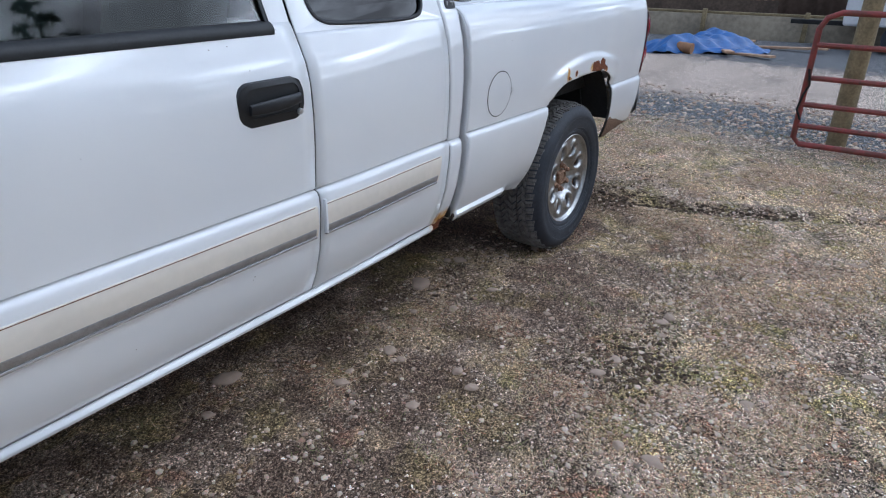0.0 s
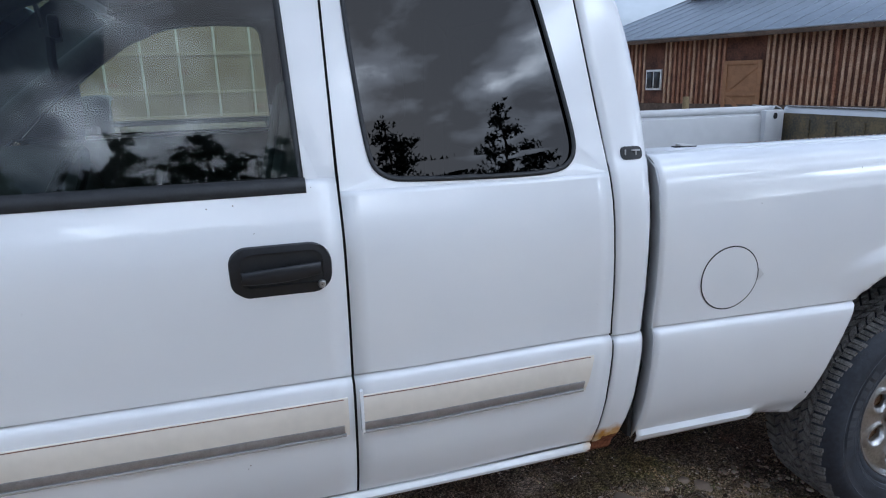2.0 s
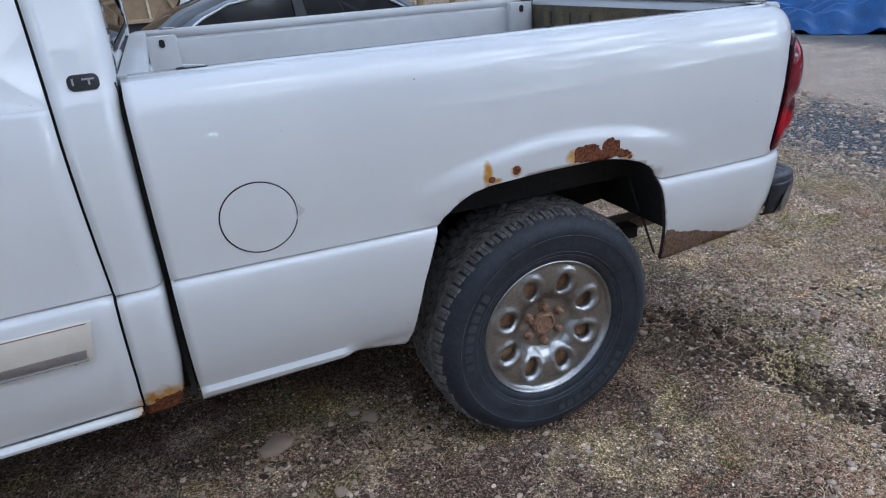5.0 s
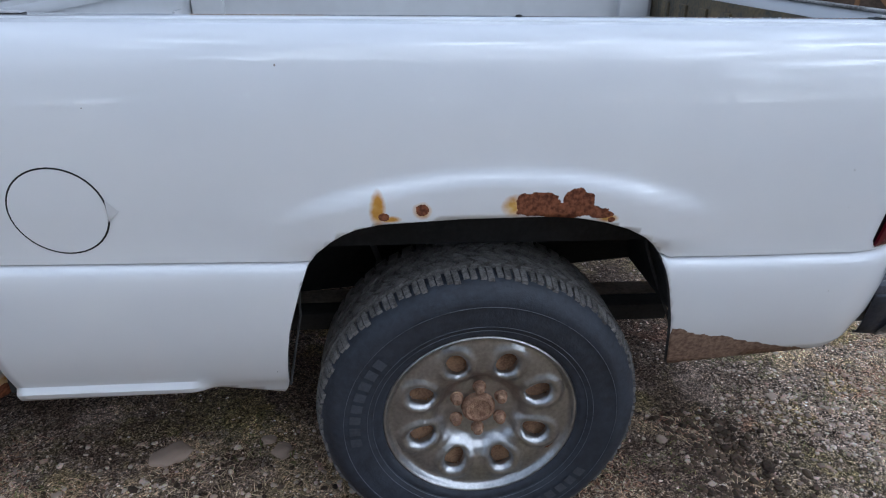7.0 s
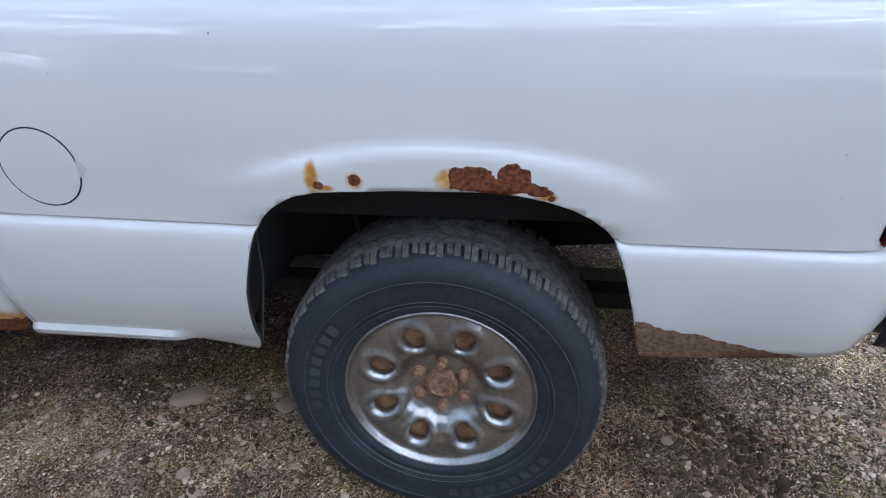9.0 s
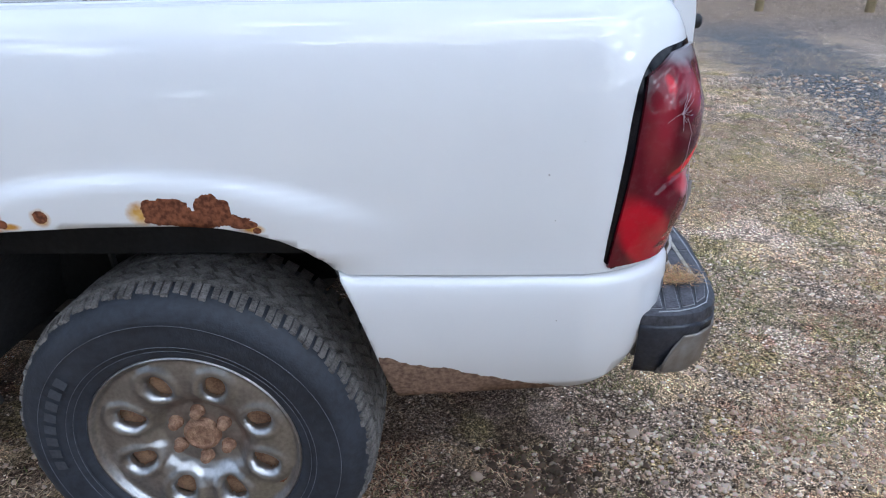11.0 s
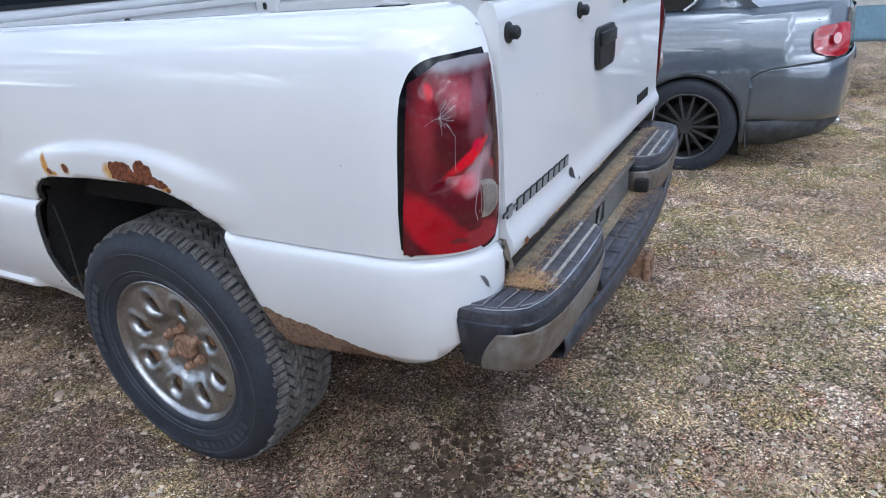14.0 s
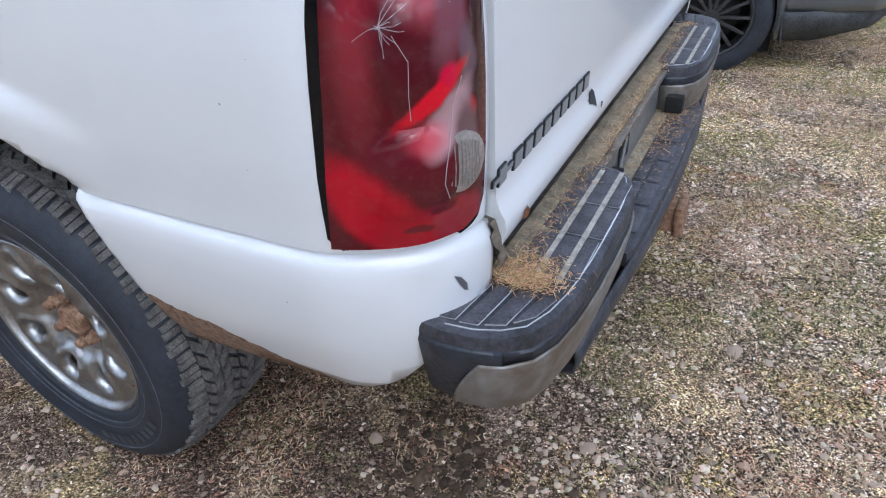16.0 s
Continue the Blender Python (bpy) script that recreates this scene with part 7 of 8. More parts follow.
# white trailer by the wall
wt = thing("white_trailer", "small white utility trailer on dark tyres", "trailer", pose(11.4, -1.2, 0, 0, 0, 95))
part("body", box(2.2, 1.1, 0.55, (0, 0, 0.72), 0.06, 3), M_ROOFW, wt)
for sx in (-0.5, 0.2):
    part("wheel", lathe([(0.001, 0), (0.2, 0.0), (0.27, 0.02), (0.27, 0.14), (0.001, 0.14)], 24), M_RUBBER, wt).location = (sx, 0.5, 0.27)
part("drawbar", box(0.9, 0.08, 0.08, (1.5, 0, 0.45), 0.01), M_DARK, wt)

# utility pole
up = thing("utility_pole", "tall timber utility pole with a transformer", "utility pole", pose(14.2, 35.0, 0))
part("pole", tube([(0, 0, -0.2), (0.03, 0, 3.2), (0.0, 0, 6.3)], 0.12, 10, r_end=0.09), M_POST, up)
part("crossarm", box(0.9, 0.09, 0.09, (0.2, 0, 6.1), 0.01), M_POST, up)
part("transformer", lathe([(0.001, 4.55), (0.16, 4.55), (0.18, 4.65), (0.18, 5.1), (0.14, 5.2), (0.001, 5.2)], 16, "Z"), M_DARK, up).location = (0.32, 0, 0)
part("wire", tube([(0, 0, 6.15), (-20, 6, 5.6), (-45, 12, 6.2)], 0.012, 4), M_DARK, up)

# ---------------------------------------------------------------- trees
M_BARK = mat("pine_bark", (0.10, 0.065, 0.045), 0.9, vary=0.4, scale=5, bump=0.5)
M_NEEDLE = mat("pine_needles", (0.028, 0.045, 0.022), 0.7, vary=0.5, scale=1.5, colour2=(0.012, 0.020, 0.012))
M_TWIG = mat("bare_twigs", (0.12, 0.092, 0.070), 0.9, vary=0.4, scale=0.3, colour2=(0.19, 0.125, 0.075))


def pine(seed, h):
    rr = np.random.default_rng(seed)
    tr = part("pine_tree", tube([(0, 0, -0.2), (0.08, 0.03, h * 0.4), (0, 0.05, h * 0.75), (0.03, 0, h)], 0.26, 9, r_end=0.03), M_BARK)
    tagged(tr, "tall dark pine with an uneven open crown", "tree", group="pines behind the yard")
    lb = bmesh.new()
    V, F = [], []
    nlimb = 40
    for k in range(nlimb):
        z = h * (0.22 + 0.77 * (k / nlimb) ** 0.85)
        f_ = (z / h - 0.2) / 0.8
        spread = 3.5 * (1 - f_ ** 2.0) * min(1.0, 0.55 + 1.6 * f_) * rr.uniform(0.55, 1.12) + 0.45
        a = k * 2.4 + rr.uniform(-0.5, 0.5)
        tip = Vector((math.cos(a) * spread, math.sin(a) * spread, z + rr.uniform(-0.15, 0.55) * spread * 0.5))
        root = Vector((0, 0, z - 0.1))
        lb = tube([root, root.lerp(tip, 0.6) + Vector((0, 0, -0.06 * spread)), tip], 0.045, 5, r_end=0.012, bm=lb)
        for q in range(int(62 * spread) + 24):
            f = rr.uniform(0.25, 1.05) ** 0.7
            c = root.lerp(tip, f) + Vector(rr.normal(0, 0.20 + 0.06 * spread, 3) * np.array((1, 1, 0.38)))
            n = Vector(rr.normal(0, 1, 3)).normalized()
            t = n.orthogonal().normalized()
            s = rr.uniform(0.11, 0.26)
            for w in range(2):
                d = (Matrix.Rotation(rr.uniform(0, 6.28), 3, n) @ t)
                e = n.cross(d)
                i0 = len(V)
                V += [c + d * s, c - d * s * 0.4 + e * s * 0.30, c - d * s * 0.4 - e * s * 0.30]
                F.append((i0, i0 + 1, i0 + 2))
    part("limbs", lb, M_BARK, tr)
    me = bpy.data.meshes.new("crown")
    me.from_pydata([tuple(v) for v in V], [], F)
    me.materials.append(M_NEEDLE)
    cr = new("crown", me)
    cr.parent = tr
    return tr


pines = [pine(11, 19.0), pine(12, 21.0), pine(13, 17.5)]
spots = [(-11.5, -22.5, 2), (-7.4, -23, 0), (-0.4, -24.5, 1), (2.8, -22.6, 2), (-4.0, -22.4, 0), (6.0, -23.5, 0), (9.8, -23, 1), (-9.5, -24, 0), (-5.6, -26, 1), (-2.2, -23.5, 2), (1.2, -26, 0), (4.2, -24, 1), (8.0, -27, 2), (-13.5, -27, 1), (12.5, -25, 0), (-18, -25, 2), (17, -29, 1), (-23, -28, 0), (-30, -30, 1), (23, -30, 2), (-3.8, -31, 0), (6.2, -32, 1), (-12.5, -24.5, 1), (-10.4, -27, 2), (-8.4, -25, 1), (-6.5, -23.5, 2), (-3.0, -25.5, 1), (-1.2, -22.8, 0), (0.6, -23.6, 2), (2.0, -24.8, 0), (3.6, -26.5, 2), (5.2, -25.2, 1), (7.2, -24.6, 0), (8.8, -25.5, 2), (11.0, -26, 0), (14.5, -27, 2), (-15.5, -26, 0), (-20, -27, 1)]
used = set()
for i, (x_, y_, k) in enumerate(spots):
    m_ = pose(x_, y_, 0, 0, 0, i * 77) @ Matrix.Diagonal((0.92, 0.92, 0.90 + 0.035 * (i * 3 % 5), 1))
    if k not in used:
        pines[k].matrix_world = m_
        used.add(k)
    else:
        copy_thing(pines[k], m_)


def brush(name, label, pts, h0, h1, count, seed, material):
    rr = np.random.default_rng(seed)
    V, F = [], []
    for k in range(count):
        f = rr.uniform(0, len(pts) - 1)
        i = min(int(f), len(pts) - 2)
        bx = pts[i][0] + (pts[i + 1][0] - pts[i][0]) * (f - i) + rr.normal(0, 2.5)
        by = pts[i][1] + (pts[i + 1][1] - pts[i][1]) * (f - i) + rr.normal(0, 3.5)
        hh = rr.uniform(h0, h1) * (0.7 + 0.3 * math.sin(f * 5))
        for q in range(9):
            a = rr.uniform(0, 6.28)
            l = hh * rr.uniform(0.4, 1.0)
            tip = (bx + math.cos(a) * l * 0.28, by + math.sin(a) * l * 0.28, l)
            w = 0.02 + 0.02 * rr.random()
            j = len(V)
            V += [(bx - w, by, 0), (bx + w, by, 0), tip, (bx + 0.5 * (tip[0] - bx), by, l * 0.5), (bx + 0.5 * (tip[0] - bx) + 0.5 * math.cos(a + 1.5) * l * 0.35, by, l * 0.92), (bx + 0.5 * (tip[0] - bx) + w, by, l * 0.52)]
            F += [(j, j + 1, j + 2), (j + 3, j + 5, j + 4)]
    me = bpy.data.meshes.new(name)
    me.from_pydata(V, [], F)
    me.materials.append(material)
    return tagged(new(name, me), label, "brush", kind="stuff")


brush("bare_brush", "orange-brown leafless brush along the field", [(-70, 62), (-25, 60), (10, 56), (32, 52), (60, 44)], 1.6, 3.4, 2400, 5, M_TWIG)
brush("bare_trees", "tall bare trees beyond the field", [(-60, 80), (0, 78), (30, 74), (70, 60)], 3.5, 7.0, 420, 6, M_TWIG)
M_HILL = mat("distant_hill", (0.085, 0.085, 0.095), 0.95, vary=0.3, scale=0.012, colour2=(0.055, 0.06, 0.075))


def hills(name, r, base, amp, seed, a0, a1, ob_label):
    rows = []
    n = 120
    for i in range(n + 1):
        a = radians(a0 + (a1 - a0) * i / n)
        h = base + amp * (noise.noise((i * 0.09, seed, 0)) + 0.45 * noise.noise((i * 0.27, seed, 3)) + 0.2 * noise.noise((i * 0.7, seed, 5)))
        rows.append([((r + d) * math.sin(a), (r + d) * math.cos(a), -2 + (h + 2) * f + 2 * noise.noise((i * 0.4, d * 0.02, seed))) for d, f in ((0, 0), (30, 0.3), (70, 0.62), (120, 0.88), (170, 1.0), (220, 0.9))])
    ob = part(name, grid(rows), M_HILL, smooth=60)
    return tagged(ob, ob_label, "hill", kind="structure")


hills("backdrop_hills", 420, 39, 16, 2, -100, 100, "low grey-brown hills far away")
hills("backdrop_hills", 520, 26, 12, 8, 100, 260, "low grey-brown hills far away")


# ---------------------------------------------------------------- ground
def ground_height(x, y):
    z = 0.018 + 0.016 * noise.noise((x * 1.3, y * 1.3, 1)) + 0.009 * noise.noise((x * 4.1, y * 4.1, 2)) + 0.005 * noise.noise((x * 11, y * 11, 3)) + 0.0050 * noise.noise((x * 24, y * 24, 5)) + 0.0030 * noise.noise((x * 52, y * 52, 6))
    for wx, wy in ((0.0, 0.19), (0.0, 2 * C - 0.19), (-3.62, 0.19), (-3.62, 2 * C - 0.19)):
        d = math.hypot((x - wx) / 0.32, (y - wy) / 0.22)
        z = z * smooth01((d - 0.7) / 0.9) - 0.020 * (1 - smooth01((d - 0.7) / 0.9))
    # an old wheel rut that crosses the yard behind the wheel, and a churned patch
    d = x - (0.83 - 0.33 * (y - 0.05) + 0.05 * math.sin(3 * y))
    if -2.6 < y < 0.5:
        z += (-0.026 * math.exp(-(d / 0.08) ** 2) + 0.020 * math.exp(-((abs(d) - 0.15) / 0.07) ** 2)) * smooth01((y + 2.6) / 0.6) * smooth01((0.5 - y) / 0.4)
    e = math.hypot((x + 0.95) / 0.34, (y + 0.72) / 0.22)
    if e < 1.5:
        z += 0.026 * noise.noise((x * 9, y * 9, 4)) * smooth01(1.5 - e) - 0.012 * smooth01(1.5 - e)
    far = max(0.0, math.hypot(x, y) - 9)
    return z * (1 / (1 + 0.2 * far))


def spaced(lo, hi, fine, reach):
    vals = []
    v = lo
    while v < hi:
        vals.append(v)
        v += fine
    vals.append(hi)
    step, v = fine, hi
    while v < reach:
        step *= 1.11
        v += step
        vals.append(min(v, reach))
    step, v = fine, lo
    while v > -reach:
        step *= 1.11
        v -= step
        vals.insert(0, max(v, -reach))
    return vals


gx, gy_ = spaced(-2.8, 2.9, 0.020, 900), spaced(-1.6, 2.6, 0.020, 900)
GV = [(x, y, ground_height(x, y) if abs(x) < 60 and abs(y) < 60 else 0.0) for x in gx for y in gy_]
ny = len(gy_)
GF = [(i * ny + j, (i + 1) * ny + j, (i + 1) * ny + j + 1, i * ny + j + 1) for i in range(len(gx) - 1) for j in range(ny - 1)]


def ground_material():
    m = bpy.data.materials.new("yard_ground")
    m.use_nodes = True
    n, l = m.node_tree.nodes, m.node_tree.links
    p = n["Principled BSDF"]
    p.inputs["Roughness"].default_value = 0.95
    p.inputs["Specular IOR Level"].default_value = 0.25
    co = n.new("ShaderNodeTexCoord")
    sep = n.new("ShaderNodeSeparateXYZ")
    l.new(co.outputs["Object"], sep.inputs[0])

    def tex(scale, detail=5, rough=0.6):
        t = n.new("ShaderNodeTexNoise")
        t.inputs["Scale"].default_value, t.inputs["Detail"].default_value, t.inputs["Roughness"].default_value = scale, detail, rough
        l.new(co.outputs["Object"], t.inputs["Vector"])
        return t.outputs["Fac"]

    def op(kind, a, b=None, c=None):
        k = n.new("ShaderNodeMath")
        k.operation = kind
        for i, v in enumerate((a, b, c)):
            if v is None:
                continue
            if isinstance(v, (int, float)):
                k.inputs[i].default_value = v
            else:
                l.new(v, k.inputs[i])
        return k.outputs[0]

    def rng(v, lo, hi):
        k = n.new("ShaderNodeMapRange")
        k.inputs[1].default_value, k.inputs[2].default_value = lo, hi
        l.new(v, k.inputs[0])
        return k.outputs[0]

    def mix(f, a, b):
        k = n.new("ShaderNodeMixRGB")
        for i, v in enumerate((f, a, b)):
            if isinstance(v, tuple):
                k.inputs[i].default_value = (*v, 1)
            elif isinstance(v, float):
                k.inputs[i].default_value = v
            else:
                l.new(v, k.inputs[i])
        return k.outputs[0]

    def ramp(f, c0, c1, p0=0.35, p1=0.65):
        r = n.new("ShaderNodeValToRGB")
        r.color_ramp.elements[0].position, r.color_ramp.elements[0].color = p0, (*c0, 1)
        r.color_ramp.elements[1].position, r.color_ramp.elements[1].color = p1, (*c1, 1)
        l.new(f, r.inputs[0])
        return r.outputs[0]

    X, Y = sep.outputs[0], sep.outputs[1]
    big, mid, fine, grit = tex(0.9), tex(3.7), tex(24), tex(95, 3)

    def cells(scale):
        v = n.new("ShaderNodeTexVoronoi")
        v.inputs["Scale"].default_value = scale
        l.new(co.outputs["Object"], v.inputs["Vector"])
        s_ = n.new("ShaderNodeSeparateXYZ")
        l.new(v.outputs["Color"], s_.inputs[0])
        return s_.outputs[0], s_.outputs[1], v.outputs["Distance"]

    pick, pick2, gap = cells(75)
    spick, spick2, sgap = cells(190)
    crumb = ramp(spick, (0.014, 0.011, 0.009), (0.46, 0.38, 0.305), 0.22, 0.98)
    soil = mix(0.55, ramp(fine, (0.075, 0.056, 0.041), (0.30, 0.232, 0.170)), crumb)
    stones = mix(rng(gap, 0.30, 0.62), ramp(pick, (0.19, 0.165, 0.142), (0.72, 0.66, 0.59), 0.1, 0.95), (0.05, 0.042, 0.035))
    grains = ramp(spick2, (0.07, 0.058, 0.047), (0.78, 0.70, 0.61), 0.15, 0.98)
    gravel = mix(rng(pick2, 0.45, 0.55), grains, stones)
    straw = mix(0.5, ramp(fine, (0.36, 0.28, 0.165), (0.84, 0.69, 0.45), 0.38, 0.62), ramp(spick, (0.05, 0.038, 0.026), (0.84, 0.70, 0.48), 0.12, 0.95))
    moss = ramp(fine, (0.08, 0.085, 0.028), (0.34, 0.33, 0.14))
    road = ramp(tex(1.6, 7), (0.33, 0.305, 0.28), (0.46, 0.43, 0.40))
    # how dry: the trodden strip by the truck is bare soil
    near_truck = op("MULTIPLY", rng(op("ABSOLUTE", op("SUBTRACT", Y, 0.70)), 1.75, 0.95), rng(op("ADD", X, op("MULTIPLY", mid, 0.5)), 1.75, 0.95))
    straw_f = rng(op("ADD", op("ADD", op("MULTIPLY", big, 0.55), op("MULTIPLY", mid, 0.45)), op("MULTIPLY", near_truck, -0.16)), 0.45, 0.58)
    gravel_f = rng(op("ADD", op("MULTIPLY", tex(2.1), 0.6), op("MULTIPLY", tex(7.0), 0.4)), 0.47, 0.57)
    moss_f = op("MULTIPLY", rng(op("ADD", op("MULTIPLY", tex(1.4), 0.6), op("MULTIPLY", tex(9.0), 0.4)), 0.51, 0.60), 0.60)
    c = mix(op("MULTIPLY", rng(op("ADD", spick2, op("MULTIPLY", gravel_f, op("MULTIPLY_ADD", near_truck, -0.45, 0.75))), 0.70, 0.78), 0.9), soil, gravel)
    c = mix(op("MULTIPLY", straw_f, 0.86), c, straw)
    c = mix(moss_f, c, moss)
    # ragged patches a hand to an arm across: mud, reddish litter, yellow-green turf, pale gravel
    fray = op("MULTIPLY", op("SUBTRACT", tex(17, 6, 0.7), 0.5), 0.30)

    def patch(scale, lo, hi, amount):
        return op("MULTIPLY", rng(op("ADD", tex(scale, 5, 0.55), fray), lo, hi), amount)

    c = mix(patch(2.7, 0.545, 0.60, 0.75), c, ramp(spick2, (0.20, 0.165, 0.14), (0.92, 0.80, 0.71), 0.05, 0.95))
    c = mix(patch(4.6, 0.535, 0.585, 0.78), c, mix(0.5, crumb, (0.070, 0.050, 0.037)))
    c = mix(patch(6.2, 0.56, 0.62, 0.60), c, ramp(spick, (0.13, 0.055, 0.032), (0.54, 0.28, 0.19), 0.1, 0.95))
    c = mix(patch(3.1, 0.525, 0.58, 0.72), c, ramp(spick, (0.075, 0.075, 0.026), (0.44, 0.41, 0.17), 0.1, 0.95))
    c = mix(patch(1.9, 0.54, 0.60, 0.50), c, ramp(spick, (0.26, 0.20, 0.115), (0.92, 0.78, 0.52), 0.1, 0.95))
    # dark brown soil by the truck, with the truck's shade painted in
    soil_shade = op("MULTIPLY", near_truck, rng(op("ADD", mid, op("MULTIPLY", big, 0.5)), 1.00, 0.66))
    c = mix(op("MULTIPLY", soil_shade, 0.9), c, mix(0.62, crumb, (0.068, 0.043, 0.033)))
    dry = op("MULTIPLY", rng(op("ADD", X, op("MULTIPLY", mid, 0.8)), 1.1, 2.0), 0.09)
    c = mix(dry, c, ramp(spick, (0.16, 0.125, 0.09), (0.95, 0.84, 0.66), 0.1, 0.9))
    wob = op("MULTIPLY", op("SUBTRACT", mid, 0.5), 1.6)
    edge = op("ADD", op("ADD", X, op("MULTIPLY", Y, -0.10)), wob)
    g_zone = op("MULTIPLY", rng(edge, 2.6, 3.4), rng(Y, 12.0, 9.0))
    c = mix(g_zone, c, gravel)
    r_zone = op("MULTIPLY", op("MULTIPLY", rng(edge, 4.3, 4.9), rng(edge, 8.4, 7.6)), rng(Y, 12.0, 9.0))
    c = mix(op("MULTIPLY", r_zone, 0.85), c, road)
    yard = op("MULTIPLY", rng(Y, 6.0, 10.0), rng(X, 12.0, 9.0))
    c = mix(op("MULTIPLY", yard, 0.85), c, ramp(mid, (0.12, 0.10, 0.085), (0.24, 0.205, 0.17)))
    field = op("MAXIMUM", rng(Y, 24.0, 40.0), rng(op("MULTIPLY", Y, -1.0), 8.0, 14.0))
    c = mix(op("MULTIPLY", field, 0.8), c, ramp(mid, (0.17, 0.13, 0.09), (0.30, 0.24, 0.16)))
    g1, g2, _ = cells(330)
    g3, _, g3gap = cells(130)
    grain = op("MULTIPLY", op("MULTIPLY_ADD", op("POWER", g1, 2.1), op("MULTIPLY_ADD", near_truck, -0.95, 2.50), op("MULTIPLY_ADD", near_truck, 0.33, 0.08)), op("MULTIPLY_ADD", g3, op("MULTIPLY_ADD", near_truck, -0.55, 1.40), op("MULTIPLY_ADD", near_truck, 0.28, 0.25)))
    chips = op("GREATER_THAN", op("SUBTRACT", op("ADD", g3, op("MULTIPLY", gravel_f, 0.05)), op("MULTIPLY", near_truck, 0.02)), 0.99)
    c = mix(op("MULTIPLY", chips, 0.75), c, ramp(g2, (0.38, 0.34, 0.31), (0.85, 0.80, 0.75), 0.1, 0.9))
    shade = n.new("ShaderNodeVectorMath")
    shade.operation = "SCALE"
    l.new(c, shade.inputs[0])
    l.new(grain, shade.inputs["Scale"])
    c = shade.outputs[0]
    warm = n.new("ShaderNodeMixRGB")
    warm.blend_type = "MULTIPLY"
    warm.inputs[0].default_value = 1.0
    warm.inputs[2].default_value = (1.50, 1.31, 1.17, 1)
    l.new(c, warm.inputs[1])
    final = mix(op("MULTIPLY", g_zone, op("SUBTRACT", 1.0, r_zone)), warm.outputs[0], mix(rng(gap, 0.30, 0.62), ramp(pick, (0.13, 0.135, 0.14), (0.52, 0.52, 0.53), 0.1, 0.95), (0.045, 0.044, 0.044)))
    l.new(final, p.inputs["Base Color"])
    bp = n.new("ShaderNodeBump")
    bp.inputs["Strength"].default_value, bp.inputs["Distance"].default_value = 1.0, 0.012
    l.new(op("SUBTRACT", op("ADD", op("MULTIPLY", fine, 0.9), op("MULTIPLY", grit, 0.5)), op("ADD", op("MULTIPLY", gap, 0.35), op("MULTIPLY", sgap, 0.25))), bp.inputs["Height"])
    l.new(bp.outputs[0], p.inputs["Normal"])
    return m


gme = bpy.data.meshes.new("ground")
gme.from_pydata(GV, [], GF)
gme.shade_smooth()
gme.materials.append(ground_material())
tagged(new("ground", gme), "bare soil with straw, moss and gravel, worn by wheels", "ground", kind="structure")


def island_material(name, cols, rough=0.85):
    """Colours drawn for each separate piece of a joined mesh."""
    cols = [(min(1, r_ * 1.14), g_ * 0.98, b_ * 0.82) for r_, g_, b_ in cols]
    m = bpy.data.materials.new(name)
    m.use_nodes = True
    n, l = m.node_tree.nodes, m.node_tree.links
    p = n["Principled BSDF"]
    p.inputs["Roughness"].default_value = rough
    p.inputs["Specular IOR Level"].default_value = 0.3
    g = n.new("ShaderNodeNewGeometry")
    r = n.new("ShaderNodeValToRGB")
    e = r.color_ramp.elements
    for i, col in enumerate(cols):
        el = e[i] if i < 2 else e.new(1.0)
        el.position, el.color = i / (len(cols) - 1), (*col, 1)
    for i, col in enumerate(cols):
        e[i].position = i / (len(cols) - 1)
        e[i].color = (*col, 1)
    l.new(g.outputs["Random Per Island"], r.inputs[0])
    co = n.new("ShaderNodeTexCoord")
    t = n.new("ShaderNodeTexNoise")
    t.inputs["Scale"].default_value, t.inputs["Detail"].default_value = 140, 3
    l.new(co.outputs["Object"], t.inputs["Vector"])
    k = n.new("ShaderNodeMixRGB")
    k.blend_type = "MULTIPLY"
    k.inputs[0].default_value = 0.55
    l.new(r.outputs[0], k.inputs[1])
    l.new(t.outputs["Color"], k.inputs[2])
    hs = n.new("ShaderNodeHueSaturation")
    hs.inputs["Saturation"].default_value, hs.inputs["Value"].default_value = 0.9, 1.35
    l.new(k.outputs[0], hs.inputs["Color"])
    l.new(hs.outputs[0], p.inputs["Base Color"])
    return m


M_PEBBLE = island_material("pebbles", [(0.17, 0.14, 0.115), (0.32, 0.27, 0.225), (0.48, 0.42, 0.36), (0.72, 0.68, 0.62), (0.38, 0.25, 0.18), (0.56, 0.52, 0.48)])
M_STONE = island_material("stones", [(0.24, 0.22, 0.20), (0.38, 0.355, 0.32), (0.48, 0.45, 0.40), (0.36, 0.27, 0.23)])
M_STRAW = island_material("straw", [(0.36, 0.27, 0.16), (0.64, 0.52, 0.35), (0.86, 0.74, 0.54), (0.48, 0.38, 0.25), (0.26, 0.19, 0.12)], 0.8)
M_GREEN = island_material("green_blades", [(0.11, 0.15, 0.045), (0.22, 0.27, 0.09), (0.33, 0.35, 0.14), (0.15, 0.19, 0.06)], 0.7)

ICO = bmesh.new()
bmesh.ops.create_icosphere(ICO, subdivisions=1, radius=1)
ICO.verts.ensure_lookup_table()
ICO_V = np.array([v.co[:] for v in ICO.verts])
ICO_F = np.array([[v.index for v in f.verts] for f in ICO.faces])
ICO.free()


def under_truck(x, y):
    return ((x > -4.4) & (x < 0.9) & (y > 0.45) & (y < 1.6))


def heights(x, y):
    return np.array([ground_height(a, b) for a, b in zip(x, y)])


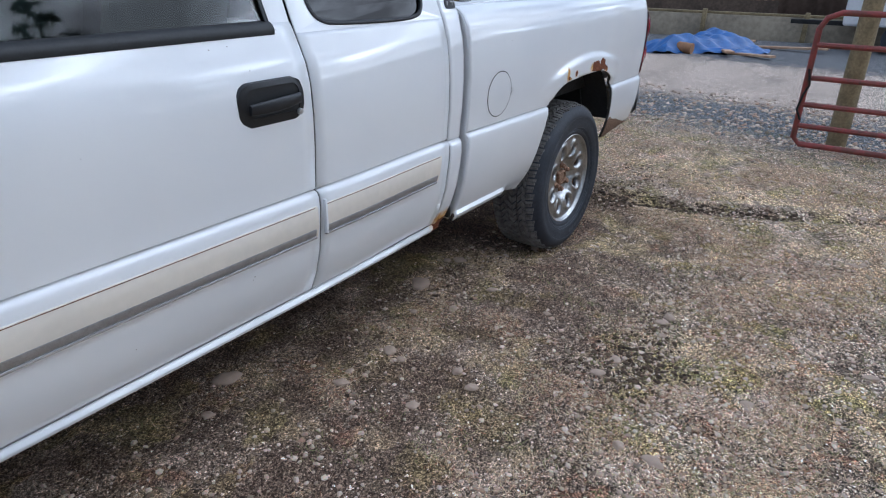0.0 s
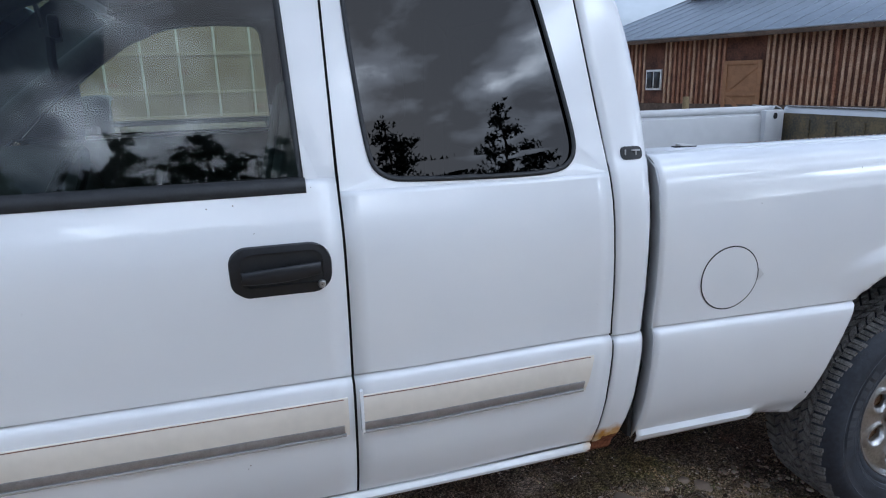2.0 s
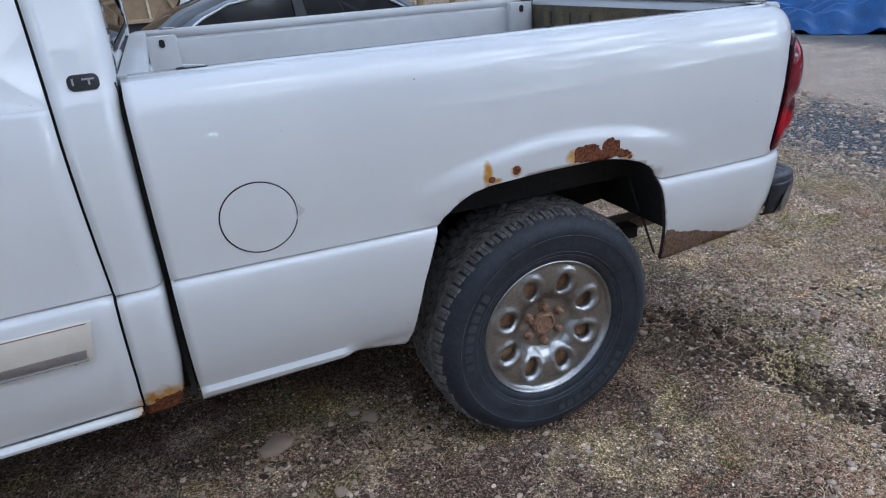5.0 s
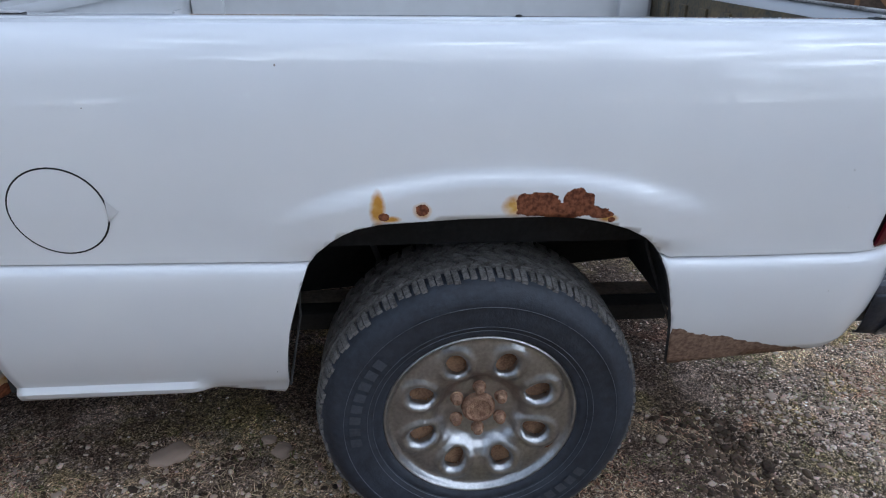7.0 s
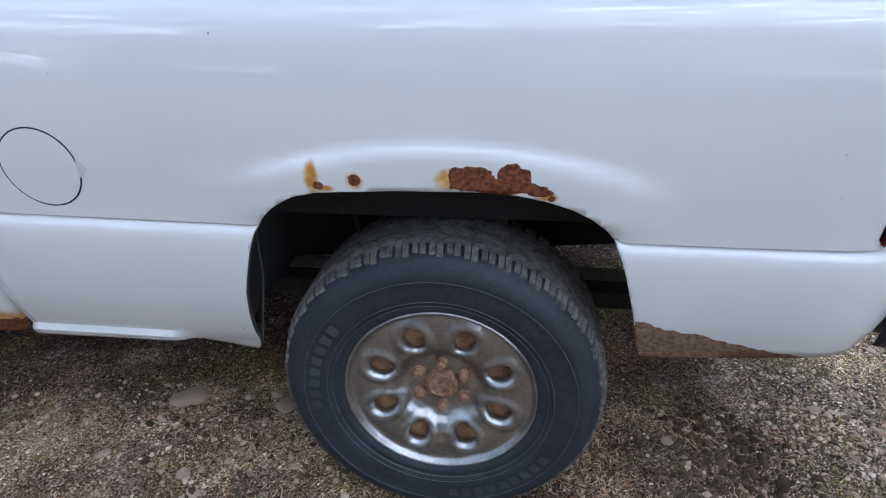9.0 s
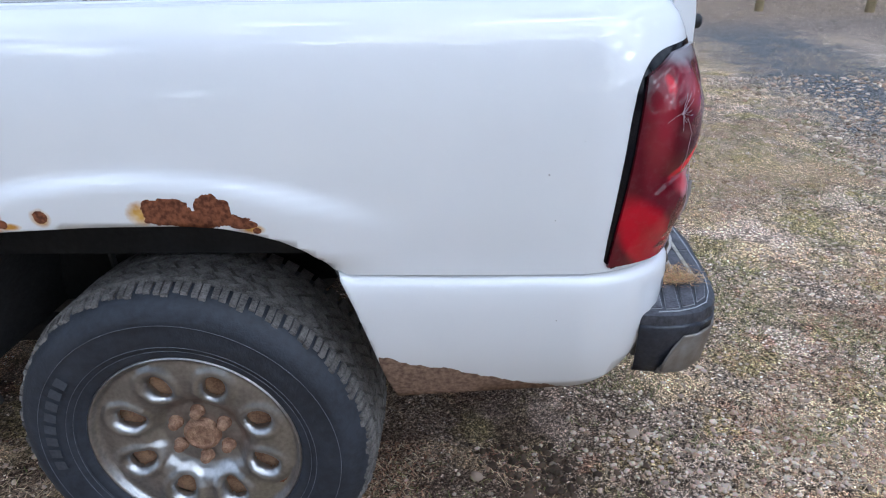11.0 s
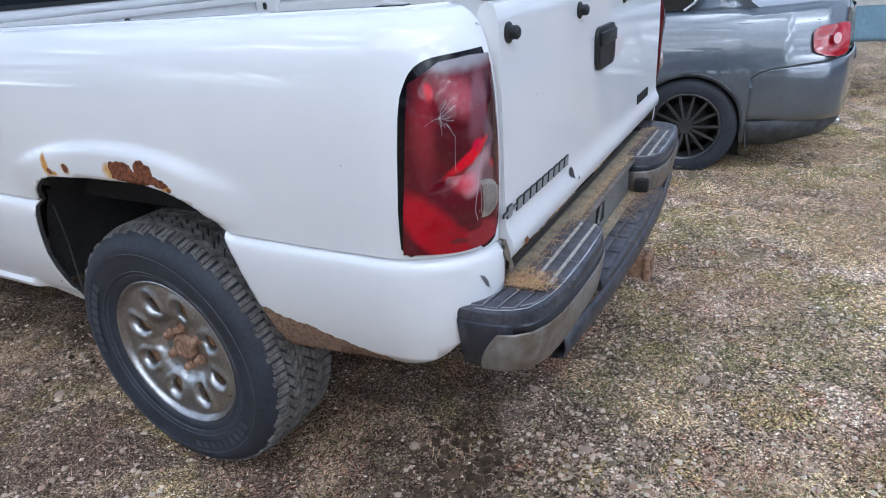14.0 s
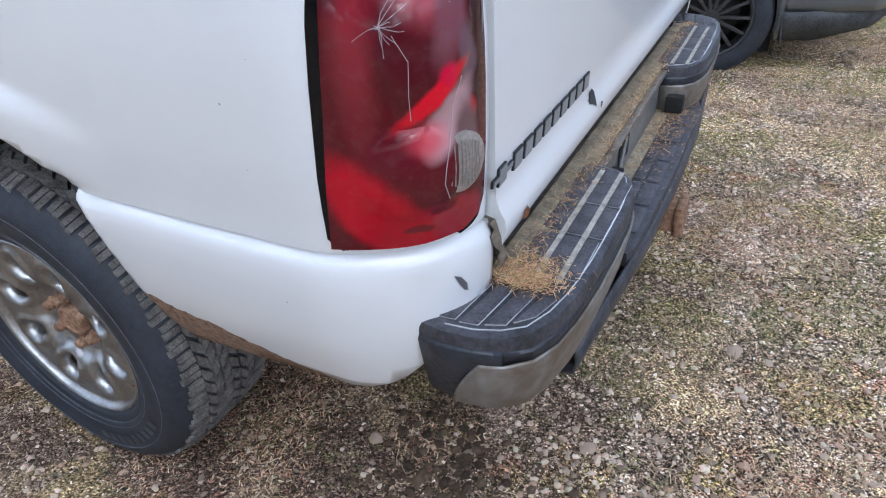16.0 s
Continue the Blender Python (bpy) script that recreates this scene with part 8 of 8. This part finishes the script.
def scatter_pebbles(n, seed, smin, smax, name, label, box_, material, power=2.2):
    r = np.random.default_rng(seed)
    x = r.uniform(box_[0], box_[1], n * 2)
    y = r.uniform(box_[2], box_[3], n * 2)
    # gather them in drifts
    w = np.array([noise.noise((a * 1.7, b * 1.7, 7)) + 0.6 * noise.noise((a * 5, b * 5, 9)) for a, b in zip(x, y)])
    if name == "soil_crumbs":
        d = np.abs(x - (0.83 - 0.33 * (y - 0.05) + 0.05 * np.sin(3 * y)))
        w = w - 1.55 + 1.9 * np.exp(-(d / 0.12) ** 2) + 1.9 * np.exp(-((x + 0.95) / 0.30) ** 2 - ((y + 0.72) / 0.20) ** 2) + 0.8 * np.exp(-((y - 0.1) / 0.35) ** 2)
    keep = (r.uniform(-0.9, 0.75, n * 2) < w) & ~under_truck(x, y)
    if name == "gravel":
        keep &= (r.random(n * 2) < np.where((y > -0.55) & (x < 1.0), 0.35, 1.0))
    x, y = x[keep][:n], y[keep][:n]
    n = len(x)
    s = smin + (smax - smin) * r.random(n) ** power
    z = heights(x, y) + s * 0.15
    jig = 1 + r.normal(0, 0.17, (n, 12, 1))
    sc = np.stack([s * r.uniform(0.75, 1.35, n), s * r.uniform(0.75, 1.35, n), s * r.uniform(0.45, 0.85, n)], 1)[:, None, :]
    v = ICO_V[None] * jig * sc
    a = r.uniform(0, 6.28, n)
    ca, sa = np.cos(a)[:, None], np.sin(a)[:, None]
    vx = v[..., 0] * ca - v[..., 1] * sa + x[:, None]
    vy = v[..., 0] * sa + v[..., 1] * ca + y[:, None]
    vz = v[..., 2] + z[:, None]
    verts = np.stack([vx, vy, vz], 2).reshape(-1, 3)
    faces = (ICO_F[None] + (np.arange(n) * 12)[:, None, None]).reshape(-1, 3)
    me = bpy.data.meshes.new(name)
    me.from_pydata(verts.tolist(), [], faces.tolist())
    me.materials.append(material)
    return tagged(new(name, me), label, "gravel", kind="stuff")


scatter_pebbles(24000, 31, 0.0018, 0.011, "gravel", "loose small gravel strewn over the soil", (-3.0, 3.2, -1.6, 0.6), M_PEBBLE, 2.6)
scatter_pebbles(14000, 33, 0.0022, 0.010, "gravel", "loose small gravel strewn over the soil", (0.6, 3.6, 0.3, 4.2), M_PEBBLE, 2.4)
M_PALE = island_material("pale_pebbles", [(0.42, 0.38, 0.35), (0.80, 0.75, 0.71), (0.52, 0.46, 0.42), (0.70, 0.64, 0.60), (0.50, 0.36, 0.29), (0.90, 0.86, 0.83)])
scatter_pebbles(4200, 36, 0.002, 0.0095, "gravel", "pale chips of stone among the soil", (-2.9, 3.0, -1.5, 0.5), M_PALE, 2.6)
scatter_pebbles(3000, 37, 0.002, 0.010, "gravel", "pale chips of stone among the soil", (0.7, 3.4, 0.3, 4.0), M_PALE, 2.4)
M_CLOD = island_material("soil_clods", [(0.035, 0.025, 0.019), (0.075, 0.055, 0.040), (0.13, 0.098, 0.070), (0.055, 0.040, 0.030)], 0.95)
CRUMBS = "dark crumbled soil turned up along the ruts"
scatter_pebbles(12000, 34, 0.002, 0.012, "soil_crumbs", CRUMBS, (-3.0, 2.6, -1.3, 0.9), M_CLOD, 2.6)
scatter_pebbles(2200, 38, 0.002, 0.012, "soil_crumbs", CRUMBS, (-1.45, -0.45, -1.05, -0.40), M_CLOD, 2.4)
scatter_pebbles(4000, 39, 0.002, 0.014, "soil_crumbs", CRUMBS, (0.45, 1.35, -1.0, 0.45), M_CLOD, 2.6)

scatter_pebbles(5200, 32, 0.006, 0.024, "gravel", "coarse grey gravel along the road", (3.0, 5.2, -2.5, 6.0), M_PEBBLE, 1.6)


def scatter_blades(n, seed, name, label, box_, material, lmin, lmax, flat, dens, short=False):
    r = np.random.default_rng(seed)
    x = r.uniform(box_[0], box_[1], n * 3)
    y = r.uniform(box_[2], box_[3], n * 3)
    w = np.array([noise.noise((a * dens, b * dens, seed)) + 0.7 * noise.noise((a * dens * 3.3, b * dens * 3.3, seed + 2)) for a, b in zip(x, y)])
    bare = np.clip((1.45 - np.abs(y - 0.75)) / 0.5, 0, 1) * np.clip((1.5 - x) / 0.5, 0, 1)
    keep = (r.uniform(-0.12, 0.36, n * 3) < w - 0.30 * bare) & ~under_truck(x, y)
    x, y = x[keep][:n], y[keep][:n]
    n = len(x)
    z = heights(x, y)
    a = r.uniform(0, 6.28, n)
    ln = r.uniform(lmin, lmax, n)
    el = r.uniform(0.02, flat, n)
    wd = r.uniform(0.0005, 0.0013, n) * (1.5 if short else 1.0)
    dx, dy = np.cos(a), np.sin(a)
    bend = r.uniform(-0.5, 0.5, n)
    P = []
    for f, drop, ww in (((0, 0, 1.0), (1.0, 0.25, 0.6)) if short else ((0, 0, 1.0), (0.5, 0.0, 0.9), (1.0, 0.25, 0.25))):
        px = x + dx * ln * f * np.cos(el) - dy * bend * ln * f * f * 0.5
        py = y + dy * ln * f * np.cos(el) + dx * bend * ln * f * f * 0.5
        pz = z + 0.002 + ln * (f * np.sin(el) - drop * f * np.sin(el))
        P.append(np.stack([px - dy * wd * ww, py + dx * wd * ww, pz], 1))
        P.append(np.stack([px + dy * wd * ww, py - dx * wd * ww, pz], 1))
    verts = np.stack(P, 1).reshape(-1, 3)
    b = np.arange(n) * (4 if short else 6)
    faces = np.stack([b, b + 1, b + 3, b + 2], 1)
    if not short:
        faces = np.concatenate([faces, np.stack([b + 2, b + 3, b + 5, b + 4], 1)])
    me = bpy.data.meshes.new(name)
    me.from_pydata(verts.tolist(), [], faces.tolist())
    me.materials.append(material)
    return tagged(new(name, me), label, "grass", kind="stuff")


M_LITTER = island_material("dead_leaf_litter", [(0.06, 0.042, 0.028), (0.42, 0.31, 0.20), (0.82, 0.67, 0.48), (0.22, 0.15, 0.09), (0.98, 0.86, 0.68), (0.44, 0.20, 0.115), (0.035, 0.026, 0.020), (0.55, 0.33, 0.22), (0.26, 0.12, 0.075)], 0.9)
scatter_blades(105000, 44, "straw_litter", "short broken straw and dead leaf litter", (-2.7, 3.0, -1.6, 0.5), M_LITTER, 0.004, 0.019, 0.40, 1.3, True)
scatter_blades(62000, 45, "straw_litter", "short broken straw and dead leaf litter", (0.8, 3.3, 0.3, 4.2), M_LITTER, 0.005, 0.021, 0.40, 1.3, True)
scatter_blades(16000, 41, "dry_grass", "dry flattened straw-coloured grass", (-3.1, 3.6, -1.7, 0.6), M_STRAW, 0.010, 0.042, 0.55, 1.1)
scatter_blades(9000, 46, "dry_grass", "dry flattened straw-coloured grass", (0.9, 3.6, 0.5, 4.2), M_STRAW, 0.010, 0.042, 0.55, 1.1)
scatter_blades(14000, 42, "green_grass", "short sparse green grass and moss", (-3.1, 3.4, -1.7, 0.5), M_GREEN, 0.010, 0.035, 0.95, 2.2)
scatter_blades(22000, 47, "green_grass", "short sparse green grass and moss", (0.9, 3.4, 0.4, 4.4), M_GREEN, 0.010, 0.035, 0.95, 2.2)
scatter_blades(22000, 43, "dry_grass", "dry flattened straw-coloured grass", (-1.0, 6.0, 2.6, 9.0), M_STRAW, 0.05, 0.14, 0.5, 0.8)


def build_stone(seed):
    r = np.random.default_rng(seed)
    b = bmesh.new()
    bmesh.ops.create_icosphere(b, subdivisions=3, radius=1)
    ax = r.uniform(0.75, 1.25, 3) * np.array([1, 0.8, 0.42])
    for v in b.verts:
        d = 1 + 0.42 * noise.noise(v.co * 1.1 + Vector((seed * 3.1, 0, 0))) + 0.22 * noise.noise(v.co * 2.6 + Vector((seed, 5, 0))) + 0.07 * noise.noise(v.co * 7 + Vector((seed, 9, 0)))
        v.co = Vector((v.co.x * ax[0], v.co.y * ax[1], v.co.z * ax[2])) * d
    return b


stone_src = []
for k in range(6):
    ob = part("stone", build_stone(k + 1), M_STONE, smooth=70)
    tagged(ob, "rounded pale stone half sunk in the soil", "stone", group="stones in the yard")
    stone_src.append(ob)
rs = random.Random(77)
placed = 0
while placed < 150:
    x_, y_ = rs.uniform(-2.9, 2.6), rs.uniform(-1.5, 2.6)
    if -4 < x_ < 0.95 and 0.35 < y_ < 1.7:
        continue
    s = 0.009 + 0.020 * rs.random() ** 2.6
    ob = stone_src[placed % 6] if placed < 6 else stone_src[placed % 6].copy()
    if placed >= 6:
        scene.collection.objects.link(ob)
    ob.matrix_world = pose(x_, y_, ground_height(x_, y_) + s * 0.02, rs.uniform(-12, 12), rs.uniform(-12, 12), rs.uniform(0, 360)) @ Matrix.Diagonal((s, s, s, 1))
    placed += 1
for k, (x_, y_, s) in enumerate(((-1.627, -0.174, 0.021), (-1.43, 0.095, 0.034), (-1.45, 0.022, 0.024), (-1.934, 0.451, 0.040), (-0.885, 0.355, 0.048), (-0.745, 0.042, 0.024), (-0.553, 0.352, 0.030), (-0.60, 0.40, 0.024), (-1.14, 0.20, 0.020), (-1.07, -0.62, 0.022), (-0.93, -0.64, 0.026), (0.854, 0.711, 0.018), (1.091, 0.497, 0.018), (0.62, 0.31, 0.02), (-1.62, 0.13, 0.02), (-1.42, -0.95, 0.028), (-0.55, -0.70, 0.024))):
    ob = stone_src[k % 6].copy()
    scene.collection.objects.link(ob)
    ob.matrix_world = pose(x_, y_, ground_height(x_, y_) + s * 0.10, 0, 0, k * 53) @ Matrix.Diagonal((s, s, s * 0.8, 1))
    tagged(ob, "larger flat pale stone half sunk in the soil", "stone", group="stones in the yard")

# straw and moss that have gathered on the bumper
M_HEAP = island_material("bumper_straw", [(0.30, 0.18, 0.085), (0.62, 0.42, 0.20), (0.74, 0.58, 0.36), (0.46, 0.27, 0.11), (0.22, 0.15, 0.09)], 0.85)


def bumper_straw():
    r = np.random.default_rng(5)
    V, F = [], []
    for k in range(5600):
        u = r.random()
        if u < 0.52:
            x, y, z = 1.022 + r.normal(0, 0.011), 0.24 + 1.45 * r.random(), 0.735
        elif u < 0.78:
            x, y, z = 1.040 + r.normal(0, 0.026), 0.252 + r.normal(0, 0.013) + 0.07 * r.random() ** 4, 0.739 + 0.004 * r.random()
        else:
            x, y, z = 1.075 + r.normal(0, 0.03), 1.20 + r.normal(0, 0.16), 0.616
        a, ln = r.uniform(0, 6.28), r.uniform(0.004, 0.015) + 0.010 * r.random() ** 4
        w = 0.0008
        dx, dy = math.cos(a), math.sin(a)
        j = len(V)
        h = r.uniform(0, 0.005)
        y, z = y - 0.052, z - 0.034
        V += [(x - dy * w, y + dx * w, z), (x + dy * w, y - dx * w, z), (x + dx * ln, y + dy * ln, z + h)]
        F.append((j, j + 1, j + 2))
    me = bpy.data.meshes.new("straw_litter")
    me.from_pydata(V, [], F)
    me.materials.append(M_HEAP)
    return tagged(new("straw_litter", me), "dry straw lying on the bumper step", "straw", kind="stuff")


bumper_straw()
